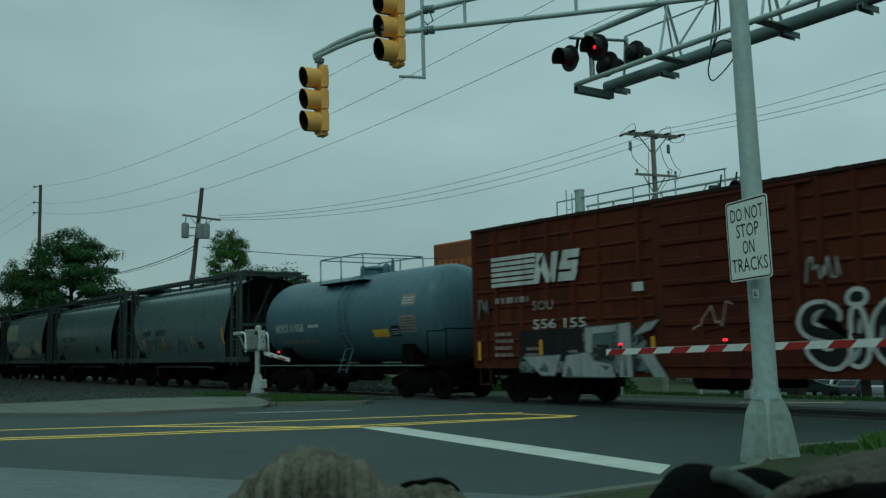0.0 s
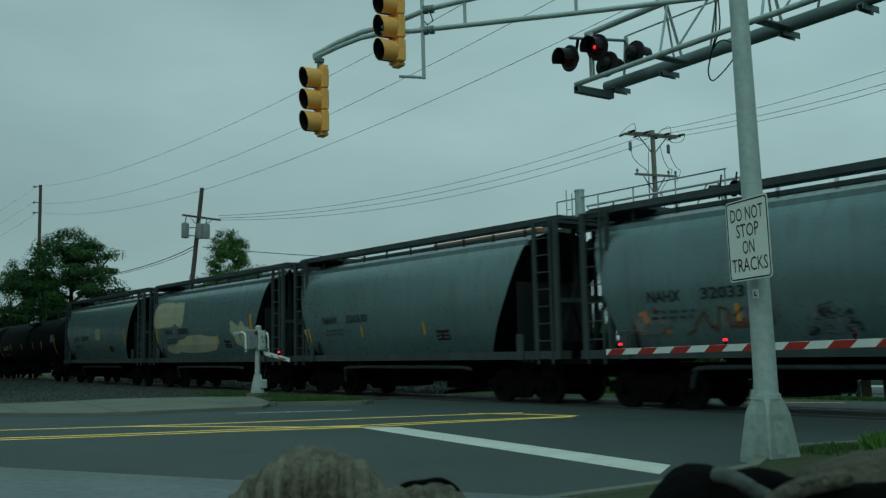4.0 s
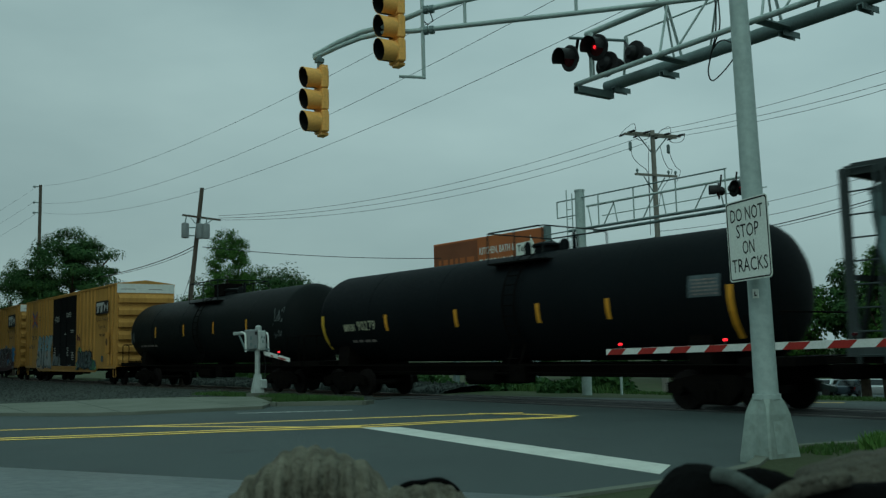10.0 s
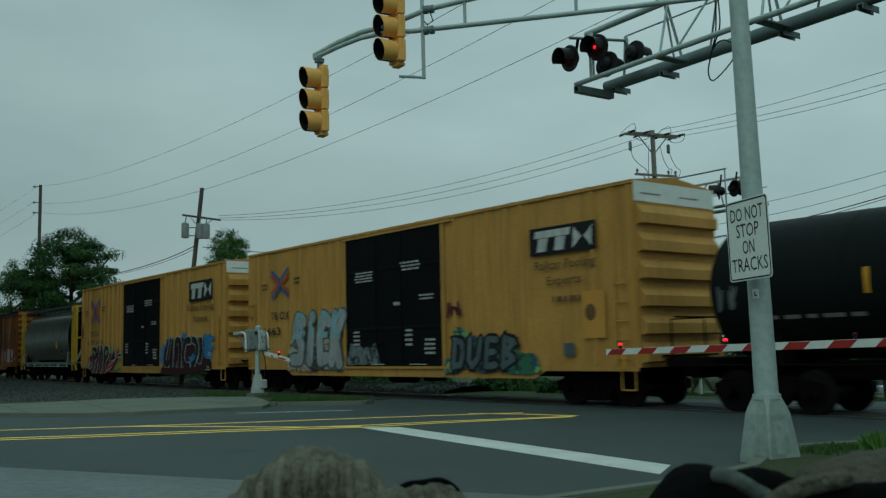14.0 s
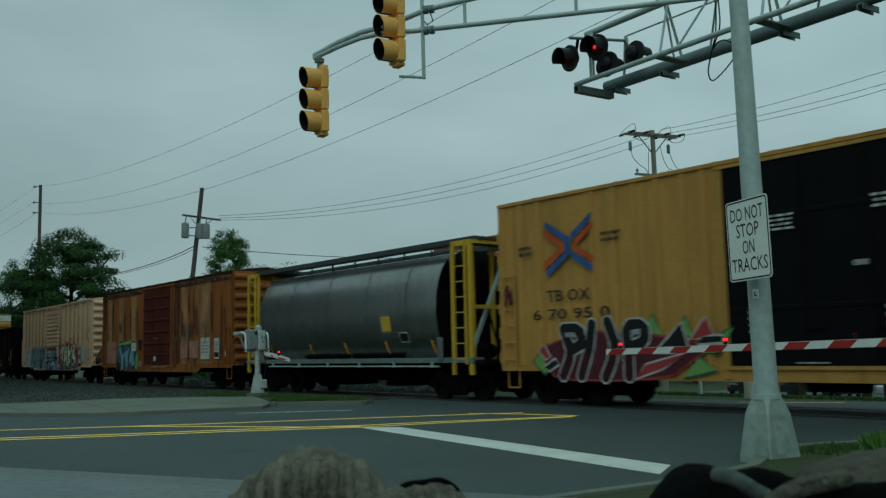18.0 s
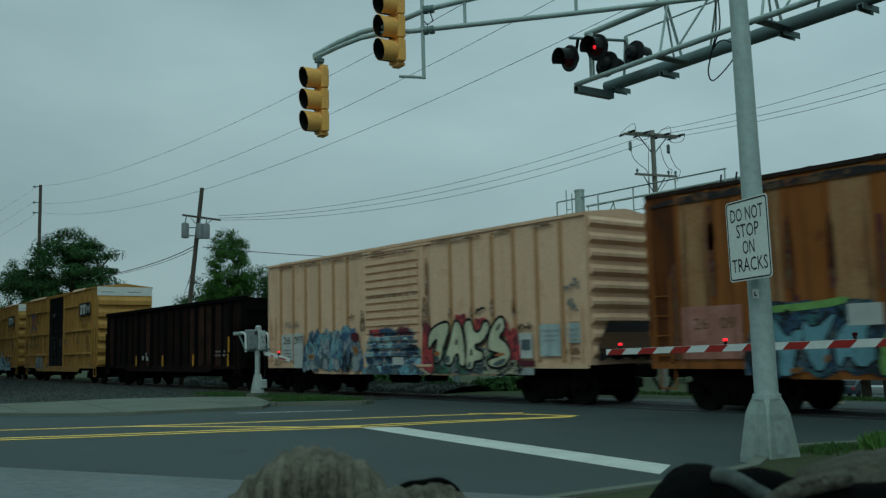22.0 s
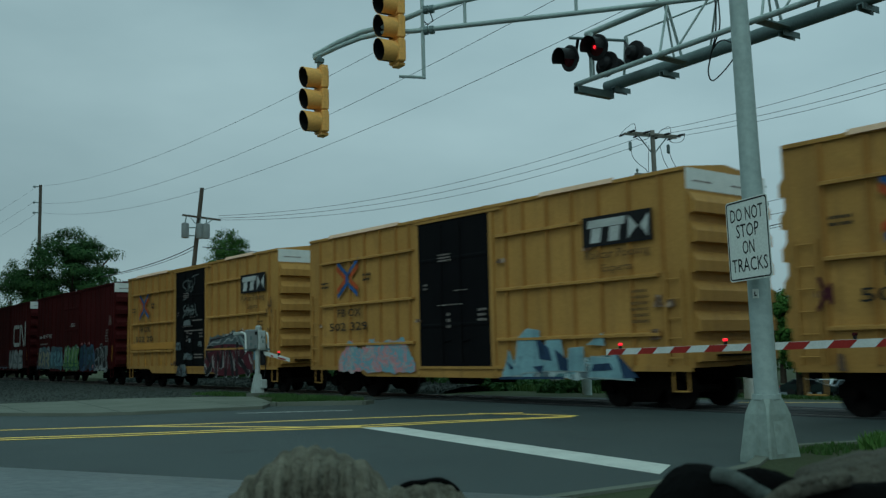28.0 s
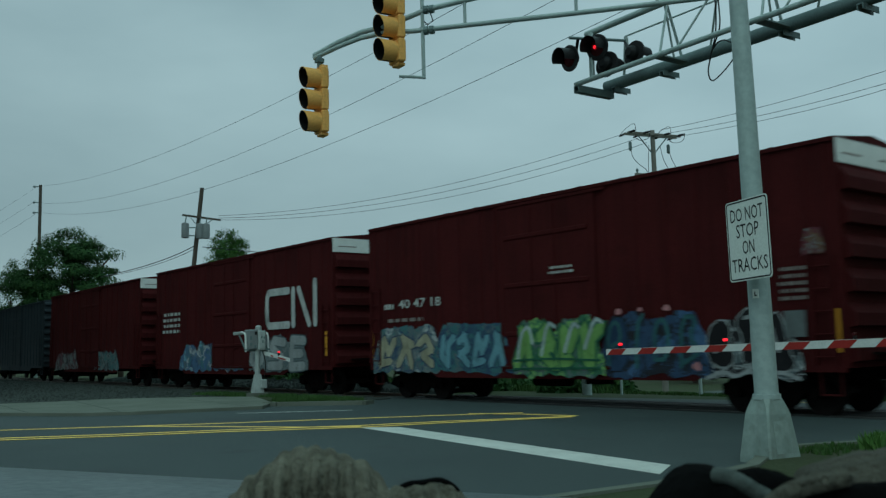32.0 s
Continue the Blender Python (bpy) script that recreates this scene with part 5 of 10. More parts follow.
    for x0, x1 in ((-0.8, -1.05), (-1.5, -2.2)):
        za, zb = 1.16 + 0.0893 * x0, 1.16 + 0.0893 * x1
        bm = bmesh.new()
        prism(bm, [(x0, za + 0.012), (x1, zb + 0.012), (x1, zb + 0.06), (x0, za + 0.06)], "y", -0.224, -0.176)
        part("red_stripe", bm, M_RED, arm_)
    bm = bmesh.new()
    lathe(bm, [(-0.03, 0.026), (0.03, 0.026), (0.04, 0.015)], 12, "y", (-1.52, -0.2, 1.235))
    part("arm_lamp", bm, M_LENS_ON, arm_, "lit red lamp", smooth=True)
    bm = bmesh.new()
    box(bm, -1.55, -1.49, -0.23, -0.17, 1.11, 1.21)
    part("lamp_base", bm, M_BLACK, arm_)
    bm = bmesh.new()
    sweep(bm, bent([(-0.1, -0.12, 1.3), (-0.14, -0.2, 1.0), (-0.12, -0.22, 0.7), (-0.14, -0.16, 0.4)], 4), 0.014, 6)
    part("cable", bm, M_CABLE, g_)
    bm = bmesh.new()
    box(bm, -0.3, 0.3, -0.28, 0.28, -0.3, -0.04)
    part("foundation", bm, M_CONCRETE, g_)
    return g_


pavement_gate(pose(-27.4, 14.15, 0.22, 0, 0, 170), "silver crossing gate by the pavement with a short lowered arm")

# ---------------------------------------------------------------- utility poles and wires


def wire(pts, r, name="wire", label="thin black overhead wire"):
    """A sagging wire through three points (start, middle, end)."""
    a, b, c = (Vector(p) for p in pts)
    bm = bmesh.new()
    out = []
    for i in range(25):
        t = i / 24
        out.append(a * (2 * (t - 0.5) * (t - 1)) + b * (4 * t * (1 - t)) + c * (2 * t * (t - 0.5)))
    sweep(bm, out, r, 5)
    return solo(name, bm, M_CABLE, label, "wire", group="overhead wires")


def sag(a, c, drop, r=0.012):
    a, c = Vector(a), Vector(c)
    return wire((a, (a + c) / 2 - Vector((0, 0, drop)), c), r)


up = thing("utility_pole", "weathered wooden utility pole with two crossarms and insulators", "utility pole", pose(-24.9, 31.35, ground_z(31.35) - 0.3))
UZ = -(ground_z(31.35) - 0.3)
bm = bmesh.new()
rod(bm, (0.06, 0, 0), (0, 0, UZ + 10.45), 0.14, 12, 0.095)
part("shaft", bm, M_WOOD_GREY, up, smooth=True)
AX, AU = Vector((0.27, 0.963, 0)), Vector((-0.963, 0.27, 0))
for z, ln in ((10.25, 1.32), (8.5, 1.05)):
    for y in (-0.14, 0.14):
        bm = bmesh.new()
        p0, p1 = Vector((0, 0, UZ + z)) - AX * ln + AU * y, Vector((0, 0, UZ + z)) + AX * ln + AU * y
        rod(bm, p0, p1, 0.065, 4)
        arm_ = part("crossarm", bm, M_WOOD_GREY, up)
        if z < 9:
            def ins(b):
                lathe(b, [(0.0, 0.02), (0.08, 0.05), (0.12, 0.06), (0.17, 0.04), (0.2, 0.015)], 8, "z")
            for t in (0.05, 0.8, 0.97):
                part("insulator", cached("insulator", ins, M_GALV_DARK, True), M_GALV_DARK, arm_, m=Matrix.Translation(p0.lerp(p1, t) + Vector((0, 0, 0.05))))
            break
for k, t in enumerate((-1.25, -0.55, 0.5, 1.2)):
    at_ = Vector((0, 0, UZ + 10.28)) + AX * t
    for sd in (-1, 1):
        bm = bmesh.new()
        lathe(bm, [(0.1, 0.02), (0.16, 0.05), (0.24, 0.03), (0.3, 0.055), (0.38, 0.03), (0.44, 0.055), (0.52, 0.03), (0.62, 0.02)], 8, "x")
        part("dead_end_insulator", bm, M_BLACK, up, m=Matrix.Translation(at_) @ pose(0, 0, 0, 0, 4, math.degrees(math.atan2(AU.y * sd, AU.x * sd))))
    bm = bmesh.new()
    up_ = 0.3 if k in (0, 2) else -0.24
    sweep(bm, bent([at_ + AU * -0.6, at_ + AU * -0.35 + AX * 0.1 + Vector((0, 0, up_)), at_ + AU * 0.3 + AX * 0.16 + Vector((0, 0, up_ * 0.9)), at_ + AU * 0.6], 4), 0.012, 5)
    part("jumper_loop", bm, M_CABLE, up)
for k, (a, b) in enumerate((((-0.2, -0.7, 9.8), (0, 0, 9.4)), ((0.2, 0.7, 9.8), (0, 0, 9.4)), ((-0.15, -0.5, 8.05), (0, 0, 7.7)), ((0.15, 0.5, 8.05), (0, 0, 7.7)))):
    bm = bmesh.new()
    rod(bm, (a[0], a[1], UZ + a[2] + 0.4), (b[0], b[1], UZ + b[2]), 0.025, 6)
    part("brace", bm, M_GALV_DARK, up)
for pts in ([(-0.31, -1.1, 9.9), (-0.3, -1.0, 9.3), (-0.2, -0.7, 8.95), (-0.1, -0.35, 8.7), (-0.08, -0.3, 8.2), (-0.1, -0.3, 6.4)], [(0.1, 0.35, 9.8), (0.14, 0.5, 9.2), (0.2, 0.75, 8.85), (0.24, 0.9, 8.8), (0.2, 0.7, 8.4), (0.1, 0.3, 7.9), (0.05, 0.15, 7.2)],
            [(0.2, 0.7, 9.85), (0.24, 0.9, 9.3), (0.3, 1.1, 8.95), (0.36, 1.3, 8.8), (0.34, 1.2, 8.5), (0.3, 1.1, 8.3)], [(-0.05, -0.2, 9.8), (-0.08, -0.25, 9.0), (-0.08, -0.25, 8.0), (-0.12, -0.28, 6)]):
    bm = bmesh.new()
    sweep(bm, bent([(x, y, UZ + z) for x, y, z in pts], 4), 0.012, 5)
    part("jumper_cable", bm, M_CABLE, up)
for dx in (-1.1, 0.75):
    bm = bmesh.new()
    lathe(bm, [(UZ + 9.5, 0.03), (UZ + 9.55, 0.07), (UZ + 9.85, 0.07), (UZ + 9.9, 0.03)], 8, "z", (dx * 0.28, dx, 0))
    part("cutout", bm, M_GALV_DARK, up)

lp = thing("utility_pole", "leaning wooden utility pole with three grey transformers", "utility pole", pose(-43.95, 19.35, -0.3))
LX, LY = 0.45, 0.62
bm = bmesh.new()
rod(bm, (-0.43, -0.6, 0), (0.17, 0.2, 10.05), 0.135, 12, 0.1)
part("shaft", bm, M_WOOD_POLE, lp, smooth=True)
bm = bmesh.new()
rod(bm, (-0.1, -0.72, 8.65), (0.62, 1.0, 8.42), 0.065, 4)
arm_ = part("crossarm", bm, M_WOOD_POLE, lp)
for x, y, z in ((0.12, -0.65, 7.45), (0.42, -0.02, 7.42), (0.56, 0.25, 7.42)):
    bm = bmesh.new()
    lathe(bm, [(0.03, 0.15), (0.05, 0.185), (0.72, 0.185), (0.77, 0.15), (0.8, 0.05)], 14, "z", (x, y, z))
    tr = part("transformer", bm, M_TRAFO, lp, "grey oil-filled can transformer", smooth=True)
    bm = bmesh.new()
    rod(bm, (x, y, z + 0.8), (x, y + 0.05, z + 1.1), 0.03, 6)
    part("bushing", bm, M_GALV_DARK, tr)
bm = bmesh.new()
for z in (7.6, 8.0):
    rod(bm, (0.1, -0.6, z), (0.5, 0.2, z), 0.03, 6)
rod(bm, (0.1, -0.35, 8.5), (0.05, 0.05, 8.1), 0.02, 6)
rod(bm, (0.5, 0.6, 8.42), (0.1, 0.1, 8.0), 0.02, 6)
part("brackets", bm, M_GALV_DARK, lp)
bm = bmesh.new()
rod(bm, (0.0, 0.0, 6.6), (-3.2, -0.8, 0.3), 0.012, 5)
part("guy_wire", bm, M_CABLE, lp)

tp = thing("utility_pole", "tall slim wooden pole with stub insulators", "utility pole", pose(-79.94, 21.6, -0.3) @ pose(0, 0, 0, 0, 0.3, 0))
bm = bmesh.new()
rod(bm, (0, 0, 0), (0, 0, 15.9), 0.16, 12, 0.12)
part("shaft", bm, M_WOOD_POLE, tp, smooth=True)
bm = bmesh.new()
rod(bm, (0.05, -0.02, 8.2), (0.05, -0.02, 0), 0.15, 12)
part("sleeve", bm, M_GALV, tp, "pale plastic cable guard")
for z in (15.75, 14.44, 13.6):
    bm = bmesh.new()
    rod(bm, (0, 0, z), (-0.2, -0.42, z), 0.045, 6)
    rod(bm, (-0.17, -0.36, z), (-0.24, -0.5, z), 0.08, 8)
    part("insulator", bm, M_GALV_DARK, tp)

wire(((-79.53, 21.78, 15.49), (-49.84, 19.46, 12.4), (-20.15, 17.14, 11.47)), 0.008)
wire(((-80.18, 21.86, 14.14), (-48.61, 19.77, 10.91), (-17.04, 17.69, 10.72)), 0.008)
wire(((-80.19, 21.88, 13.36), (-47.38, 19.74, 9.8), (-14.57, 17.6, 9.66)), 0.008)
wire(((-43.27, 20.24, 8.33), (-34.69, 25.43, 8.64), (-26.12, 30.61, 10.38)), 0.009)
wire(((-43.27, 20.24, 8.21), (-34.34, 25.64, 8.41), (-25.4, 31.05, 10.18)), 0.009)
wire(((-43.27, 20.24, 8.12), (-34.19, 25.73, 8.15), (-25.11, 31.22, 9.95)), 0.009)
wire(((-25.12, 32.23, 10.64), (-19.51, 30.76, 10.15), (-13.9, 29.3, 9.93)), 0.009)
wire(((-24.6, 32.1, 10.38), (-19.07, 30.65, 9.81), (-13.93, 29.31, 9.53)), 0.009)
wire(((-24.4, 32.05, 10.14), (-18.38, 30.47, 9.55), (-13.95, 29.31, 9.34)), 0.009)
wire(((-44.2, 19.41, 6.9), (-50.44, 19.64, 6.52), (-60.0, 19.98, 6.5)), 0.022)
wire(((-44.2, 19.41, 6.75), (-50.44, 19.64, 6.4), (-60.0, 19.98, 6.45)), 0.014)
sag((-43.8, 19.6, 6.78), (-34.5, 40.0, 6.9), 0.62, 0.018)
for k in range(3):
    sag((-80.04, 21.3, 15.4 - 1.1 * k), (-124.2, 11.04, 9.81 - 1.38 * k), 1.2, 0.006)
for za, zm, zb, r in ((6.6, 6.92, 7.98, 0.009), (6.14, 6.4, 7.61, 0.009), (5.52, 6.01, 7.17, 0.018), (5.6, 5.9, 7.2, 0.012)):
    wire(((-24.8, 31.4, za), (-18.4, 32.11, zm), (-12.0, 32.83, zb)), r)

# ---------------------------------------------------------------- billboard and buildings beyond
bb = thing("billboard", "orange and brown billboard with white lettering on steel posts", "billboard", pose(-35.2, 30.75, 0))
bm = bmesh.new()
box(bm, -4.17, 4.17, 0.0, 0.3, 4.0, 7.0, 0.02)
part("panel", bm, M_ORANGE, bb)
bm = bmesh.new()
box(bm, -4.1, -0.55, -0.012, -0.004, 4.3, 6.9)
part("dark_field", bm, M_BRICK_DARK, bb, "brown patterned half")
on_bb = flat_side(-0.004)
lettering(bb, "KITCHEN, BATH &", -0.4, 6.05, 0.42, M_SIGN_WHITE, on_bb, 2.6, 0.012, bold=0.015)
lettering(bb, "ENTIRE HOME", -0.4, 5.45, 0.42, M_SIGN_WHITE, on_bb, 2.5, 0.012, bold=0.015)
bars(bb, -0.4, 2.0, 4.9, 5.3, 1, M_SIGN_WHITE, on_bb, 3, 0.012)
bars(bb, -3.8, -0.8, 5.7, 6.5, 1, M_ORANGE, on_bb, 4, 0.02, "large_print")
bm = bmesh.new()
prism(bm, [(2.3, 4.3), (3.3, 4.3), (3.3, 5.0), (3.85, 5.75), (3.3, 6.75), (3.3, 6.45), (2.3, 6.4)], "y", -0.016, -0.004)
part("arrow", bm, M_SIGN_WHITE, bb, "white arrow")
for wd, zz, ww in (("Turn", 6.0, 0.75), ("Right", 5.5, 0.85), ("at", 5.02, 0.35), ("Light", 4.5, 0.8)):
    lettering(bb, wd, 2.4, zz, 0.32, M_SIGN_BLACK, on_bb, ww, 0.016, bold=0.02)
for x in (-3.0, 0.0, 3.0):
    bm = bmesh.new()
    box(bm, x - 0.12, x + 0.12, 0.3, 0.55, -0.9, 6.6)
    part("post", bm, M_GALV_DARK, bb)
bm = bmesh.new()
rod(bm, (4.2, 0.1, 6.0), (4.65, 0.0, 6.0), 0.05, 8)
rod(bm, (4.45, 0.0, 6.1), (4.75, -0.1, 6.1), 0.25, 12)
box(bm, 4.2, 4.4, 0.0, 0.3, 6.4, 7.05)
part("floodlight", bm, M_GALV_DARK, bb, smooth=True)

# ---------------------------------------------------------------- trees


def tree(x, y, z, h, r, seed, label, leaves=9000, leaf=0.3, low=0.25, mat=None, squash=1.0, limbs=7, lean=0.0, gaps=-0.05, clump=(0.13, 0.3), count=190):
    """A tapered trunk with limbs, and a crown of leaf clumps with gaps."""
    rg = random.Random(seed)
    t = thing("tree", label, "tree", pose(x, y, z), group="trees")
    bm = bmesh.new()
    top = Vector((rg.uniform(-0.3, 0.3), rg.uniform(-0.3, 0.3), h * 0.62))
    sweep(bm, [(0, 0, -0.2), (top.x * 0.3, top.y * 0.3, h * 0.2), (top.x * 0.7, top.y * 0.7, h * 0.42), top], [h * 0.035, h * 0.028, h * 0.02, h * 0.008], 8)
    part("trunk", bm, M_BARK, t, smooth=True)
    clumps = []
    for i in range(limbs):
        a = 2.4 * i + rg.uniform(-0.4, 0.4)
        s = h * (0.25 + 0.35 * i / limbs)
        ln = r * rg.uniform(0.6, 0.95)
        tip = Vector((math.cos(a) * ln, math.sin(a) * ln, s + h * rg.uniform(0.1, 0.28)))
        bm = bmesh.new()
        sweep(bm, [(0, 0, s), (tip.x * 0.5, tip.y * 0.5, s + (tip.z - s) * 0.4), tip], [h * 0.012, h * 0.008, h * 0.003], 6)
        part("limb", bm, M_BARK, t, smooth=True)
        clumps.append(tip)
    cz, hz = h * (low + 1) / 2, h * (1 - low) / 2
    while len(clumps) < count:
        d = Vector((rg.gauss(0, 1), rg.gauss(0, 1), rg.gauss(0, 1))).normalized() * rg.uniform(0.2, 1.0) ** 0.5 * 0.9
        k = 1 - 0.3 * max(0.0, d.z)
        p = Vector((d.x * r * k - 0.62 * lean * d.z, d.y * r * k - 0.78 * lean * d.z, cz + d.z * hz))
        if noise.noise(p * 0.45 + Vector((seed, 0, 0))) > gaps:
            clumps.append(p)
    v = np.empty((leaves * 4, 3))
    gen = np.random.RandomState(seed)
    cc = np.array([tuple(c) for c in clumps])
    pick = gen.randint(0, len(cc), leaves)
    rad = gen.uniform(*clump, len(cc)) * r
    off = gen.normal(0, 1, (leaves, 3))
    off /= np.linalg.norm(off, axis=1)[:, None]
    off *= (gen.uniform(0.1, 1.0, leaves) ** 0.5 * rad[pick])[:, None]
    off[:, 2] *= 0.75 * squash
    c = cc[pick] + off
    # leaves mostly face outwards and up, as they do in life
    face = off / np.maximum(np.linalg.norm(off, axis=1)[:, None], 1e-6) + 0.8 * (c - np.array([0, 0, cz])) / r + np.array([0, 0, 0.6]) + gen.normal(0, 0.45, (leaves, 3))
    a = np.cross(face, gen.normal(0, 1, (leaves, 3)))
    a /= np.linalg.norm(a, axis=1)[:, None]
    b = np.cross(a, face)
    b /= np.linalg.norm(b, axis=1)[:, None]
    s = gen.uniform(0.5, 1.0, leaves)[:, None] * leaf
    v[0::4], v[1::4], v[2::4], v[3::4] = c - a * s * 0.5, c - b * s * 0.3, c + a * s * 0.5, c + b * s * 0.3
    me_ = bpy.data.meshes.new("crown")
    me_.from_pydata(v.tolist(), [], np.arange(leaves * 4).reshape(-1, 4).tolist())
    me_.materials.append(mat or M_LEAF)
    link_mesh("crown", me_, t)
    return t


tree(-71.2, 21.6, -0.1, 11.35, 4.5, 3, "broad dark green leafy tree behind the track", 60000, 0.22, 0.12, squash=0.65, lean=0.3, gaps=-0.25, clump=(0.12, 0.27), count=230, limbs=9)
tree(-102.0, 25.2, -0.1, 12.0, 3.6, 4, "dark green tree at the bend of the track", 20000, 0.26, 0.1)
tree(-97.0, 26.5, -0.1, 9.6, 3.2, 7, "dark green tree at the bend of the track", 16000, 0.26, 0.1)
tree(-70.0, 24.9, -0.1, 6.6, 1.5, 5, "small rounded green tree", 6000, 0.26, 0.2)
tree(-62.9, 30.2, -0.6, 11.7, 2.2, 6, "narrow bright green tree behind the train", 26000, 0.18, 0.3, M_LEAF_B)
for i, (x, y, h, r) in enumerate(((-84.6, 43.6, 12.0, 4.0), (-83.2, 46.2, 12.4, 4.0), (-81.5, 48.6, 11.2, 3.8), (-92, 42, 11.5, 4.5), (-78, 52, 9.5, 4))):
    tree(x, y, ground_z(y), h, r, 20 + i, "dense green tree in a distant row", 11000, 0.32, 0.15)
# unseen trees, added left of the view to darken the train's far end
for i, (x, y, h, r) in enumerate(((-44.0, 4.2, 14.0, 4.2), (-52.0, 6.0, 15.0, 4.6), (-60.5, 8.0, 15.5, 4.8), (-70.0, 10.0, 16.0, 5.0), (-80.5, 12.2, 16.0, 5.2), (-93.5, 14.5, 16.0, 5.4))):
    tree(x, y, -0.1, h, r, 130 + i, "unseen leafy tree added to shade the train and gravel strip", 16000, 0.4, 0.1)
tree(-27.0, 54.5, ground_z(54.5), 9.6, 1.7, 31, "drooping pale green willow", 8000, 0.28, 0.2, M_LEAF_B, 1.7)
for i, (x, y, h, r) in enumerate(((-24.5, 54, 9.8, 3.3), (-28.9, 55.5, 9.2, 2.8), (-32.6, 54.5, 8.6, 2.6), (-36.5, 54, 7.8, 2.6), (-21.0, 52, 9, 3.2))):
    tree(x, y, ground_z(y), h, r, 40 + i, "leafy green tree beyond the car park", 12000, 0.3, 0.05, M_LEAF_B if i % 2 == 0 else None)
for i in range(10):
    x = -100 + i * 9.5
    tree(x, 96 + (i % 3) * 4, ground_z(96), 9.5 + (i * 7 % 5) * 0.6, 5.2, 60 + i, "dark green tree in the far woods", 5000, 0.6, 0.05)


def shrub(x, y, r, h, seed, label):
    gen = np.random.RandomState(seed)
    nl = 1600
    d = gen.normal(0, 1, (nl, 3))
    d /= np.linalg.norm(d, axis=1)[:, None]
    d *= (gen.uniform(0.3, 1, nl) ** 0.4)[:, None]
    c = d * np.array([r, r * 0.8, h]) * gen.uniform(0.75, 1.1, nl)[:, None]
    c[:, 2] = np.abs(c[:, 2])
    a, b = gen.normal(0, 0.09, (nl, 3)), gen.normal(0, 0.06, (nl, 3))
    v = np.empty((nl * 4, 3))
    v[0::4], v[1::4], v[2::4], v[3::4] = c - a, c - b, c + a, c + b
    me_ = bpy.data.meshes.new("shrub")
    me_.from_pydata(v.tolist(), [], np.arange(nl * 4).reshape(-1, 4).tolist())
    me_.materials.append(M_LEAF)
    return tagged(link_mesh("shrub", me_, None, pose(x, y, ground_z(y) - 0.05)), label, "shrub", "shrubs")


for i, (x, y, r, h) in enumerate(((-22.5, 22.9, 0.9, 0.35), (-26, 22.8, 1.0, 0.45), (-30, 22.6, 1.1, 0.55), (-24.5, 27, 1.6, 0.9), (-28, 26, 1.8, 0.6), (-33, 25, 1.8, 0.6), (-37, 24.5, 2.0, 0.7), (-41, 24.5, 2.2, 0.9), (-45.5, 25, 2.6, 1.7), (-50, 25.5, 2.6, 1.8), (-55, 26, 2.8, 1.9), (-60, 26.5, 3.0, 2.0), (-65.5, 27, 3.2, 2.0))):
    shrub(x, y, r, h, 80 + i, "scrubby green bush beyond the track")

for x, y, h, r, mm, lb in ((-15.05, 22.6, 0.95, 0.16, M_WHITE, "white painted concrete bollard"), (-17.1, 23.2, 0.9, 0.05, M_GALV, "thin grey marker post"), (-19.6, 22.6, 0.6, 0.04, M_GALV, "short grey marker post")):
    bm = bmesh.new()
    lathe(bm, [(-0.3, r), (h - 0.03, r), (h, r * 0.7)], 12, "z", (x, y, ground_z(y)))
    solo("bollard", bm, mm, lb, "post", smooth=True)


def parked_car(x, y, turn, paint, label):
    c = thing("parked_car", label, "car", pose(x, y, ground_z(y), 0, 0, turn), group="parked cars")
    bm = bmesh.new()
    prism(bm, [(-2.2, 0.35), (2.2, 0.35), (2.25, 0.7), (2.1, 0.85), (1.1, 0.95), (0.45, 1.4), (-1.1, 1.42), (-1.75, 1.0), (-2.2, 0.95)], "y", -0.85, 0.85)
    bmesh.ops.bevel(bm, geom=[e for e in bm.edges], offset=0.07, segments=2, affect="EDGES", profile=0.5)
    part("body", bm, paint, c, smooth=True)
    for nm, pts, ya, yb in (("side_window", [(-1.45, 1.0), (0.85, 1.0), (0.4, 1.34), (-1.05, 1.36)], -0.862, -0.85), ("side_window", [(-1.45, 1.0), (0.85, 1.0), (0.4, 1.34), (-1.05, 1.36)], 0.85, 0.862)):
        bm = bmesh.new()
        prism(bm, pts, "y", ya, yb)
        part(nm, bm, M_GLASS_CAR, c)
    for nm, x0, x1, z0, z1 in (("windscreen", 1.12, 0.52, 0.97, 1.37), ("rear_window", -1.78, -1.2, 1.02, 1.38)):
        bm = bmesh.new()
        s_ = 0.012 if x0 > 0 else -0.012
        vs_ = [bm.verts.new(p) for p in ((x0 + s_, -0.68, z0), (x0 + s_, 0.68, z0), (x1 + s_, 0.6, z1 + 0.01), (x1 + s_, -0.6, z1 + 0.01))]
        bm.faces.new(vs_)
        part(nm, bm, M_GLASS_CAR, c)
    for xx in (-1.35, 1.35):
        for yy in (-0.78, 0.78):
            def wheel(b):
                lathe(b, [(-0.1, 0.25), (-0.1, 0.32), (0.1, 0.32), (0.1, 0.25)], 16, "y")
            part("wheel", cached("car_wheel", wheel, M_TYRE, True), M_TYRE, c, m=pose(xx, yy, 0.32))
    for yy in (-0.7, 0.7):
        bm = bmesh.new()
        box(bm, -2.235, -2.18, yy - 0.13, yy + 0.13, 0.72, 0.9)
        part("tail_light", bm, M_RED, c)
    return c


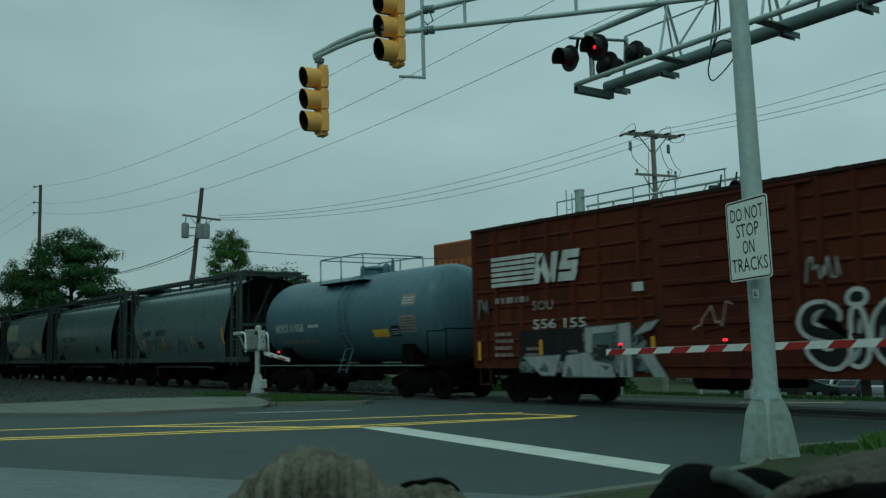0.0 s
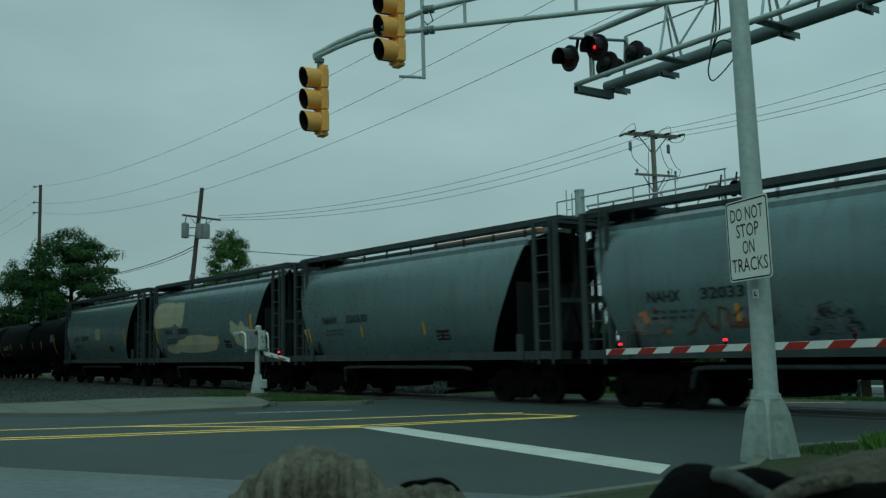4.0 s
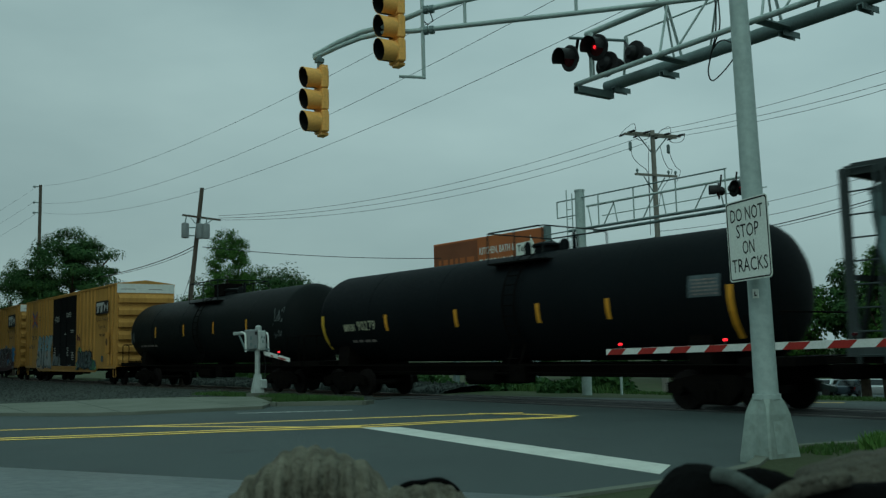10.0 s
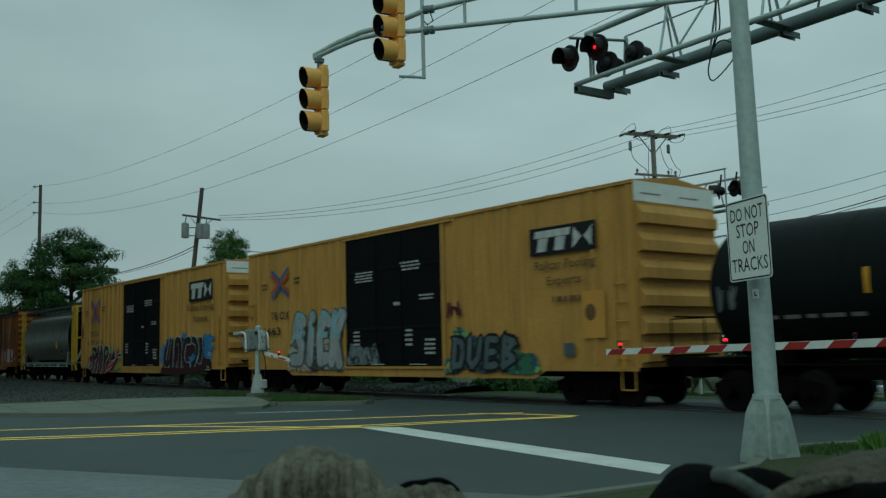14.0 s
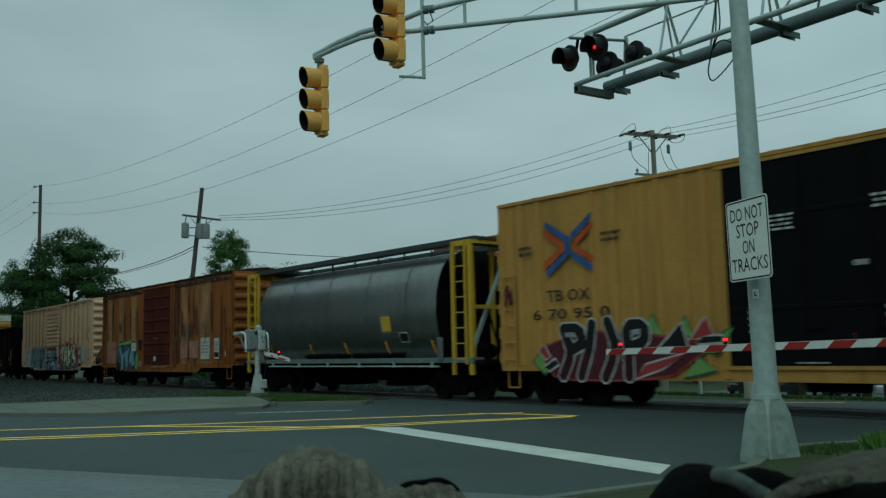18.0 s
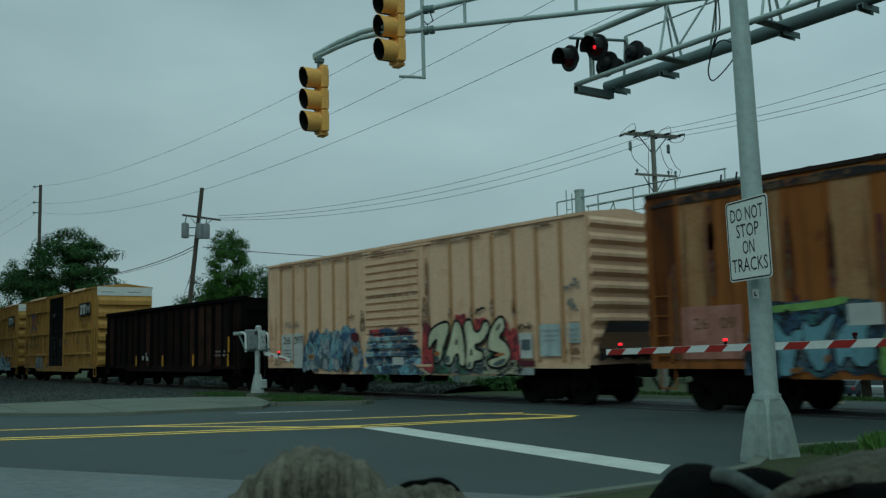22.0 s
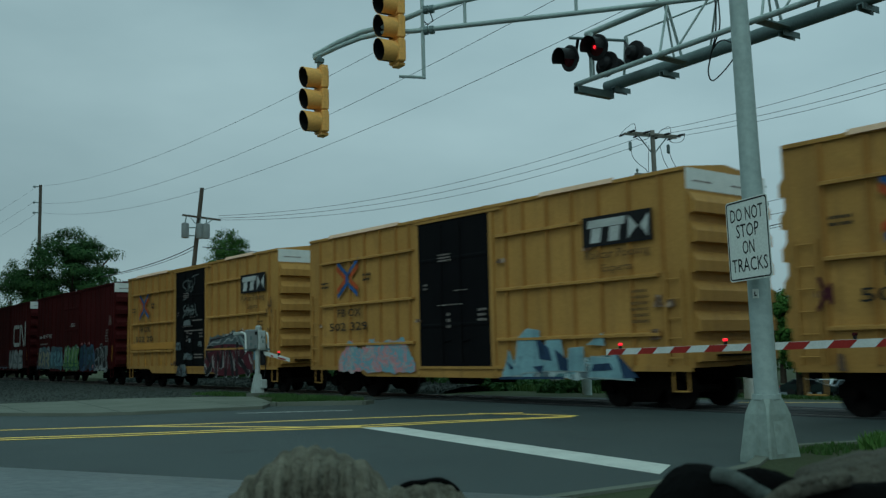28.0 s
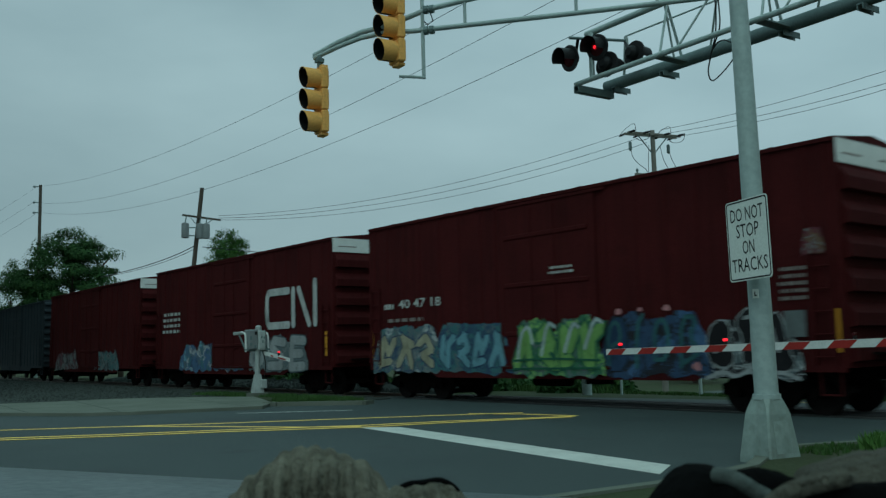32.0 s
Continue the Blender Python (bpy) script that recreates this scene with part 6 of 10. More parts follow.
CAR_SILVER = surf("car_silver", (0.4, 0.42, 0.43), (0.36, 0.38, 0.39), 0.3, 0.5, scale=1, bump=0.0)
CAR_BLUE = surf("car_blue_grey", (0.05, 0.07, 0.085), (0.04, 0.055, 0.07), 0.3, 0.3, scale=1, bump=0.0)
CAR_WHITE = surf("car_white", (0.42, 0.43, 0.43), (0.36, 0.37, 0.37), 0.3, 0.0, scale=1, bump=0.0)
CAR_DARK = surf("car_dark_green", (0.02, 0.03, 0.028), (0.015, 0.022, 0.02), 0.25, 0.0, scale=1, bump=0.0)
CAR_RED = surf("car_red", (0.2, 0.02, 0.02), (0.15, 0.015, 0.015), 0.3, 0.0, scale=1, bump=0.0)
for x, y, tr_, pt, lb in ((-35.3, 69.3, 115, CAR_SILVER, "silver saloon car parked on the lot"), (-42.3, 72, 20, CAR_DARK, "dark green saloon parked on the lot"), (-39.9, 74.5, 100, CAR_BLUE, "blue-grey car parked behind a dark one"),
                          (-44.6, 79, 100, CAR_SILVER, "silver car parked at the back of the lot"), (-47.5, 71, 100, CAR_DARK, "dark car parked on the lot"), (-33.0, 76, 100, CAR_RED, "red car parked on the lot"), (-36.5, 77, 20, CAR_WHITE, "pale car parked at the back of the lot")):
    parked_car(x, y, tr_, pt, lb)
bm = bmesh.new()
v4 = [bm.verts.new((x, y, ground_z(y) + 0.02)) for x, y in ((-58, 62), (-18, 62), (-18, 77.2), (-58, 77.2))]
v2 = [bm.verts.new((x, y, ground_z(y) + 0.02)) for x, y in ((-18, 92), (-58, 92))]
bm.faces.new(v4)
bm.faces.new((v4[3], v4[2], v2[0], v2[1]))
solo("car_park", bm, M_ASPHALT, "grey asphalt car park down the slope", "car park", kind="structure")

# ---------------------------------------------------------------- what lies before the camera: the car's hood and dashboard
M_HOOD = surf("hood_paint", (0.045, 0.072, 0.074), (0.04, 0.063, 0.065), 0.38, 0.0, scale=1.5, bump=0.0, spec=0.45)
M_DASH = surf("dashboard_vinyl", (0.03, 0.032, 0.033), (0.024, 0.025, 0.026), 0.7, scale=6, fine=120, bump=0.3)
M_KNIT = surf("ribbed_wool", (0.2, 0.185, 0.14), (0.075, 0.066, 0.048), 0.95, scale=60, fine=260, bump=0.6, spots=0.15, grime=(0.1, 0.085, 0.065))
M_KNIT_DK = surf("brown_wool", (0.15, 0.14, 0.108), (0.06, 0.054, 0.043), 0.95, scale=12, fine=170, bump=0.9, spots=0.5, grime=(0.03, 0.026, 0.022))
M_MITT = surf("black_fleece", (0.003, 0.003, 0.003), (0.005, 0.005, 0.005), 1.0, scale=12, fine=150, bump=0.3, spec=0.02)
M_BAND = surf("grey_piping", (0.075, 0.088, 0.08), (0.045, 0.053, 0.048), 0.8, scale=15, fine=150, bump=0.4)

FWD = Vector((-0.5, 0.866, 0))
ACR = Vector((0.866, 0.5, 0))


def car_at(a, f, z):
    """A point of the camera's car: a along its width, f ahead of the camera."""
    p = ACR * a + FWD * f
    return (p.x, p.y, z)


own = thing("car", "blue-grey car facing the crossing, its hood below the view", "car")
bm = bmesh.new()
rows_ = []
for f, z in ((1.78, 0.8), (1.87, 1.0), (1.87, 1.1), (1.84, 1.126), (1.6, 1.148), (1.2, 1.16), (0.85, 1.165)):
    rows_.append([bm.verts.new(car_at(a, f, z - 0.016 * (a + 1))) for a in (-2.1, -1.8, -1.4, -1.0, -0.6, -0.2, 0.1)])
for a, b in zip(rows_, rows_[1:]):
    for i in range(6):
        bm.faces.new((a[i], a[i + 1], b[i + 1], b[i]))
part("hood", bm, M_HOOD, own, "smooth blue-grey hood", smooth=True)
bm = bmesh.new()
q = [car_at(a, f, 0)[:2] for a, f in ((-2.08, 1.74), (0.08, 1.74), (0.08, 0.82), (-2.08, 0.82))]
prism(bm, q, "z", 0.35, 0.98)
part("front_body", bm, M_HOOD, own)
bm = bmesh.new()
q = [car_at(a, f, 0)[:2] for a, f in ((-1.9, 0.76), (0.6, 0.76), (0.6, -0.25), (-1.9, -0.25))]
prism(bm, q, "z", 0.5, 1.27)
bmesh.ops.bevel(bm, geom=list(bm.edges), offset=0.03, segments=2, affect="EDGES", profile=0.5)
part("dashboard", bm, M_DASH, own, "dark vinyl dashboard", smooth=True)
for a in (-1.95, -0.05):
    bm = bmesh.new()
    rod(bm, car_at(a - 0.1, 1.25, 0.33), car_at(a + 0.1, 1.25, 0.33), 0.33, 24)
    part("wheel", bm, M_TYRE, own, smooth=True)


def roll(bm, ridge, depth, ribs=0.0, rough=0.0, seed=0, lean=0.0):
    """A soft roll of cloth lying across: ridge gives its height along x; ribs is their spacing."""
    xs_, hs_ = [q[0] for q in ridge], [q[1] for q in ridge]
    n_ = 150
    rings = []
    for i in range(n_ + 1):
        x = xs_[0] + (xs_[-1] - xs_[0]) * i / n_
        e = min(1.0, (0.06 + 5 * min(i / n_, 1 - i / n_)) ** 0.5)
        h = float(np.interp(x, xs_, hs_)) * (0.6 + 0.4 * e)
        ring = []
        for j in range(25):
            a = math.pi * j / 24
            ca, sa = math.cos(a), math.sin(a)
            y = -math.copysign(abs(ca) ** 0.8, ca) * depth * e
            z = sa ** 0.6 * h
            q = Vector((x + lean * z, y, z))
            k = 0.0
            if ribs:
                k += 0.0024 - (0.0075 + 0.001 * noise.noise(q * 60)) * abs(math.cos(math.pi * (x + 0.15 * y + 0.002 * noise.noise(q * 40)) / ribs)) ** 3 * (1 - 0.75 * sa ** 5) + 0.0003 * math.cos(2 * math.pi * a * 9)
            k += rough * noise.noise(q * 45 + Vector((seed, 0, 0))) + rough * 0.5 * noise.noise(q * 130 + Vector((0, seed, 0)))
            q += Vector((0, -ca, sa)) * k
            q.z = max(q.z, 0.0)
            ring.append(bm.verts.new(q))
        rings.append(ring)
    for a, b in zip(rings, rings[1:]):
        for j in range(24):
            bm.faces.new((a[j], a[j + 1], b[j + 1], b[j]))
    bm.faces.new(rings[0][::-1])
    bm.faces.new(rings[-1])


TURN = 51.56
DASH_Z = 1.268
hat = thing("knitted_hat", "beige ribbed knitted wool hat lying on the dashboard", "hat", pose(-0.508, 0.319, DASH_Z, 0, 0, TURN))
bm = bmesh.new()
roll(bm, [(-0.083, 0.03), (-0.073, 0.051), (-0.068, 0.058), (-0.057, 0.0655), (-0.047, 0.072), (-0.041, 0.0775), (-0.034, 0.081), (-0.025, 0.0835), (-0.016, 0.084), (-0.007, 0.082), (0.004, 0.0785), (0.016, 0.0735), (0.023, 0.068), (0.031, 0.063), (0.043, 0.05)], 0.052, 0.0105, 0.0016, 3)
part("crown", bm, M_KNIT, hat, smooth=True)
bm = bmesh.new()
roll(bm, [(0.005, 0.045), (0.027, 0.0565), (0.042, 0.0585), (0.056, 0.06), (0.07, 0.058), (0.08, 0.05), (0.09, 0.03)], 0.046, 0.0105, 0.0016, 8)
part("cuff", bm, M_KNIT, hat, smooth=True)
bm = bmesh.new()
sweep(bm, bent([(0.036, 0.0, 0.0585), (0.043, 0.0, 0.0615), (0.052, 0.0, 0.0622), (0.061, 0.0, 0.0635), (0.068, 0.0, 0.061), (0.074, 0.0, 0.056)], 3), [0.0008] + [0.0017] * 14 + [0.0008], 8)
part("cord", bm, M_MITT, hat, "black cord", smooth=True)
mitt = thing("mitten", "black fleece mitten with pale grey piping on the dashboard", "mitten", pose(-0.283, 0.412, DASH_Z, 0, 0, TURN))
bm = bmesh.new()
roll(bm, [(-0.054, 0.045), (-0.048, 0.06), (-0.044, 0.068), (-0.039, 0.075), (-0.035, 0.0795), (-0.03, 0.083), (-0.025, 0.0845), (-0.019, 0.0845), (-0.013, 0.083), (-0.008, 0.079), (-0.004, 0.072), (0.002, 0.055)], 0.034, 0.0, 0.0016, 5)
part("palm", bm, M_MITT, mitt, smooth=True)
bm = bmesh.new()
sweep(bm, bent([(-0.018, -0.022, 0.0815), (-0.014, -0.028, 0.0815), (-0.009, -0.032, 0.079), (-0.004, -0.034, 0.0755), (0.003, -0.035, 0.0715), (0.011, -0.036, 0.065)], 4), 0.004, 10)
part("piping", bm, M_BAND, mitt, "pale grey piping", smooth=True)
scarf = thing("scarf", "brown and black woollen scarf bunched on the dashboard", "scarf", pose(-0.243, 0.459, DASH_Z, 0, 0, TURN))
bm = bmesh.new()
roll(bm, [(-0.05, 0.05), (-0.04, 0.0745), (-0.029, 0.081), (-0.022, 0.084), (-0.008, 0.087), (0.011, 0.0895), (0.026, 0.0905), (0.043, 0.086), (0.06, 0.05)], 0.03, 0.0, 0.002, 12)
part("brown_fold", bm, M_KNIT_DK, scarf, smooth=True)
bm = bmesh.new()
roll(bm, [(-0.092, 0.05), (-0.083, 0.08), (-0.075, 0.084), (-0.062, 0.0845), (-0.049, 0.0825), (-0.039, 0.0785), (-0.028, 0.073), (-0.01, 0.06)], 0.02, 0.0, 0.0016, 17)
part("back_fold", bm, M_MITT, scarf, "black fold", m=pose(0.0, -0.02, 0), smooth=True)
bm = bmesh.new()
roll(bm, [(-0.085, 0.06), (-0.076, 0.0735), (-0.066, 0.08), (-0.054, 0.082), (-0.039, 0.082), (-0.017, 0.082), (0.0, 0.08), (0.02, 0.06)], 0.018, 0.0, 0.0022, 19)
part("front_fold", bm, M_MITT, scarf, "black fold", m=pose(0.0, -0.06, 0), smooth=True)
bm = bmesh.new()
sweep(bm, bent([(-0.078, -0.07, 0.07), (-0.068, -0.074, 0.0795), (-0.058, -0.074, 0.0835), (-0.048, -0.072, 0.085), (-0.036, -0.066, 0.086)], 4), [0.002] + [0.0042] * 15 + [0.002], 8)
part("brown_stripe", bm, M_KNIT_DK, scarf, "brown woven stripe", smooth=True)
bm = bmesh.new()
roll(bm, [(-0.062, 0.04), (-0.056, 0.066), (-0.045, 0.073), (-0.03, 0.0765), (-0.015, 0.0775), (0.0, 0.077), (0.02, 0.06)], 0.012, 0.0, 0.002, 23)
part("lower_fold", bm, M_MITT, scarf, "black fold", m=pose(0.0, -0.088, 0), smooth=True)

# ---------------------------------------------------------------- freight train
# Each car's space: x along the track towards the front, -y the side seen from the road, z up from the rail head.
TRAIN = []
WHEELSETS = []
WHEEL_R = 0.42


def wagon(name, label, category, s0, s1):
    t = thing(name, label, category, group="freight train")
    TRAIN.append((t, (s0 + s1) / 2, (s1 - s0) / 2))
    return t, s1 - s0


def truck(parent, x):
    """A two-axle truck: bolster, cast side frames, wheelsets."""
    def bolster(b):
        box(b, -0.2, 0.2, -1.1, 1.1, 0.42, 0.62, 0.02)
        lathe(b, [(0.6, 0.2), (0.72, 0.2)], 12, "z")
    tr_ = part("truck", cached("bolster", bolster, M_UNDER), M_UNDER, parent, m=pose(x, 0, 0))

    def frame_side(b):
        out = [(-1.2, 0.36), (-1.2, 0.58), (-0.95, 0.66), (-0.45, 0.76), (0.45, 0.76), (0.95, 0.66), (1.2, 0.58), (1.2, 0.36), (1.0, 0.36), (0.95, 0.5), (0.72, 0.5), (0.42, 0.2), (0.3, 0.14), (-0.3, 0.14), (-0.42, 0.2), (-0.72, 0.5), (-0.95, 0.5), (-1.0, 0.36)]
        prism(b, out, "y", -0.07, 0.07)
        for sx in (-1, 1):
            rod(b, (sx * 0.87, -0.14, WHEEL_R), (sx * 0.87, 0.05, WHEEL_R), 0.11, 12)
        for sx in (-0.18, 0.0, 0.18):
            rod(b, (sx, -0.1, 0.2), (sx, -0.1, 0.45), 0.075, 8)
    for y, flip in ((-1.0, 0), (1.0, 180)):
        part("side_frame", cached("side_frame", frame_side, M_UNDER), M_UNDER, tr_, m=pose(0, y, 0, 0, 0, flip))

    def axle(b):
        for sy in (-1, 1):
            prof = [(-0.07, 0.2), (-0.07, 0.42), (0.04, 0.425), (0.06, 0.445), (0.075, 0.445), (0.075, 0.2), (0.09, 0.1)]
            lathe(b, [(sy * (0.755 - s), r) if sy > 0 else (-0.755 + s, r) for s, r in prof], 24, "y")
            for k in range(4):
                a = math.pi / 2 * k
                rod(b, (math.cos(a) * 0.27, sy * 0.8, math.sin(a) * 0.27), (math.cos(a) * 0.27, sy * 0.84, math.sin(a) * 0.27), 0.05, 6)
        rod(b, (0, -0.95, 0), (0, 0.95, 0), 0.085, 10)
    for sx in (-0.87, 0.87):
        w_ = part("wheelset", cached("wheelset", axle, M_WHEEL, True), M_WHEEL, tr_)
        w_.matrix_parent_inverse = Matrix.Translation((sx, 0, WHEEL_R))
        WHEELSETS.append(w_)
    return tr_


def coupler(parent, x, d):
    def shape(b):
        box(b, 0.0, 0.55, -0.1, 0.1, 0.68, 0.94, 0.02)
        box(b, 0.5, 0.85, -0.18, 0.14, 0.66, 0.96, 0.03)
        rod(b, (0.3, 0.45, 0.8), (0.75, 0.3, 0.35), 0.03, 6)
    part("coupler", cached("coupler", shape, M_UNDER), M_UNDER, parent, m=pose(x, 0, 0, 0, 0, 0 if d > 0 else 180))


def ladder(parent, x, y, z0, z1, w, material, key, name="ladder"):
    def stiles(b):
        for sx in (-w / 2, w / 2):
            box(b, sx - 0.02, sx + 0.02, -0.03, 0.03, z0, z1)
    ld = part(name, cached(key + "_stiles", stiles, material), material, parent, m=pose(x, y, 0))

    def rung(b):
        rod(b, (-w / 2, 0, 0), (w / 2, 0, 0), 0.016, 6)
    z = z0 + 0.15
    while z < z1:
        part("rung", cached(key + "_rung", rung, material), material, ld, m=pose(0, 0, z))
        z += 0.42
    return ld


def running_gear(c, L, inset, material=None):
    for sx in (-1, 1):
        truck(c, sx * (L / 2 - inset))
        coupler(c, sx * (L / 2 - 0.15), sx)

    def sill(b):
        box(b, -L / 2 + 0.1, L / 2 - 0.1, -0.3, 0.3, 0.66, 1.0)
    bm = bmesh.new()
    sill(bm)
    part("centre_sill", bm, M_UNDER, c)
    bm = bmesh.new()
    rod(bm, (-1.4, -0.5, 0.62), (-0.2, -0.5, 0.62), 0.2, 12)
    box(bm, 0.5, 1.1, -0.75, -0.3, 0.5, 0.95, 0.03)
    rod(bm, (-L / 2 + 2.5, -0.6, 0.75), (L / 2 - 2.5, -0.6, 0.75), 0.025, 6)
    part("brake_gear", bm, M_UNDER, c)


HW = 1.47


def boxcar(label, s0, s1, eave, sill, mats, posts, door, white_top=False, belts=(), door_ribs=4, post_w=0.09, post_d=0.035, vents=True, panels=False, roof_rust=False, rib_d=0.03, panel_mats=(), post_m=None, step_m=None):
    """A boxcar body with posts, sliding door, ribbed ends, roof, ladders and running gear. Returns the car and its paint surface."""
    body_m, door_m, end_m, roof_m = mats
    c, L = wagon("boxcar", label, "boxcar", s0, s1)
    h = L / 2
    bm = bmesh.new()
    box(bm, -h, h, -HW, HW, sill + 0.22, eave - 0.06)
    part("body", bm, body_m, c)
    bm = bmesh.new()
    prism(bm, [(-HW - 0.05, eave - 0.1), (-HW - 0.05, eave - 0.02), (0, eave + 0.16), (HW + 0.05, eave - 0.02), (HW + 0.05, eave - 0.1)], "x", -h - 0.02, h + 0.02)
    k = int(L / 1.25)
    for i in range(1, k):
        x = -h + L * i / k
        prism(bm, [(-HW - 0.04, eave - 0.02), (-HW - 0.04, eave - 0.005), (0, eave + 0.175), (HW + 0.04, eave - 0.005), (HW + 0.04, eave - 0.02), (0, eave + 0.1)], "x", x - 0.04, x + 0.04)
    part("roof", bm, roof_m, c)
    # side sills: deeper between the trucks
    for sy in (-1, 1):
        bm = bmesh.new()
        out = [(-h, sill + 0.26), (h, sill + 0.26), (h, sill + 0.12), (h - 2.9, sill + 0.12), (h - 3.3, sill - 0.07), (-h + 3.3, sill - 0.07), (-h + 2.9, sill + 0.12), (-h, sill + 0.12)]
        prism(bm, out, "y", sy * (HW + 0.002), sy * (HW + 0.03))
        part("side_sill", bm, body_m, c)
    # posts
    zlo, zhi = sill + 0.26, eave - 0.12
    key = f"post{round(zlo, 2)}{round(zhi, 2)}{post_w}{post_d}{body_m.name}"

    def post(b):
        prism(b, [(-post_w, 0), (-post_w * 0.55, -post_d), (post_w * 0.55, -post_d), (post_w, 0)], "z", zlo, zhi)
    for x in posts:
        for sy, turn in ((-1, 0), (1, 180)):
            part("side_post", cached(key, post, post_m or body_m), post_m or body_m, c, m=pose(x, sy * HW, 0, 0, 0, turn))
    if panels:
        xs_ = sorted([-h + 0.05] + list(posts) + [h - 0.05])
        for ip, (a, b_) in enumerate(zip(xs_, xs_[1:])):
            if b_ - a < 0.25 or (a < door[1] - 0.1 and b_ > door[0] + 0.1):
                continue
            bm = bmesh.new()
            box(bm, a + post_w, b_ - post_w, -HW - 0.014, -HW, zlo + 0.02, zhi - 0.02)
            part("side_panel", bm, panel_mats[ip % len(panel_mats)] if panel_mats else body_m, c, m=pose(0, 0.002, 0))
    for z in belts:
        for a, b_ in ((-h + 0.75, door[0] - 0.28), (door[1] + 0.28, 4.75 if z > 4 else h - 0.75)):
            bm = bmesh.new()
            prism(bm, [(-HW, z - 0.06), (-HW - 0.11, z - 0.06), (-HW - 0.11, z), (-HW, z + 0.03)], "x", a, b_)
            part("belt_rail", bm, body_m, c)
    # doors
    for sy in (-1, 1):
        bm = bmesh.new()
        y0, y1 = sorted((sy * (HW + 0.004), sy * (HW + 0.05)))
        box(bm, door[0], door[1], y0, y1, sill + 0.24, eave - 0.16)
        d_ = part("door", bm, door_m, c)
        n_ = door_ribs
        for i in range(n_):
            z = sill + 0.45 + (eave - sill - 0.8) * (i + 0.5) / n_

            def rib(b, w=door[1] - door[0]):
                prism(b, [(0, -0.06 - rib_d), (-rib_d, -0.025 - rib_d), (-rib_d, 0.025), (0, 0.045)], "x", -w / 2 + 0.06, w / 2 - 0.06)
            rk = f"drib{round(door[1] - door[0], 2)}{door_m.name}{rib_d}"
            part("door_rib", cached(rk, rib, door_m), door_m, d_, m=pose((door[0] + door[1]) / 2, sy * (HW + 0.05), z, 0, 0, 0 if sy < 0 else 180))
        for x in (door[0] + 0.35 * (door[1] - door[0]), door[0] + 0.62 * (door[1] - door[0])):
            bm = bmesh.new()
            yy = sy * (HW + 0.075)
            rod(bm, (x, yy, sill + 0.3), (x, yy, eave - 0.3), 0.014, 6)
            rod(bm, (x, yy, sill + 0.9), (x + 0.35, yy, sill + 0.95), 0.018, 6)
            part("lock_bar", bm, door_m, d_)
        for z in (sill + 0.2, eave - 0.16):
            bm = bmesh.new()
            y0, y1 = sorted((sy * HW, sy * (HW + 0.08)))
            box(bm, door[0] - 0.15, door[1] + 0.5, y0, y1, z - 0.035, z + 0.035)
            part("door_track", bm, body_m, c)
        for x in (door[0] - 0.09, door[1] + 0.09):
            bm = bmesh.new()
            y0, y1 = sorted((sy * HW, sy * (HW + 0.055)))
            box(bm, x - 0.08, x + 0.08, y0, y1, sill - 0.02, eave - 0.12)
            part("door_post", bm, body_m, c)
    # ends with pressed ribs
    for sx in (-1, 1):
        bm = bmesh.new()
        x0, x1 = sorted((sx * h, sx * (h + 0.04)))
        box(bm, x0, x1, -HW - 0.01, HW + 0.01, sill + 0.2, eave - 0.03)
        e_ = part("end_wall", bm, end_m, c)
        n_ = 6 if white_top else 9
        top = eave - (0.78 if white_top else 0.2)
        for i in range(n_):
            z = sill + 0.5 + (top - sill - 0.55) * i / (n_ - 1)
            er = f"erib{end_m.name}{n_}"
            if er not in CACHE:
                bm = bmesh.new()
                prof = ((0, -0.2), (0.15, -0.17), (0.15, 0.06), (0, 0.26)) if white_top else ((0, -0.14), (0.1, -0.04), (0.1, 0.04), (0, 0.14))
                va = [bm.verts.new((x, y, z_)) for y in (-1.4, 1.4) for x, z_ in prof]
                for q in ((0, 1, 5, 4), (1, 2, 6, 5), (2, 3, 7, 6), (0, 3, 2, 1), (4, 5, 6, 7)):
                    bm.faces.new([va[j] for j in q])
                CACHE[er] = finish(er, bm, end_m)
            part("end_rib", CACHE[er], end_m, e_, m=pose(sx * (h + 0.04), 0, z, 0, 0, 0 if sx > 0 else 180))
        if white_top:
            bm = bmesh.new()
            x0, x1 = sorted((sx * (h + 0.04), sx * (h + 0.052)))
            box(bm, x0, x1, -HW, HW, eave - 0.5, eave - 0.04)
            part("white_band", bm, M_WHITE, e_, "white reflective band under the roof")
            for yy in (-0.9, 0.5):
                bm = bmesh.new()
                x0, x1 = sorted((sx * (h + 0.052), sx * (h + 0.056)))
                box(bm, x0, x1, yy - 0.35, yy + 0.35, eave - 0.33, eave - 0.295)
                part("small_print", bm, M_MARK_DIM, e_)
        # end platform, brake wheel
        bm = bmesh.new()
        x0, x1 = sorted((sx * (h + 0.04), sx * (h + 0.4)))
        box(bm, x0, x1, -0.9, 0.9, 1.15, 1.19)
        part("end_step", bm, M_UNDER, c)
        ladder(c, sx * (h - 0.36), -HW - 0.06, sill + 0.25, eave - 2.2 if sx > 0 else eave - 1.9, 0.42, body_m, f"lad{round(eave, 2)}{body_m.name}{sx}")
        bm = bmesh.new()
        rod(bm, (sx * (h - 0.15), -HW + 0.05, sill + 0.2), (sx * (h - 0.15), -HW + 0.05, sill - 0.3), 0.02, 6)
        rod(bm, (sx * (h - 0.55), -HW + 0.05, sill + 0.2), (sx * (h - 0.55), -HW + 0.05, sill - 0.3), 0.02, 6)
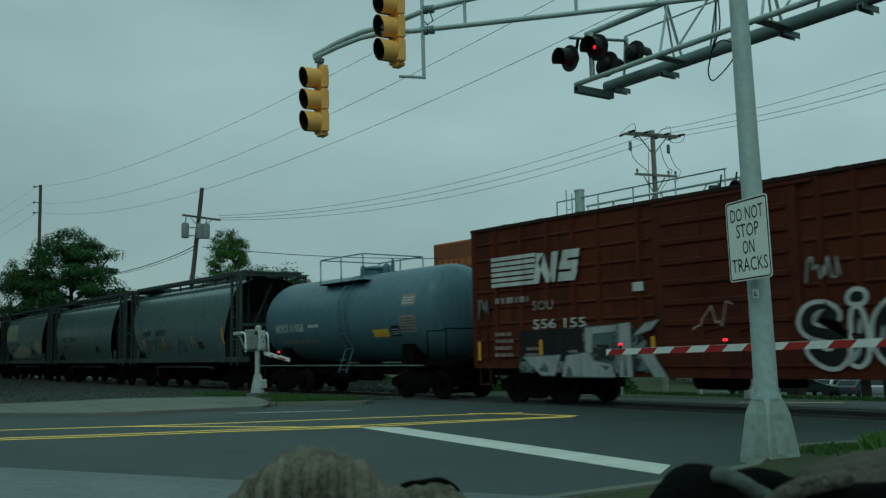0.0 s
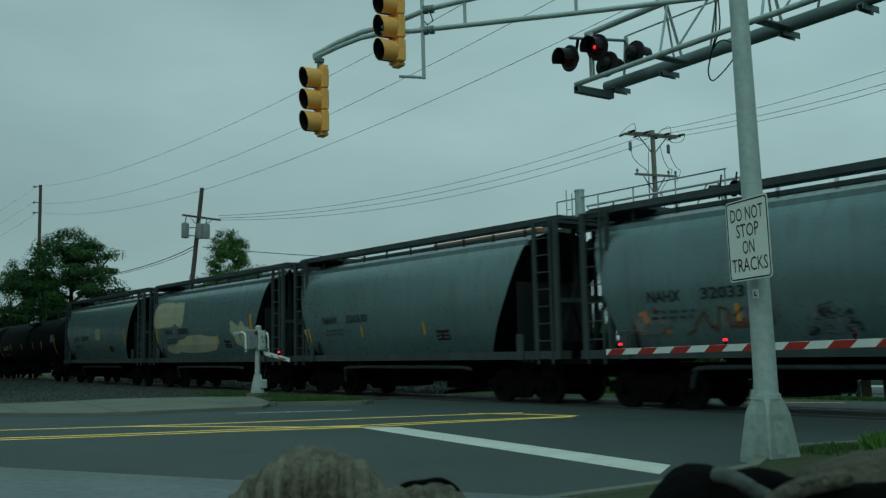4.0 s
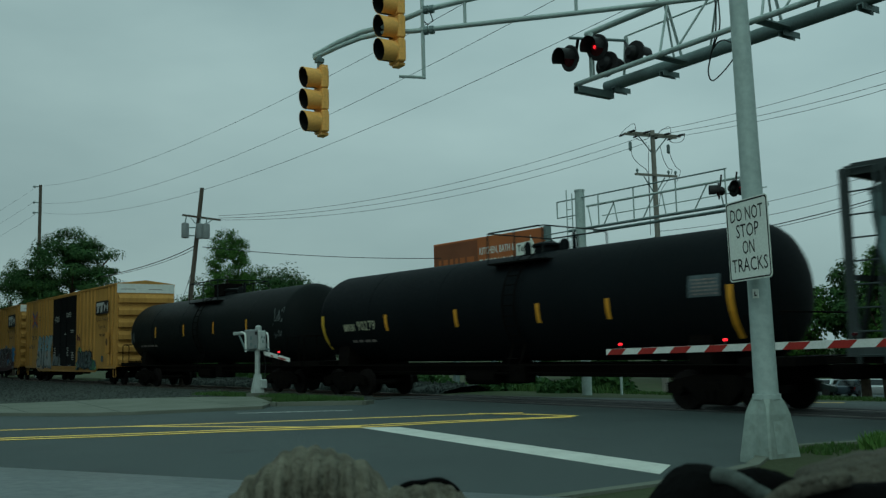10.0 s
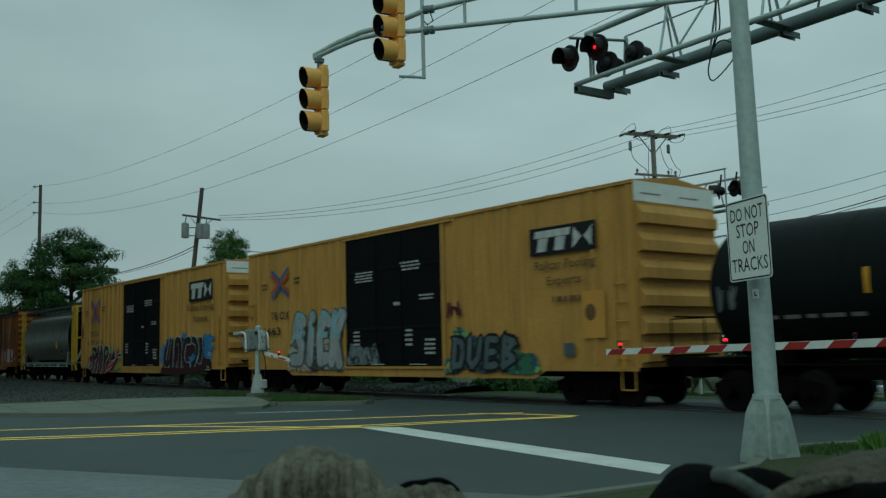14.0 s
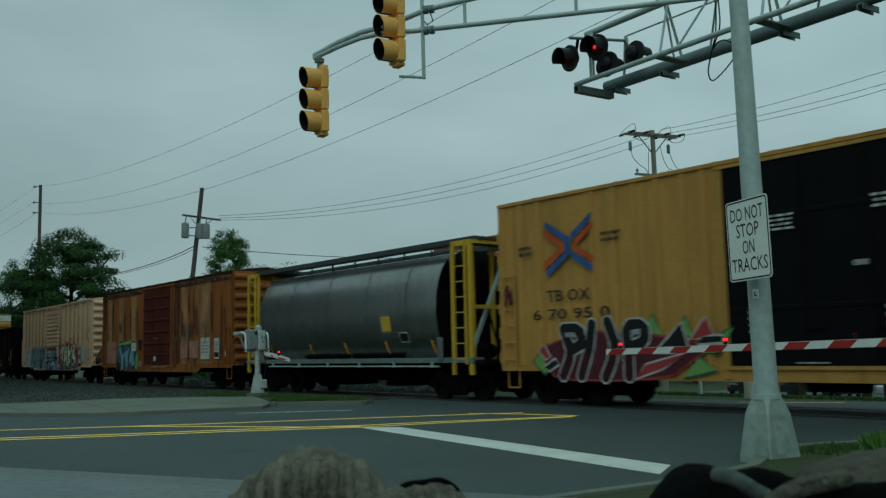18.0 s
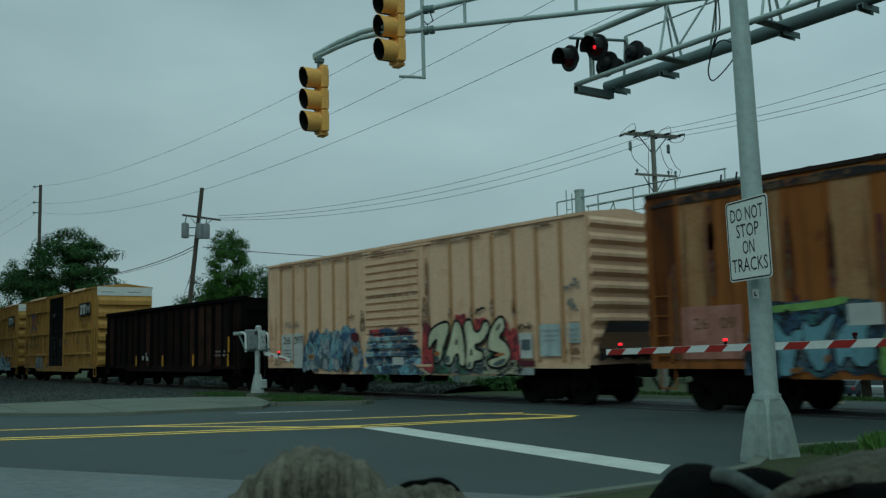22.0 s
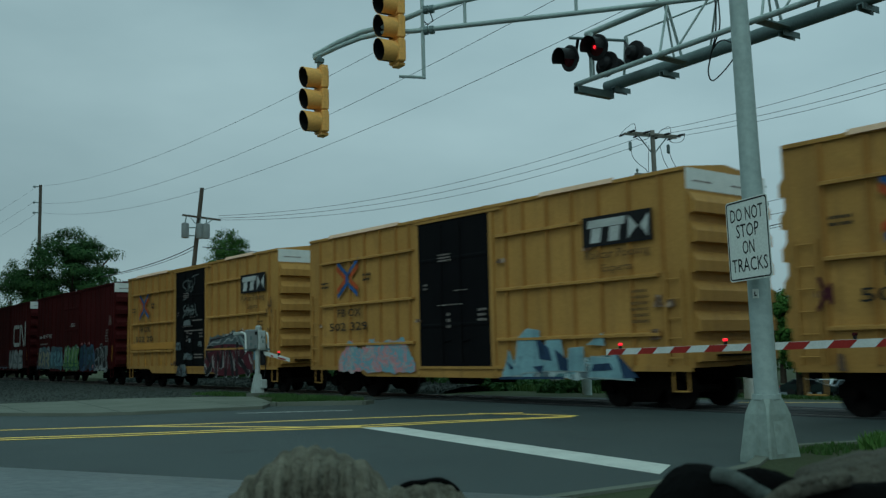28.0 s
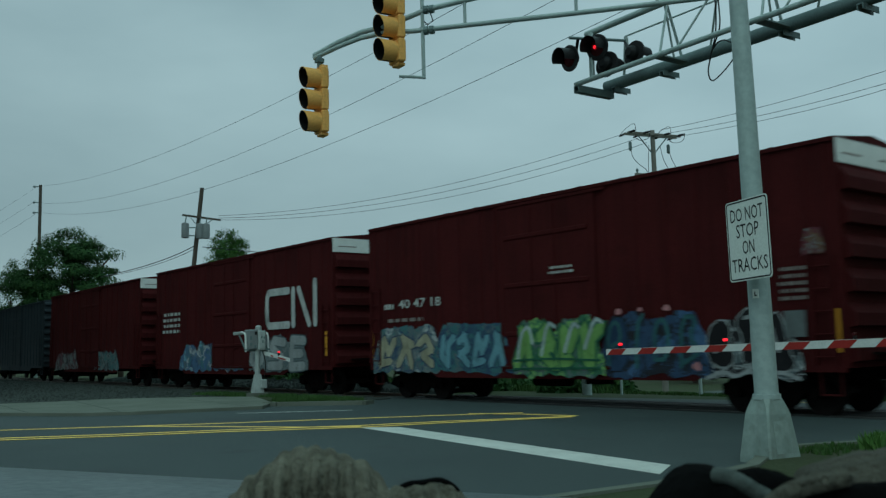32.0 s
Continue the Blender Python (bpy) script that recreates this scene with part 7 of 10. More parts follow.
        rod(bm, (sx * (h - 0.15), -HW + 0.05, sill - 0.3), (sx * (h - 0.55), -HW + 0.05, sill - 0.3), 0.02, 6)
        part("sill_step", bm, step_m or body_m, c)
    bm = bmesh.new()
    rod(bm, (-h - 0.2, 0.75, 2.6), (-h - 0.16, 0.75, 2.6), 0.28, 16)
    part("brake_wheel", bm, M_UNDER, c)
    running_gear(c, L, 1.75)
    paint = flat_side(-HW - max(post_d, 0.032) - 0.004)
    return c, L, paint


def evenly(a, b, n):
    return [a + (b - a) * i / (n - 1) for i in range(n)]


def chevrons(c, x0, x1, z0, z1, on):
    """Two chevrons point to point on the yellow cars, each an orange band inside a blue one."""
    def band(name, key, arms, lift):
        bm = bmesh.new()
        for k, (ua, va, ub, vb, d) in enumerate(arms):
            xa, xb, za, zb = x0 + (x1 - x0) * ua, x0 + (x1 - x0) * ub, z0 + (z1 - z0) * va, z0 + (z1 - z0) * vb
            t = d * (z1 - z0)
            blot(bm, [(xa, za - t), (xb, zb - t), (xb, zb + t), (xa, za + t)], on, lift + 0.0015 * k)
        part(name, bm, PAINT[key], c)
    band("orange_band", "logo_red", ((0.0, 0.82, 0.42, 0.5, 0.07), (0.0, 0.18, 0.42, 0.5, 0.07), (0.61, 0.54, 0.98, 0.84, 0.065), (0.61, 0.46, 0.98, 0.2, 0.065)), 0.006)
    band("blue_band", "logo_blue", ((0.03, 0.97, 0.5, 0.61, 0.065), (0.05, 0.03, 0.5, 0.39, 0.065), (0.56, 0.66, 0.96, 1.0, 0.065), (0.56, 0.34, 0.96, 0.05, 0.065), (0.43, 0.5, 0.54, 0.5, 0.17)), 0.014)


def maker_panel(c, x0, x1, z0, z1, on):
    """A black panel with plain white shapes."""
    rect(c, x0, x1, z0, z1, PAINT["black"], on, 0.005, "logo_panel")
    w, h = x1 - x0, z1 - z0
    bm = bmesh.new()
    blot(bm, [(x0 + w * 0.07, z0 + h * 0.62), (x0 + w * 0.62, z0 + h * 0.62), (x0 + w * 0.64, z0 + h * 0.88), (x0 + w * 0.09, z0 + h * 0.88)], on, 0.009)
    for k in range(2):
        x = x0 + w * (0.11 + 0.27 * k)
        blot(bm, [(x, z0 + h * 0.12), (x + w * 0.15, z0 + h * 0.12), (x + w * 0.18, z0 + h * 0.6), (x + w * 0.03, z0 + h * 0.6)], on, 0.009)
    x = x0 + w * 0.66
    blot(bm, [(x, z0 + h * 0.12), (x + w * 0.14, z0 + h * 0.5), (x + w * 0.02, z0 + h * 0.88)], on, 0.009)
    blot(bm, [(x + w * 0.28, z0 + h * 0.12), (x + w * 0.17, z0 + h * 0.5), (x + w * 0.3, z0 + h * 0.88)], on, 0.009)
    part("emblem", bm, PAINT["white"], c)


def strips(c, on, xs_, z0, z1, w=0.1):
    for x in xs_:
        rect(c, x - w / 2, x + w / 2, z0, z1, M_REFLECT, on, 0.007, "reflector_strip")


# 1 brown boxcar with white graffiti
c, L, on = boxcar("weathered brown boxcar with white lettering and spray paint", 109.03, 124.6, 4.6, 0.78, (M_NS, M_NS_DOOR, M_NS, M_ROOF_DK), [-7.65, -6.85, -5.9, -4.95, -4.1, -3.3, -2.1, 2.2, 2.9, 3.6, 4.4, 5.2, 6.7, 7.65], (-1.5, 1.6), post_w=0.07, post_d=0.08, door_ribs=7, rib_d=0.04)
bm = bmesh.new()
for k in range(6):
    blot(bm, [(-6.95, 2.98 + 0.135 * k), (-5.4 + 0.02 * k, 2.98 + 0.135 * k), (-5.38 + 0.02 * k, 3.075 + 0.135 * k), (-6.95, 3.075 + 0.135 * k)], on, 0.006)
for pts in ([(-5.4, 2.98), (-5.2, 2.98), (-5.0, 3.72), (-5.25, 3.72)], [(-5.2, 3.5), (-4.95, 2.98), (-4.75, 2.98), (-5.0, 3.72)], [(-4.85, 2.98), (-4.65, 2.98), (-4.5, 3.72), (-4.72, 3.72)], [(-4.55, 2.98), (-4.0, 2.98), (-3.9, 3.2), (-4.5, 3.2)], [(-4.5, 3.26), (-3.9, 3.26), (-3.86, 3.46), (-4.45, 3.46)], [(-4.1, 3.2), (-3.92, 3.2), (-3.9, 3.26), (-4.08, 3.26)], [(-4.42, 3.46), (-4.22, 3.46), (-4.2, 3.52), (-4.4, 3.52)], [(-4.4, 3.52), (-3.85, 3.52), (-3.8, 3.72), (-4.35, 3.72)]):
    blot(bm, pts, on, 0.006)
part("emblem", bm, PAINT["white"], c)
lettering(c, "SOU", -5.45, 2.32, 0.24, M_MARK_DIM, on, 0.72, bold=0.01)
lettering(c, "556 155", -5.45, 1.87, 0.23, M_MARK_W, on, 1.75, bold=0.005)
rect(c, -2.25, -1.95, 2.6, 2.8, M_MARK_W, on)
bars(c, -6.9, -6.2, 1.2, 1.9, 4, M_MARK_DIM, on, 8)
bars(c, -6.9, -5.6, 2.55, 2.85, 1, M_MARK_DIM, on, 9)
bars(c, 0.2, 1.0, 3.5, 3.8, 2, M_MARK_DIM, on, 10)
for a, b_ in ((-7.6, -1.75), (1.85, 7.6)):
    for z in (1.2, 1.62, 2.04, 2.46, 2.88, 3.3, 3.72, 4.14):
        bm = bmesh.new()
        prism(bm, [(-HW, z - 0.05), (-HW - 0.035, z - 0.012), (-HW - 0.035, z + 0.012), (-HW, z + 0.05)], "x", a, b_)
        part("side_rib", bm, M_NS_DOOR, c)
rect(c, -5.95, -3.8, 1.08, 1.84, PAINT["black"], on, 0.004, "dark_patch")
spray_field(c, -6.0, -1.7, 0.74, 1.95, ("black", "slate", "black", "grey"), "black", on, 620, 0.002, 3.0, rag=0.6)
shapes(c, 0, 1, 0, 1, [
    [(-5.85, 1.18), (-5.1, 1.2), (-4.55, 1.22), (-4.75, 0.74), (-5.2, 0.74), (-5.5, 0.95)], [(-4.5, 0.72), (-4.35, 1.2), (-3.6, 1.28), (-3.5, 1.08), (-2.95, 1.0), (-2.85, 0.72)],
    [(-3.72, 1.28), (-3.72, 1.84), (-2.75, 1.88), (-2.78, 1.74), (-3.5, 1.7), (-3.52, 1.28)], [(-2.72, 0.72), (-2.7, 1.9), (-2.38, 1.92), (-2.36, 0.72)],
    [(-2.3, 1.62), (-1.95, 1.88), (-1.55, 1.95), (-1.8, 1.75)], [(-2.2, 1.32), (-1.85, 1.32), (-1.4, 0.72), (-1.75, 0.72)]], on, "silver", "slate", 0.01, 0.03, 0)
shapes(c, 0, 1, 0, 1, [[(-3.5, 1.44), (-3.48, 1.7), (-2.85, 1.72), (-2.85, 1.44)], [(-4.4, 0.72), (-4.25, 1.0), (-4.15, 0.72)], [(-5.3, 0.86), (-5.05, 1.05), (-4.95, 0.8)], [(-2.6, 0.74), (-2.55, 1.2), (-2.48, 0.74)], [(-3.3, 0.98), (-3.0, 0.95), (-3.1, 0.86)]], on, "slate", None, 0.02, soft=0)
bars(c, -5.75, -5.2, 1.2, 1.5, 2, M_MARK_DIM, on, 21, 0.012)
bars(c, -4.3, -3.95, 1.15, 1.4, 2, M_MARK_DIM, on, 22, 0.012)
shapes(c, 0, 1, 0, 1, [
    [(1.7, 1.75), (1.85, 2.05), (2.2, 2.12), (2.5, 1.95), (2.45, 1.75), (2.2, 1.85), (1.98, 1.82), (1.98, 1.68), (2.4, 1.62), (2.65, 1.4), (2.62, 1.1), (2.4, 0.92), (2.1, 0.98), (1.82, 1.25), (2.0, 1.32), (2.25, 1.2), (2.4, 1.28), (2.3, 1.42), (1.85, 1.52)],
    [(2.74, 1.95), (2.92, 2.0), (3.02, 1.2), (2.85, 0.95), (2.65, 1.05), (2.76, 1.3)], [(2.68, 2.1), (2.78, 2.3), (3.0, 2.27), (2.98, 2.08)],
    [(3.3, 2.0), (3.6, 2.15), (4.0, 2.0), (3.95, 1.8), (3.6, 1.85), (3.42, 1.5), (3.6, 1.2), (4.05, 1.25), (4.1, 1.0), (3.5, 0.92), (3.15, 1.2), (3.12, 1.7)],
    [(4.25, 0.95), (4.28, 2.2), (4.6, 2.2), (4.6, 1.65), (5.1, 2.15), (5.5, 2.1), (4.9, 1.55), (5.6, 0.95), (5.1, 0.9), (4.6, 1.4), (4.55, 0.95)]], on, "black", "white", 0.01, 0.085)
shapes(c, 0, 1, 0, 1, [[(1.95, 1.72), (2.0, 1.95), (2.28, 2.02), (2.16, 1.92), (2.06, 1.8)], [(2.55, 0.95), (2.85, 1.1), (2.9, 1.35), (2.72, 1.2)], [(2.8, 1.5), (2.95, 1.55), (2.9, 1.9)], [(3.2, 1.3), (3.3, 1.75), (3.36, 1.5)], [(4.33, 1.0), (4.45, 1.0), (4.4, 1.6)]], on, "silver", None, 0.02)
scrawl(c, -0.7, 0.3, 1.7, 2.3, on, "tanpaint", 4, 3, weight=0.014)
scrawl(c, 1.9, 2.6, 2.5, 3.0, on, "silver", 5, weight=0.015)
scrawl(c, -7.5, -7.1, 2.2, 2.8, on, "grey", 6, weight=0.02)
strips(c, on, [-7.5, -5.2, -1.75, 2.5, 6.5], 1.1, 1.6, 0.1)


# tank cars ------------------------------------------------------------
def tank_car(label, s0, s1, radius, zc, material, deck, dome_x=0.0, rail_box=None, ends=0.55, ladder_x=None, sheath=None):
    c, L = wagon("tank_car", label, "tank car", s0, s1)
    h = L / 2
    bm = bmesh.new()
    prof = [(-h + ends * (1 - math.cos(math.pi / 2 * i / 7)), max(0.02, radius * math.sin(math.pi / 2 * i / 7))) for i in range(8)]
    prof = prof + [(-s, r) for s, r in prof[::-1]]
    lathe(bm, prof, 48, "x", (0, 0, zc))
    tank = part("tank", bm, material, c, smooth=True)
    k = max(3, int(L / 3.2))
    for i in range(1, k):
        x = -h + L * i / k

        def seam(b):
            lathe(b, [(-0.03, radius), (-0.02, radius + 0.006), (0.02, radius + 0.006), (0.03, radius)], 48, "x", (0, 0, zc))
        part("weld_seam", cached(f"seam{radius}{zc}{material.name}", seam, material, True), material, tank, m=pose(x, 0, 0))
    # dome, platform and rails
    bm = bmesh.new()
    lathe(bm, [(zc + radius - 0.1, 0.36), (zc + radius + 0.12, 0.36), (zc + radius + 0.15, 0.41), (zc + radius + 0.21, 0.41), (zc + radius + 0.27, 0.22)], 20, "z", (dome_x, 0, 0))
    part("manway", bm, material, c, smooth=True)
    for dx, rr, hh in ((-0.75, 0.1, 0.35), (0.65, 0.14, 0.3), (1.0, 0.06, 0.45)):
        bm = bmesh.new()
        lathe(bm, [(zc + radius - 0.1, rr), (zc + radius + hh * 0.7, rr), (zc + radius + hh, rr * 0.5)], 12, "z", (dome_x + dx, 0, 0))
        part("valve", bm, material, c, smooth=True)
    x0, x1, py = deck
    for sy in (-1, 1):
        bm = bmesh.new()
        box(bm, x0, x1, sy * py - 0.22, sy * py + 0.22, zc + radius - 0.32, zc + radius - 0.28)
        for x in (x0 + 0.1, x1 - 0.1):
            rod(bm, (x, sy * py, zc + radius - 0.3), (x, sy * py * 0.7, zc + radius - 0.5), 0.03, 6)
        part("platform", bm, M_UNDER, c)
        bm = bmesh.new()
        yy = sy * (py + 0.2)
        zt = zc + radius + 0.54
        zb = zc + radius - 0.3
        sweep(bm, [(x0, yy, zb), (x0, yy, zt - 0.08), (x0 + 0.08, yy, zt), (x1 - 0.08, yy, zt), (x1, yy, zt - 0.08), (x1, yy, zb)], 0.022, 6)
        for x in evenly(x0, x1, 3)[1:-1]:
            rod(bm, (x, yy, zb), (x, yy, zt), 0.02, 6)
        part("guard_rail", bm, M_HOPPER_SOOT_SHADE if material is not M_TANK_BLUE else material, c)
    for x in (x0, x1):
        bm = bmesh.new()
        zt = zc + radius + 0.54
        rod(bm, (x, -py - 0.2, zt), (x, py + 0.2, zt), 0.02, 6)
        part("guard_rail_end", bm, M_HOPPER_SOOT_SHADE if material is not M_TANK_BLUE else material, c)
    if rail_box:
        bm = bmesh.new()
        box(bm, rail_box[0], rail_box[1], -0.45, 0.45, zc + radius - 0.05, zc + radius + 0.48, 0.03)
        part("valve_housing", bm, M_UNDER, c)
    lx = dome_x if ladder_x is None else ladder_x
    for sy in (-1,):
        bm = bmesh.new()
        pts = [(-math.cos(a) * (radius + 0.1), zc + math.sin(a) * (radius + 0.1)) for a in (math.radians(d) for d in range(-40, 62, 10))]
        for ox in (-0.22, 0.22):
            sweep(bm, [(lx + ox, y, z) for y, z in [(-radius - 0.02, 0.75)] + pts], 0.022, 6)
        ld = part("ladder", bm, M_UNDER if material is not M_TANK_BLUE else material, c)
        for y, z in [(-radius - 0.02, 0.85), (-radius - 0.0, 1.15)] + pts[::1]:
            def rung(b):
                rod(b, (-0.22, 0, 0), (0.22, 0, 0), 0.016, 6)
            part("rung", cached("tank_rung" + material.name, rung, M_UNDER if material is not M_TANK_BLUE else material), M_UNDER, ld, m=pose(lx, y, z))
    # saddles, sills, handrail
    for sx in (-1, 1):
        bm = bmesh.new()
        prism(bm, [(-1.2, 0.95), (1.2, 0.95), (1.2, 1.25), (radius * 0.78, zc - radius * 0.62), (0, zc - radius + 0.03), (-radius * 0.78, zc - radius * 0.62), (-1.2, 1.25)], "x", sx * (h - 1.6) - 0.3, sx * (h - 1.6) + 0.3)
        part("saddle", bm, M_UNDER, c)
        bm = bmesh.new()
        box(bm, sx * (h + 0.1) - 0.6, sx * (h + 0.1) + 0.6, -1.45, 1.45, 0.95, 1.12)
        part("end_platform", bm, M_UNDER, c)
        bm = bmesh.new()
        y = -1.42
        sweep(bm, [(sx * (h - 0.3), y, 1.1), (sx * (h - 0.3), y, 1.95), (sx * (h + 0.55), y, 1.95), (sx * (h + 0.55), y, 1.1)], 0.02, 6)
        sweep(bm, [(sx * (h + 0.45), -1.42, 2.0), (sx * (h + 0.5), 0, 2.0), (sx * (h + 0.45), 1.42, 2.0)], 0.02, 6)
        part("grab_rail", bm, M_UNDER, c)
    for sy in (-1, 1):
        bm = bmesh.new()
        rod(bm, (-h + 0.3, sy * (radius + 0.12), 0.98), (h - 0.3, sy * (radius + 0.12), 0.98), 0.02, 6)
        part("handrail", bm, M_UNDER if material is not M_TANK_BLUE else M_GALV_DARK, c)
    bm = bmesh.new()
    box(bm, -0.35, 0.35, -0.25, 0.25, 0.45, zc - radius + 0.1, 0.03)
    part("bottom_outlet", bm, M_UNDER, c)
    running_gear(c, L + 0.7, 1.75)
    return c, L, round_side(radius, zc)


TANK_R = 1.44
c, L, on = tank_car("blue-grey tank car with white lettering and a black-edged label", 96.6, 107.2, 1.46, 2.52, M_TANK_BLUE, (-1.2, 1.4, 1.0), 0.35, ladder_x=0.55, ends=0.75)
lettering(c, "HOKX 111068", -3.95, 2.12, 0.3, M_MARK_W, on, 1.95, bold=0.012)
bars(c, -1.7, -1.0, 2.25, 2.45, 1, M_MARK_W, on, 5)
bars(c, -3.9, -1.2, 1.75, 1.95, 1, M_MARK_DIM, on, 6)
rect(c, 2.18, 3.0, 1.84, 2.07, M_YELLOW, on, name="yellow_label")
rect(c, 3.15, 3.58, 1.84, 2.16, PAINT["black"], on, name="test_panel")
bars(c, 3.2, 3.54, 1.9, 2.1, 3, M_MARK_W, on, 7, 0.01)
rect(c, 3.66, 4.45, 1.95, 2.45, M_MARK_DIM, on, name="data_panel")
bars(c, 3.7, 4.4, 2.0, 2.42, 5, M_HOPPER_DK, on, 8, 0.01)
rect(c, 3.75, 4.45, 2.72, 3.08, M_MARK_DIM, on, name="data_panel")
bars(c, 3.8, 4.4, 2.78, 3.02, 3, M_MARK_W, on, 18, 0.01)


# covered hoppers ------------------------------------------------------------
def hopper(label, s0, s1, body_m, frame_m, profile, top, bot, eave_z, roof_y, number=None, round_ends=False, bays=2, nose=0.0):
    """A covered hopper: curved sides between sloping ends, end frames with ladders, roof walk, outlets."""
    c, L = wagon("covered_hopper", label, "hopper car", s0, s1)
    h = L / 2
    bm = bmesh.new()
    zmax, zmin = profile[-1][1], profile[0][1]
    rings = []
    stations = [(-1, 0.0)] + [(0, t) for t in (0.0, 0.25, 0.5, 0.75, 1.0)] + [(1, 1.0)]
    for kind_, t in stations[1:-1]:
        ring = []
        for y, z in [(-a, b) for a, b in profile] + [(a, b) for a, b in profile[::-1]]:
            k = (z - zmin) / (zmax - zmin)
            k = 1 - (1 - k) ** 1.5
            xa, xb = bot[0] + (top[0] - bot[0]) * k, bot[1] + (top[1] - bot[1]) * k
            ring.append(bm.verts.new((xa + (xb - xa) * t, y, z)))
        rings.append(ring)
    n_ = len(rings[0])
    for a, b in zip(rings, rings[1:]):
        for i in range(n_):
            bm.faces.new((a[i], a[(i + 1) % n_], b[(i + 1) % n_], b[i]))
    body = part("body", bm, body_m, c, smooth=True)
    # ends: sheets that slope inwards and down under the roof, between the side sheets
    outline = [(-a, b) for a, b in profile] + [(a, b) for a, b in profile[::-1]]
    for sx, xt, xb_ in ((-1, top[0], bot[0]), (1, top[1], bot[1])):
        bm = bmesh.new()
        rim, inner = [], []
        for y, z in outline:
            k = 1 - (1 - (z - zmin) / (zmax - zmin)) ** 1.5
            rim.append(bm.verts.new((xb_ + (xt - xb_) * k, y * 0.995, z)))
            inner.append(bm.verts.new((xt - sx * (0.12 + (zmax - z) * 0.95), y * 0.97, z)))
        for i in range(len(rim)):
            j = (i + 1) % len(rim)
            bm.faces.new((rim[i], rim[j], inner[j], inner[i]))
        bm.faces.new(inner)
        # recess shade is put into this colour along with the soot
        part("slope_sheet", bm, body_m if round_ends else M_HOPPER_SOOT_SHADE, c)
    # roof edge angle and hatches
    for sy in (-1, 1):
        bm = bmesh.new()
        box(bm, top[0], top[1], sy * roof_y - 0.035, sy * roof_y + 0.035, eave_z - 0.06, eave_z + 0.09)
        part("roof_edge", bm, body_m, c)
    bm = bmesh.new()
    box(bm, top[0] + 0.8, top[1] - 0.8, -0.3, 0.3, zmax, zmax + 0.12, 0.02)
    part("hatch_trough", bm, frame_m if not round_ends else M_HOPPER_DK, c)
    for sy in (-1, 1):
        bm = bmesh.new()
        box(bm, -h + 0.05, h + nose - 0.05, sy * 1.02 - 0.2, sy * 1.02 + 0.2, zmax + 0.09, zmax + 0.24)
        part("running_board", bm, frame_m if not round_ends else M_HOPPER_DK, c)
        for x in evenly(-h + 1.2, h - 1.2, 9):
            def leg(b):
                box(b, -0.012, 0.012, -0.03, 0.03, -0.26, 0.08)
            part("board_bracket", cached("board_bracket", leg, M_HOPPER_DK), M_HOPPER_DK, c, m=pose(x, sy * 1.0, zmax + 0.1))
    # sills
    for sy in (-1, 1):
        bm = bmesh.new()
        y0, y1 = sorted((sy * (profile[0][0] - 0.02), sy * 1.5))
        box(bm, -h - 0.1, h + nose + 0.1, y0, y1, 1.05 if round_ends else 1.12, 1.19 if round_ends else 1.32)
        part("side_sill", bm, M_HOPPER_DK if not round_ends else M_GALV_DARK, c)
        if not round_ends:
            bm = bmesh.new()
            sweep(bm, bent([(-h + 2.7, sy * 1.1, 0.5), (-h + 2.9, sy * 1.25, 0.8), (-h + 3.3, sy * 1.32, 0.92), (0, sy * 1.32, 0.93), (h - 3.6, sy * 1.32, 0.92), (h - 3.2, sy * 1.25, 0.85)], 4), 0.05, 8)
            part("train_pipe", bm, M_HOPPER_DK, c, smooth=True)
        else:
            bm = bmesh.new()
            rod(bm, (-h + 1.7, sy * 1.5, 0.95), (h - 1.7, sy * 1.5, 0.95), 0.022, 6)
            for x in evenly(-h + 2.0, h - 2.0, 6):
                box(bm, x - 0.02, x + 0.02, sy * 1.5 - 0.03, sy * 1.5 + 0.03, 0.92, 1.07)
            part("brake_pipe", bm, M_GALV, c)
    for sx in (-1, 1):
        # end frame, deck and the bolster web under the slope sheet
        h = L / 2 + (nose if sx > 0 else 0.0)
        bm = bmesh.new()
        box(bm, sx * (h - 1.45) - 0.02, sx * (h - 1.45) + 0.02, -1.38, 1.38, 1.1, 3.1)
        # plate closes the gap below the sheet; its colour holds shade as well as soot
        part("bolster_web", bm, M_HOPPER_SOOT_SHADE if not round_ends else M_UNDER, c)
        for sy in (-1, 1):
            bm = bmesh.new()
            box(bm, sx * h - 0.06, sx * h + 0.06, sy * 1.42 - 0.05, sy * 1.42 + 0.05, 0.72 if round_ends else 1.2, zmax + 0.12)
            part("end_post", bm, frame_m, c)
            bm = bmesh.new()
            box(bm, sx * (h - 0.75) - 0.05, sx * (h - 0.75) + 0.05, sy * 1.42 - 0.04, sy * 1.42 + 0.04, 0.72 if round_ends else 1.2, zmax + 0.0 if not round_ends else zmax + 0.1)
            part("end_post", bm, frame_m, c)
            bm = bmesh.new()
            x0, x1 = sorted((sx * (h - 0.8), sx * (h + 0.05)))
            box(bm, x0, x1, sy * 1.42 - 0.04, sy * 1.42 + 0.04, zmax - 0.02, zmax + 0.12)
            part("frame_top", bm, frame_m, c)
        bm = bmesh.new()
        box(bm, sx * h - 0.06, sx * h + 0.06, -1.42, 1.42, zmax + 0.02, zmax + 0.12)
        part("frame_crossbar", bm, frame_m, c)
        bm = bmesh.new()
        box(bm, sx * h - 0.05, sx * h + 0.05, -1.42, 1.42, 2.5, 2.6)
        part("frame_crossbar", bm, frame_m, c)
        bm = bmesh.new()
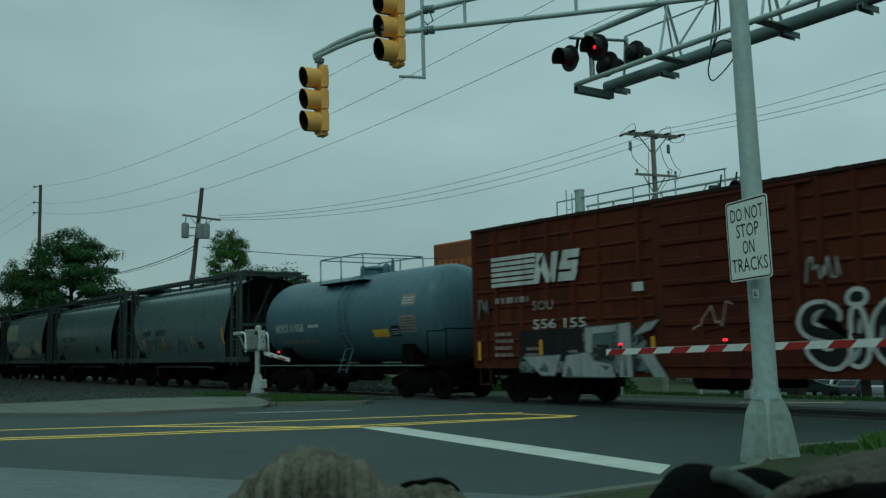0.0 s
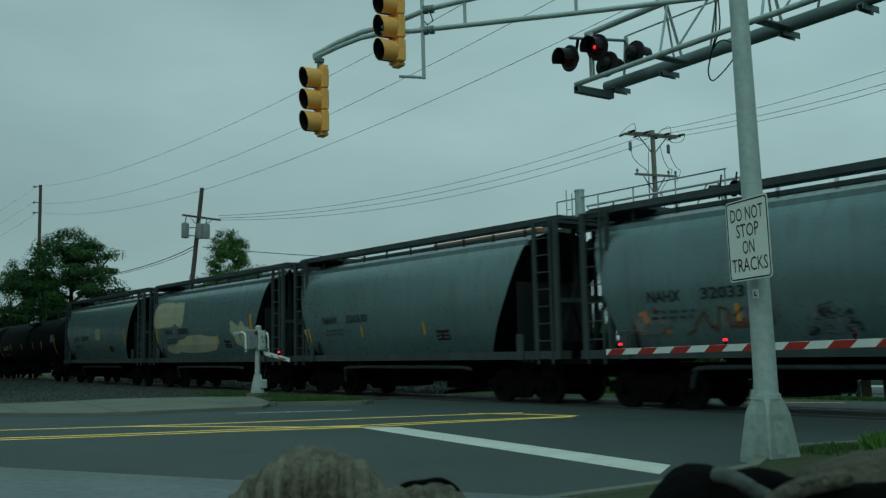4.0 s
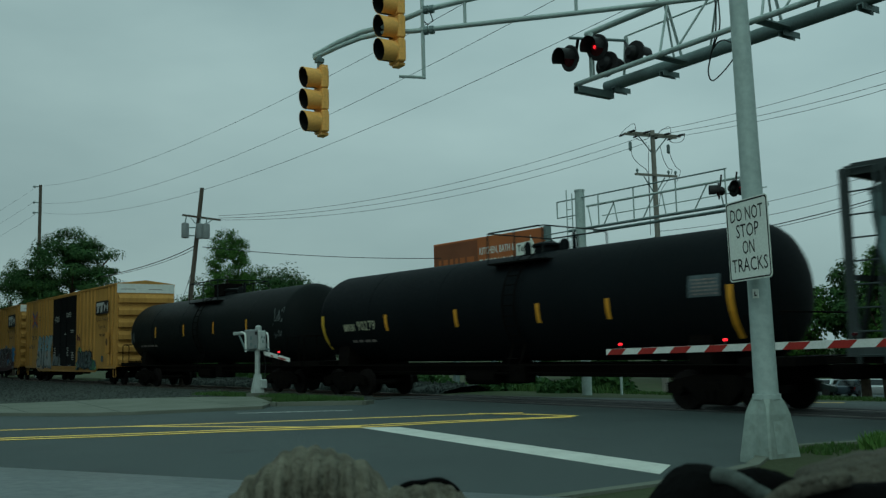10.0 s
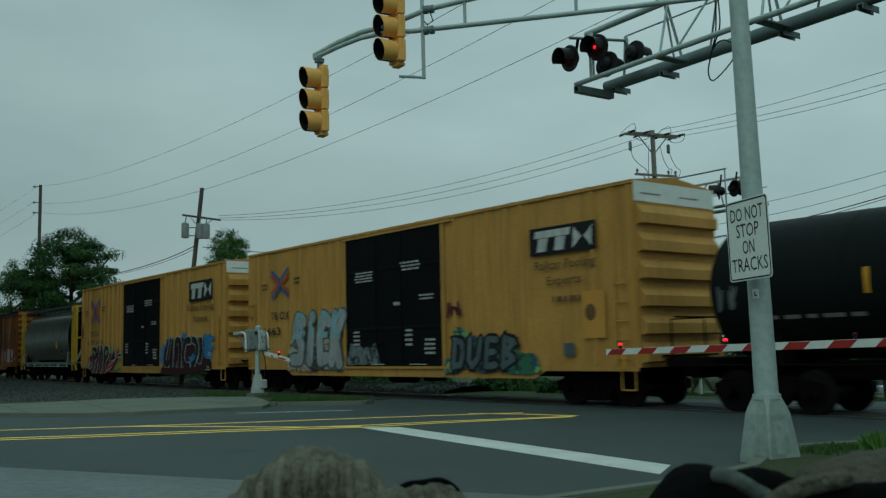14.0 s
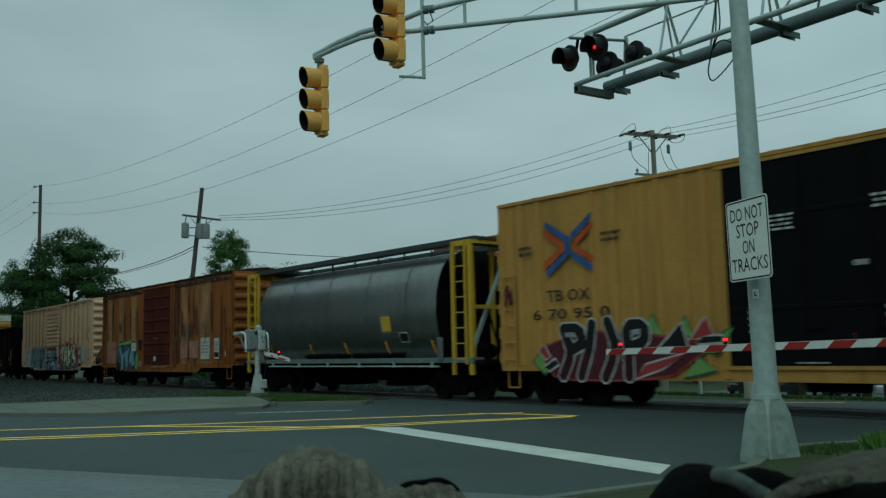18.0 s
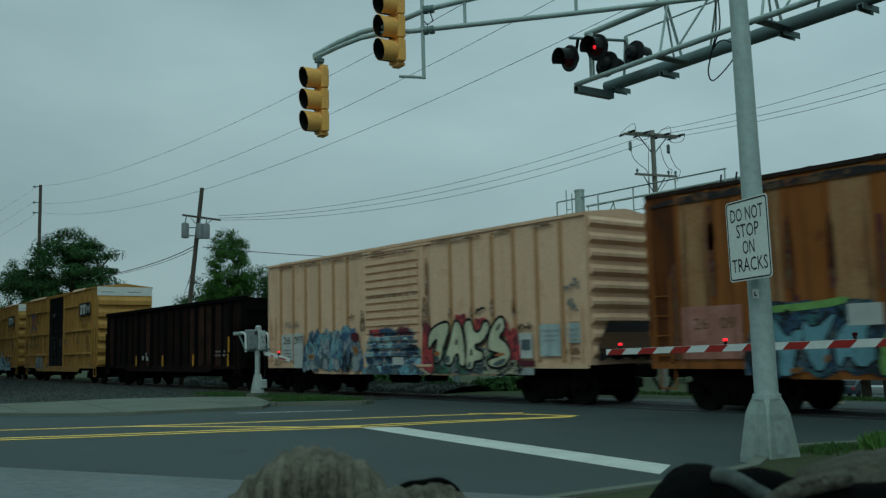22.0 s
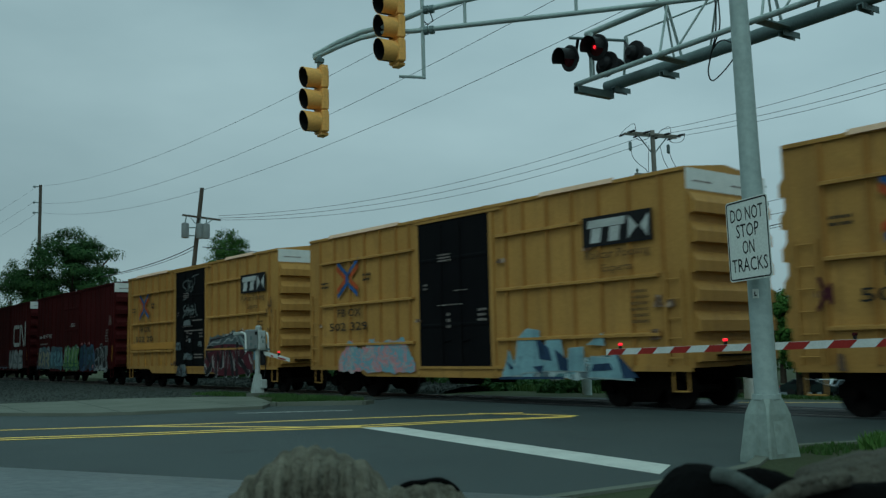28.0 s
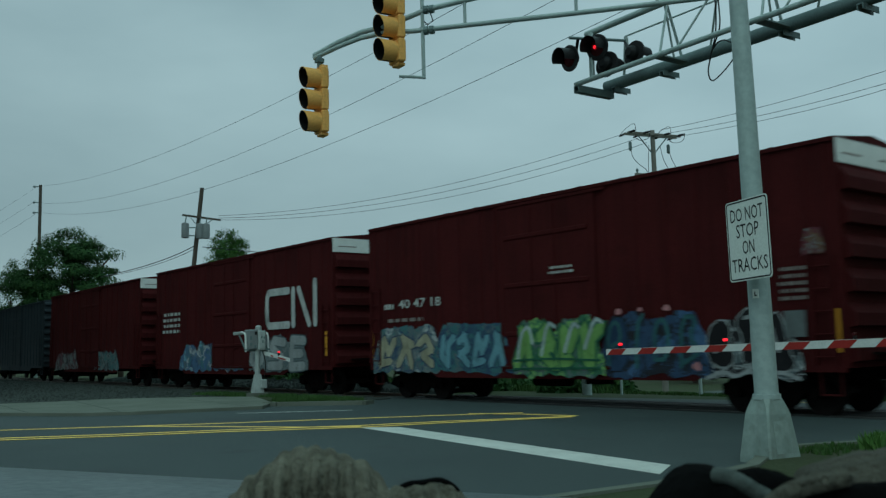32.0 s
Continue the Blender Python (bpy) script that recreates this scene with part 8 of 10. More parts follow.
        prism(bm, [(-1.42, 1.3), (-1.3, 1.3), (0.0, zmax - 0.3), (-0.1, zmax - 0.3)], "x", sx * (h - 0.1) - 0.03, sx * (h - 0.1) + 0.03)
        part("frame_brace", bm, M_HOPPER_SOOT_SHADE if not round_ends else M_GALV, c)
        ladder(c, sx * (h - 0.38), -1.5, 1.0, zmax + 0.1, 0.5, frame_m, f"hlad{frame_m.name}{zmax}")
        bm = bmesh.new()
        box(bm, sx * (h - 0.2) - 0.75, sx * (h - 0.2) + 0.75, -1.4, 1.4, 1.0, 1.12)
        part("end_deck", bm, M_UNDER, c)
        bm = bmesh.new()
        box(bm, sx * (h - 0.62) - 0.72, sx * (h - 0.62) + 0.72, -1.2, 1.2, zmax + 0.13, zmax + 0.21)
        part("roof_platform", bm, frame_m if not round_ends else M_HOPPER_DK, c)
        for y in (-0.75, 0.0, 0.75):
            bm = bmesh.new()
            box(bm, sx * (h - 0.72) - 0.05, sx * (h - 0.72) + 0.05, y - 0.05, y + 0.05, 1.12, zmax + 0.05)
            part("end_strut", bm, frame_m if round_ends else M_HOPPER_SOOT_SHADE, c)
        bm = bmesh.new()
        box(bm, sx * (h - 0.5) - 0.2, sx * (h - 0.5) + 0.2, 0.2, 0.85, 1.12, 1.75, 0.03)
        rod(bm, (sx * (h - 0.5) - 0.25, -0.5, 1.35), (sx * (h - 0.5) + 0.25, -0.5, 1.35), 0.2, 12)
        rod(bm, (sx * (h - 0.3), -0.1, 1.12), (sx * (h - 0.6), -0.3, 2.6), 0.03, 6)
        part("brake_valve", bm, M_UNDER, c)
        bm = bmesh.new()
        box(bm, sx * (h - 1.25) - 0.12, sx * (h - 1.25) + 0.12, -1.56, -1.5, 1.1, 1.75, 0.02)
        part("corner_bracket", bm, M_HOPPER_DK if not round_ends else body_m, c)
    h = L / 2
    for i in range(bays):
        x = (i - (bays - 1) / 2) * 3.0
        bm = bmesh.new()
        vs_ = []
        for z, hx, hy in ((1.3, 1.45, 1.25), (0.45, 0.35, 0.55)):
            vs_.append([bm.verts.new((x + sx * hx, sy * hy, z)) for sx, sy in ((-1, -1), (1, -1), (1, 1), (-1, 1))])
        for j in range(4):
            bm.faces.new((vs_[0][j], vs_[0][(j + 1) % 4], vs_[1][(j + 1) % 4], vs_[1][j]))
        bm.faces.new(vs_[0])
        bm.faces.new(vs_[1][::-1])
        box(bm, x - 0.4, x + 0.4, -0.6, 0.6, 0.32, 0.46)
        part("outlet_hopper", bm, M_UNDER, c)
    running_gear(c, L + 0.4, 1.75)

    def on(x, z, e):
        pr = profile
        for (ya, za), (yb, zb) in zip(pr, pr[1:]):
            if za <= z <= zb:
                return (x, -(ya + (yb - ya) * (z - za) / (zb - za)) - e - 0.01, z)
        return (x, -pr[-1][0] - e - 0.01, z)
    return c, L, on, body


HPROF = [(1.12, 1.2), (1.26, 1.45), (1.41, 1.85), (1.5, 2.25), (1.54, 2.7), (1.53, 3.1), (1.48, 3.5), (1.4, 3.8), (1.28, 4.05), (1.05, 4.2), (0.6, 4.36), (0.0, 4.42)]
HOP = dict(body_m=M_HOPPER, frame_m=M_HOPPER_DK, profile=HPROF, top=(-5.85, 5.35), bot=(-5.0, 3.75), eave_z=4.07, roof_y=1.25)
for s0, s1, nose, num, lb in ((83.2, 95.5, -0.4, "320331", "grey covered hopper with orange spray tags"), (69.6, 82.0, 0.3, "320330", "grey covered hopper with black numbers"),
                              (55.9, 68.4, 0.3, "320302", "grey covered hopper patched with cream paint"), (42.1, 54.6, 0.45, "320359", "grey covered hopper with a pale square patch")):
    c, L, on, body = hopper(lb, s0, s1, nose=nose, **HOP)
    lettering(c, "NAHX", -4.22, 2.32, 0.24, M_MARK_K, on, 0.88, bold=0.02)
    lettering(c, num, -2.82, 2.32, 0.25, M_MARK_K, on, 1.2, bold=0.02)
    bars(c, -4.2, -3.0, 1.95, 2.2, 2, M_HOPPER_DK, on, 3)
    rect(c, 1.72, 2.3, 1.68, 1.96, PAINT["black"], on, name="test_panel")
    bars(c, 1.76, 1.98, 1.73, 1.93, 2, M_MARK_DIM, on, 7, 0.012)
    bars(c, 2.05, 2.26, 1.73, 1.93, 2, M_MARK_DIM, on, 8, 0.012)
    strips(c, on, [-2.0, 1.2], 1.85, 2.2, 0.09)
    if num == "320331":
        spray_field(c, -4.8, -3.7, 1.6, 2.25, ("orange", "slate", "rust", "grey"), "slate", on, 3, 0.006, 4.0)
        scrawl(c, -3.3, -1.2, 1.6, 2.2, on, "rust", 4, 6, 0.02)
        spray_field(c, -0.6, 0.5, 1.5, 2.2, ("slate", "black", "grey", "slate"), "black", on, 6, 0.006, 4.0)
        spray_field(c, -2.4, -1.5, 1.7, 2.15, ("orange", "grey", "rust", "slate"), "slate", on, 5, 0.006, 4.0)
        strips(c, on, [4.3], 1.8, 2.5, 0.12)
    if num == "320330":
        strips(c, on, [-5.2], 1.6, 2.2, 0.1)
        rect(c, -5.5, -5.35, 1.5, 2.2, M_CREAM, on)
    if num == "320302":
        for nm, pts in (("cream_patch", [(-5.5, 2.75), (-4.9, 2.62), (-4.2, 2.66), (-3.4, 2.62), (-2.95, 2.85), (-2.8, 2.62), (-2.15, 2.6), (-2.1, 3.65), (-2.6, 3.68), (-2.95, 3.72), (-3.2, 3.55), (-3.35, 3.75), (-4.3, 3.78), (-5.2, 3.72), (-5.5, 3.4)]),
                        ("cream_patch", [(-4.3, 1.55), (-3.1, 1.5), (-2.95, 1.62), (-2.5, 1.52), (0.6, 1.55), (1.15, 1.75), (1.2, 2.2), (0.7, 2.15), (-0.2, 2.2), (-0.3, 2.28), (-1.9, 2.2), (-2.0, 2.1), (-2.9, 2.08), (-3.1, 1.85), (-4.25, 1.85)]),
                        ("cream_patch", [(2.4, 2.2), (2.45, 2.75), (2.7, 2.7), (2.9, 2.55), (3.2, 2.5), (3.3, 2.68), (3.6, 2.65), (3.7, 2.45), (4.15, 2.4), (4.2, 1.75), (3.4, 1.68), (2.8, 1.75), (2.75, 2.1)])):
            pts = smoothed([(x + 0.06 * noise.noise((x * 3, z * 3, 1)), z + 0.05 * noise.noise((x * 3, z * 3, 4))) for x, z in pts], 1)
            bm = bmesh.new()
            zs = sorted({p[1] for p in pts})
            lo_, hi_ = zs[0], zs[-1]
            # laid in level slices so that the patch follows the curved side
            nsl = 60
            for k in range(nsl):
                za, zb = lo_ + (hi_ - lo_) * k / nsl, lo_ + (hi_ - lo_) * (k + 1) / nsl
                zm = (za + zb) / 2
                cuts = []
                for (xa, ya), (xb, yb) in zip(pts, pts[1:] + pts[:1]):
                    if (ya <= zm) != (yb <= zm):
                        cuts.append(xa + (xb - xa) * (zm - ya) / (yb - ya))
                cuts.sort()
                for xa, xb in zip(cuts[::2], cuts[1::2]):
                    blot(bm, [(xa, za), (xb, za), (xb, zb), (xa, zb)], on, 0.004)
            tagged(part(nm, bm, M_CREAM, c), "patch of cream primer", "", "", "stuff")
        strips(c, on, [4.25], 1.98, 2.9, 0.13)
        strips(c, on, [-5.15], 1.95, 2.7, 0.11)
    if num == "320359":
        rect(c, -0.4, 0.37, 2.32, 2.9, M_CREAM, on, 0.006, "pale_patch")
        strips(c, on, [4.2], 2.0, 2.8, 0.12)

c, L, on = tank_car("black tank car with yellow reflectors and pale lettering", 23.1, 40.2, TANK_R, 2.5, M_TANK_BLACK, (0.3, 2.4, 1.0), 1.35, ladder_x=1.4, ends=0.7)
strips(c, on, [-4.2, -0.86, 2.36, 4.65], 2.02, 2.5, 0.13)
rect(c, 7.85, 8.0, 1.5, 2.6, M_REFLECT, on, 0.007, "reflector_strip")
rect(c, -7.9, -7.75, 1.5, 2.6, M_YELLOW, on, 0.007, "reflector_strip")
lettering(c, "90279", -5.8, 2.06, 0.3, M_CREAM, on, 1.0, bold=0.012)
bars(c, -6.6, -5.95, 2.06, 2.5, 1, M_CREAM, on, 12)
bars(c, -6.4, -5.0, 1.7, 1.85, 1, M_MARK_DIM, on, 5)
rect(c, 6.9, 7.7, 2.38, 2.84, PAINT["slate"], on, name="data_panel")
bars(c, 6.95, 7.65, 2.42, 2.8, 5, M_MARK_DIM, on, 6, 0.01)

c, L, on = tank_car("black tank car with a valve box and chalked tag", 5.1, 21.7, TANK_R, 2.5, M_TANK_BLACK_B, (-1.3, 1.6, 0.95), 0.7, (-0.35, 0.6), 0.7, 0.2)
strips(c, on, [-4.5, -1.25, 1.8, 4.8], 2.25, 2.72, 0.1)
scrawl(c, 6.95, 7.7, 2.45, 3.05, on, "grey", 8, 4, 0.018)
scrawl(c, 7.0, 7.6, 1.95, 2.25, on, "grey", 18, 4, 0.016)
spray(c, -7.7, -7.1, 1.9, 2.7, 2, on, "grey", None, None, None, seed=9, weight=0.035)
bars(c, -6.8, -4.6, 1.85, 2.0, 1, M_MARK_DIM, on, 10)

# yellow 60-foot boxcars ------------------------------------------------------------
YMAT = (M_TTX, M_TTX_DOOR, M_TTX, M_TTX)
YPOSTS = [-9.2, -8.55, -7.9, -6.1, -5.45, -4.85, -4.2, -3.5, -3.0, 3.0, 3.7, 4.4, 5.1, 5.7, 8.1, 8.7, 9.2]


def door_print(c, x0, x1, on, seed):
    w = x1 - x0
    for fx, z, fw, hh, rows in ((0.12, 3.55, 0.2, 0.35, 4), (0.62, 3.75, 0.2, 0.3, 3), (0.55, 2.75, 0.06, 0.2, 1), (0.8, 2.85, 0.14, 0.2, 2), (0.1, 1.6, 0.07, 0.5, 4), (0.66, 1.55, 0.07, 0.55, 4), (0.85, 1.3, 0.1, 0.5, 4), (0.3, 1.0, 0.14, 0.06, 1), (0.7, 1.0, 0.16, 0.06, 1)):
        bars(c, x0 + w * fx, x0 + w * (fx + fw), z, z + hh, rows, M_MARK_W, on, seed + rows, 0.012)


c, L, on = boxcar("yellow boxcar with black door and blue and green graffiti", -14.95, 3.68, 5.14, 0.72, YMAT, YPOSTS, (-2.5, 2.4), True, post_w=0.08, post_d=0.065, door_ribs=2, rib_d=0.012)
dr = flat_side(-HW - 0.09)
door_print(c, -2.5, 2.4, dr, 20)
chevrons(c, -7.5, -6.1, 3.35, 4.4, on)
lettering(c, "TB OX", -7.5, 2.6, 0.28, M_MARK_K, on, 1.35, bold=0.01)
lettering(c, "6663", -8.1, 2.06, 0.28, M_MARK_K, on, 1.3, bold=0.01)
bars(c, -8.2, -7.8, 3.7, 4.0, 2, M_MARK_K, on, 2)
bars(c, -5.8, -5.4, 3.8, 4.1, 2, M_MARK_K, on, 3)
maker_panel(c, 6.05, 8.25, 3.66, 4.34, on)
lettering(c, "Railcar Pooling", 6.2, 3.22, 0.3, M_MARK_BROWN, on, 2.0, bold=0.01)
lettering(c, "Experts", 6.6, 2.85, 0.27, M_MARK_BROWN, on, 1.15, bold=0.01)
rect(c, 7.1, 7.45, 1.2, 1.5, PAINT["slate"], on, name="small_label")
rect(c, 7.75, 8.45, 1.6, 2.7, M_TTX_PATCH, on, 0.003, "worn_panel")
blot_bm = bmesh.new()
blot(blot_bm, [(8.0 + math.cos(i * 0.5236) * 0.17, 2.2 + math.sin(i * 0.5236) * 0.2) for i in range(12)], on, 0.008)
part("round_mark", blot_bm, M_MARK_BROWN, c)
bars(c, 6.65, 7.75, 2.5, 2.75, 1, M_MARK_BROWN, on, 15)
spray_field(c, -6.3, -2.6, 0.7, 2.5, ("silver", "tanpaint", "cream", "black", "slate"), "black", on, 23, 0.006, 1.8)
spray(c, -5.9, -2.62, 0.75, 2.95, "SICK", on, "silver", "slate", seed=21, weight=0.09, rim=1.35)
spray(c, -5.85, -2.66, 1.75, 2.9, "SICK", on, "ice", None, seed=24, weight=0.08, lift=0.022)
spray(c, 2.8, 5.5, 0.78, 1.85, "DUEB", on, "slate", "black", "black", "dkgreen", seed=22, weight=0.075, rim=2.0, sharp=True, mix=("black", "dkgreen", "navy"))
spray_field(c, 5.0, 6.3, 0.72, 1.5, ("dkgreen", "navy", "green", "dkgreen"), "black", on, 26, 0.004)
spray_field(c, 2.5, 3.1, 0.72, 1.3, ("dkgreen", "teal", "green"), "black", on, 27, 0.004)
spray_field(c, 2.9, 3.6, 1.5, 2.05, ("dkgreen", "green", "navy"), "black", on, 28, 0.003)
spray_field(c, -2.4, -0.6, 0.95, 1.75, ("black", "slate", "black", "grey"), "slate", dr, 25, 0.006)
scrawl(c, 2.7, 3.3, 2.3, 2.7, on, "maroon", 25)
strips(c, on, [8.95], 0.9, 1.4, 0.08)

c, L, on = boxcar("yellow boxcar with black door and large outlined graffiti", -35.62, -16.95, 5.14, 0.72, YMAT, YPOSTS, (-2.5, 2.4), True, post_w=0.08, post_d=0.065, door_ribs=2, rib_d=0.012)
door_print(c, -2.5, 2.4, dr, 30)
chevrons(c, -7.65, -6.0, 3.15, 4.45, on)
lettering(c, "TB OX", -7.6, 2.5, 0.28, M_MARK_K, on, 1.4, bold=0.01)
lettering(c, "6 70 95 0", -8.1, 2.07, 0.26, M_MARK_K, on, 2.5, bold=0.01)
bars(c, -8.6, -8.1, 3.7, 4.0, 2, M_MARK_K, on, 2)
bars(c, -5.8, -5.2, 3.8, 4.1, 2, M_MARK_K, on, 3)
maker_panel(c, 5.8, 8.2, 3.66, 4.5, on)
lettering(c, "Railcar Pooling", 5.6, 3.2, 0.34, M_MARK_BROWN, on, 2.7, bold=0.01)
lettering(c, "Experts", 6.3, 2.75, 0.3, M_MARK_BROWN, on, 1.4, bold=0.01)
G1 = (c, -7.9, -2.6, 0.66, 2.02)
shapes(*G1, [[(-0.04, 0.3), (0.03, 0.08), (0.1, 0.3), (0.05, 0.6)], [(0.6, 0.78), (0.66, 1.02), (0.71, 0.7)], [(0.77, 0.75), (0.82, 0.98), (0.86, 0.65)], [(0.84, 0.4), (1.04, 0.78), (0.97, 0.42)], [(0.8, 0.04), (0.96, 0.16), (0.88, 0.34)]], on, "green", "dkgreen", 0.008, 0.05, 0)
shapes(*G1, [[(0.0, 0.5), (0.04, 0.3), (0.09, 0.06), (0.2, 0.0), (0.45, 0.0), (0.62, 0.03), (0.76, 0.1), (0.92, 0.5), (0.8, 0.62), (0.6, 0.72), (0.3, 0.8), (0.1, 0.62)]], on, "maroon", "red", 0.014, 0.05, 0, "spray_ground")
shapes(*G1, [[(0.66, 0.42), (0.74, 0.66), (0.8, 0.88), (0.83, 0.5), (0.76, 0.44)], [(0.88, 0.56), (0.99, 0.58), (0.99, 0.66), (0.9, 0.66)], [(0.03, 0.2), (0.1, 0.34), (0.12, 0.26), (0.06, 0.14)]], on, "black", "white", 0.02, 0.05, 0)
shapes(*G1, [[(0.84, 0.6), (0.92, 0.96), (0.95, 0.7), (0.9, 0.66)], [(0.0, 0.5), (0.03, 0.6), (0.07, 0.38), (0.04, 0.34)], [(0.56, 0.02), (0.62, 0.24), (0.83, 0.42), (0.7, 0.18)]], on, "red", "white", 0.024, 0.04, 0)
WILD = [[(0.16, 0.86), (0.19, 0.6), (0.2, 0.4), (0.15, 0.06)], [(0.16, 0.86), (0.26, 0.86), (0.27, 0.6), (0.21, 0.5)], [(0.33, 0.92), (0.31, 0.5), (0.26, 0.06)], [(0.42, 0.95), (0.46, 0.6), (0.44, 0.3), (0.4, 0.04)], [(0.53, 0.06), (0.53, 0.5), (0.52, 0.88), (0.62, 0.88), (0.62, 0.6), (0.54, 0.52)]]
strokes(*G1, WILD, on, "white", 0.17, 0.028, 1)
strokes(*G1, [[p for p in w_ if p[1] < 0.66] for w_ in WILD], on, "wine", 0.13, 0.034, 1)
strokes(*G1, [[p for p in w_ if p[1] > 0.45] for w_ in WILD], on, "black", 0.13, 0.037, 1)
shapes(*G1, [[(0.17, 0.72), (0.23, 0.72), (0.23, 0.8), (0.17, 0.8)], [(0.55, 0.72), (0.6, 0.74), (0.6, 0.82), (0.55, 0.8)]], on, "silver", None, 0.042, 0.03, 0)
G2 = (c, 2.5, 8.25, 0.62, 2.25)
shapes(*G2, [[(0.0, 0.42), (0.03, 0.55), (0.0, 0.7), (0.06, 0.68), (0.05, 0.84), (0.1, 0.78), (0.15, 0.9), (0.16, 0.6), (0.12, 0.3), (0.04, 0.25)], [(0.14, 0.86), (0.18, 1.0), (0.22, 0.95), (0.26, 1.02), (0.27, 0.88), (0.2, 0.8)], [(0.44, 0.95), (0.47, 1.12), (0.51, 1.04), (0.54, 1.1), (0.57, 0.96), (0.5, 0.85)],
             [(0.82, 0.5), (0.83, 0.9), (0.87, 1.06), (0.91, 0.96), (0.96, 1.02), (1.0, 0.93), (1.04, 0.97), (1.01, 0.84), (0.95, 0.8), (1.0, 0.72), (1.04, 0.7), (0.97, 0.6), (1.0, 0.44), (0.92, 0.34)]], on, "azure", None, 0.008, 0.03, 0)
shapes(*G2, [[(0.01, 0.04), (0.06, 0.16), (0.1, 0.3), (0.1, 0.6), (0.14, 0.9), (0.22, 0.94), (0.32, 0.9), (0.42, 0.96), (0.5, 0.9), (0.58, 0.97), (0.68, 0.95), (0.74, 0.9), (0.82, 0.96), (0.86, 0.8), (0.84, 0.4), (0.99, 0.36), (0.97, 0.12), (0.75, 0.05), (0.45, 0.0), (0.1, -0.02)]], on, "wine", "black", 0.014, 0.02, 1, "spray_ground")
LETTERS = [[(0.17, 0.86), (0.13, 0.62), (0.1, 0.38), (0.14, 0.24), (0.2, 0.3), (0.24, 0.5), (0.27, 0.86)], [(0.27, 0.86), (0.25, 0.5), (0.24, 0.2)], [(0.32, 0.16), (0.33, 0.5), (0.33, 0.84), (0.38, 0.92), (0.43, 0.8), (0.42, 0.5), (0.41, 0.16)],
           [(0.6, 0.86), (0.54, 0.9), (0.49, 0.72), (0.47, 0.4), (0.51, 0.18), (0.58, 0.22)], [(0.66, 0.88), (0.72, 0.84), (0.74, 0.6), (0.7, 0.36), (0.65, 0.24)], [(0.8, 0.86), (0.82, 0.6), (0.78, 0.36)]]
strokes(*G2, LETTERS, on, "white", 0.185, 0.02, 2)
strokes(*G2, LETTERS, on, "black", 0.15, 0.027, 2)
strokes(*G2, [[(0.12, 0.36), (0.15, 0.3), (0.19, 0.36)], [(0.34, 0.25), (0.36, 0.7)], [(0.5, 0.3), (0.54, 0.26)], [(0.05, 0.1), (0.3, 0.12), (0.5, 0.08), (0.9, 0.2)]], on, "wine", 0.09, 0.034)
strokes(*G2, [[(0.6, 0.42), (0.66, 0.36), (0.7, 0.46)], [(0.14, 0.75), (0.16, 0.9)], [(0.62, 0.3), (0.66, 0.5)]], on, "azure", 0.07, 0.036)
strokes(*G2, [[(0.88, 0.14), (0.96, 0.12)], [(0.88, 0.2), (0.95, 0.19)]], on, "pale", 0.02, 0.03)
rect(c, 7.75, 8.2, 1.35, 1.6, M_MARK_K, on, 0.008)
bars(c, 7.78, 8.17, 1.4, 1.55, 2, M_MARK_W, on, 12, 0.014)
scrawl(c, -9.1, -8.8, 2.5, 3.0, on, "maroon", 35)

# silver hopper with yellow end frames
GPROF = [(1.1, 1.2), (1.3, 1.55), (1.45, 2.0), (1.52, 2.5), (1.5, 3.0), (1.42, 3.4), (1.28, 3.75), (1.05, 4.0), (0.7, 4.18), (0.0, 4.26)]
c, L, on, body = hopper("silver cylindrical hopper with yellow end frames and ladders", -49.9, -36.55, M_GH, M_YELLOW, GPROF, (-5.65, 4.95), (-5.6, 4.85), 4.02, 1.0, round_ends=True, nose=-0.35)
rect(c, 2.12, 2.68, 1.95, 2.48, M_MARK_DIM, on, 0.006, "label_panel")
rect(c, 2.2, 2.66, 2.0, 2.44, M_YELLOW, on, 0.012, "yellow_label")
rect(c, 3.0, 3.44, 1.65, 1.95, M_MARK_W, on, name="test_panel")
rect(c, 3.03, 3.41, 1.68, 1.92, PAINT["black"], on, 0.012, name="test_panel")
strips(c, on, [-5.1, -2.3, -0.1, 2.2, 4.5], 1.32, 1.7, 0.11)
for x in (-3.4, -1.0, 1.3, 3.4):
    bm = bmesh.new()
    pr = [(-y, z) for y, z in GPROF]
    for (ya, za), (yb, zb) in zip(pr, pr[1:]):
        q = [bm.verts.new(p) for p in ((x - 0.05, ya - 0.012, za), (x + 0.05, ya - 0.012, za), (x + 0.05, yb - 0.012, zb + 0.005), (x - 0.05, yb - 0.012, zb + 0.005))]
        bm.faces.new(q)
    part("body_seam", bm, M_GH, c)

# patched brown boxcar
c, L, on = boxcar("rust-brown boxcar with mismatched panels and faded tags", -66.84, -51.25, 4.7, 0.78, (M_BROWN, M_BROWN_DOOR, M_BROWN, M_ROOF_DK), [-7.0, -6.2, -5.4, -4.5, -3.6, -2.7, -2.0, 1.9, 2.74, 3.5, 4.1, 4.7, 5.84, 6.82], (-1.7, 1.55), panels=True, panel_mats=(M_BROWN_B, M_BROWN_C, M_BROWN, M_BROWN_C, M_BROWN, M_BROWN_C, M_BROWN, M_BROWN, M_BROWN_B, M_BROWN_C, M_BROWN, M_BROWN_C, M_BROWN_C, M_BROWN, M_BROWN), door_ribs=6, post_w=0.06, post_d=0.04)
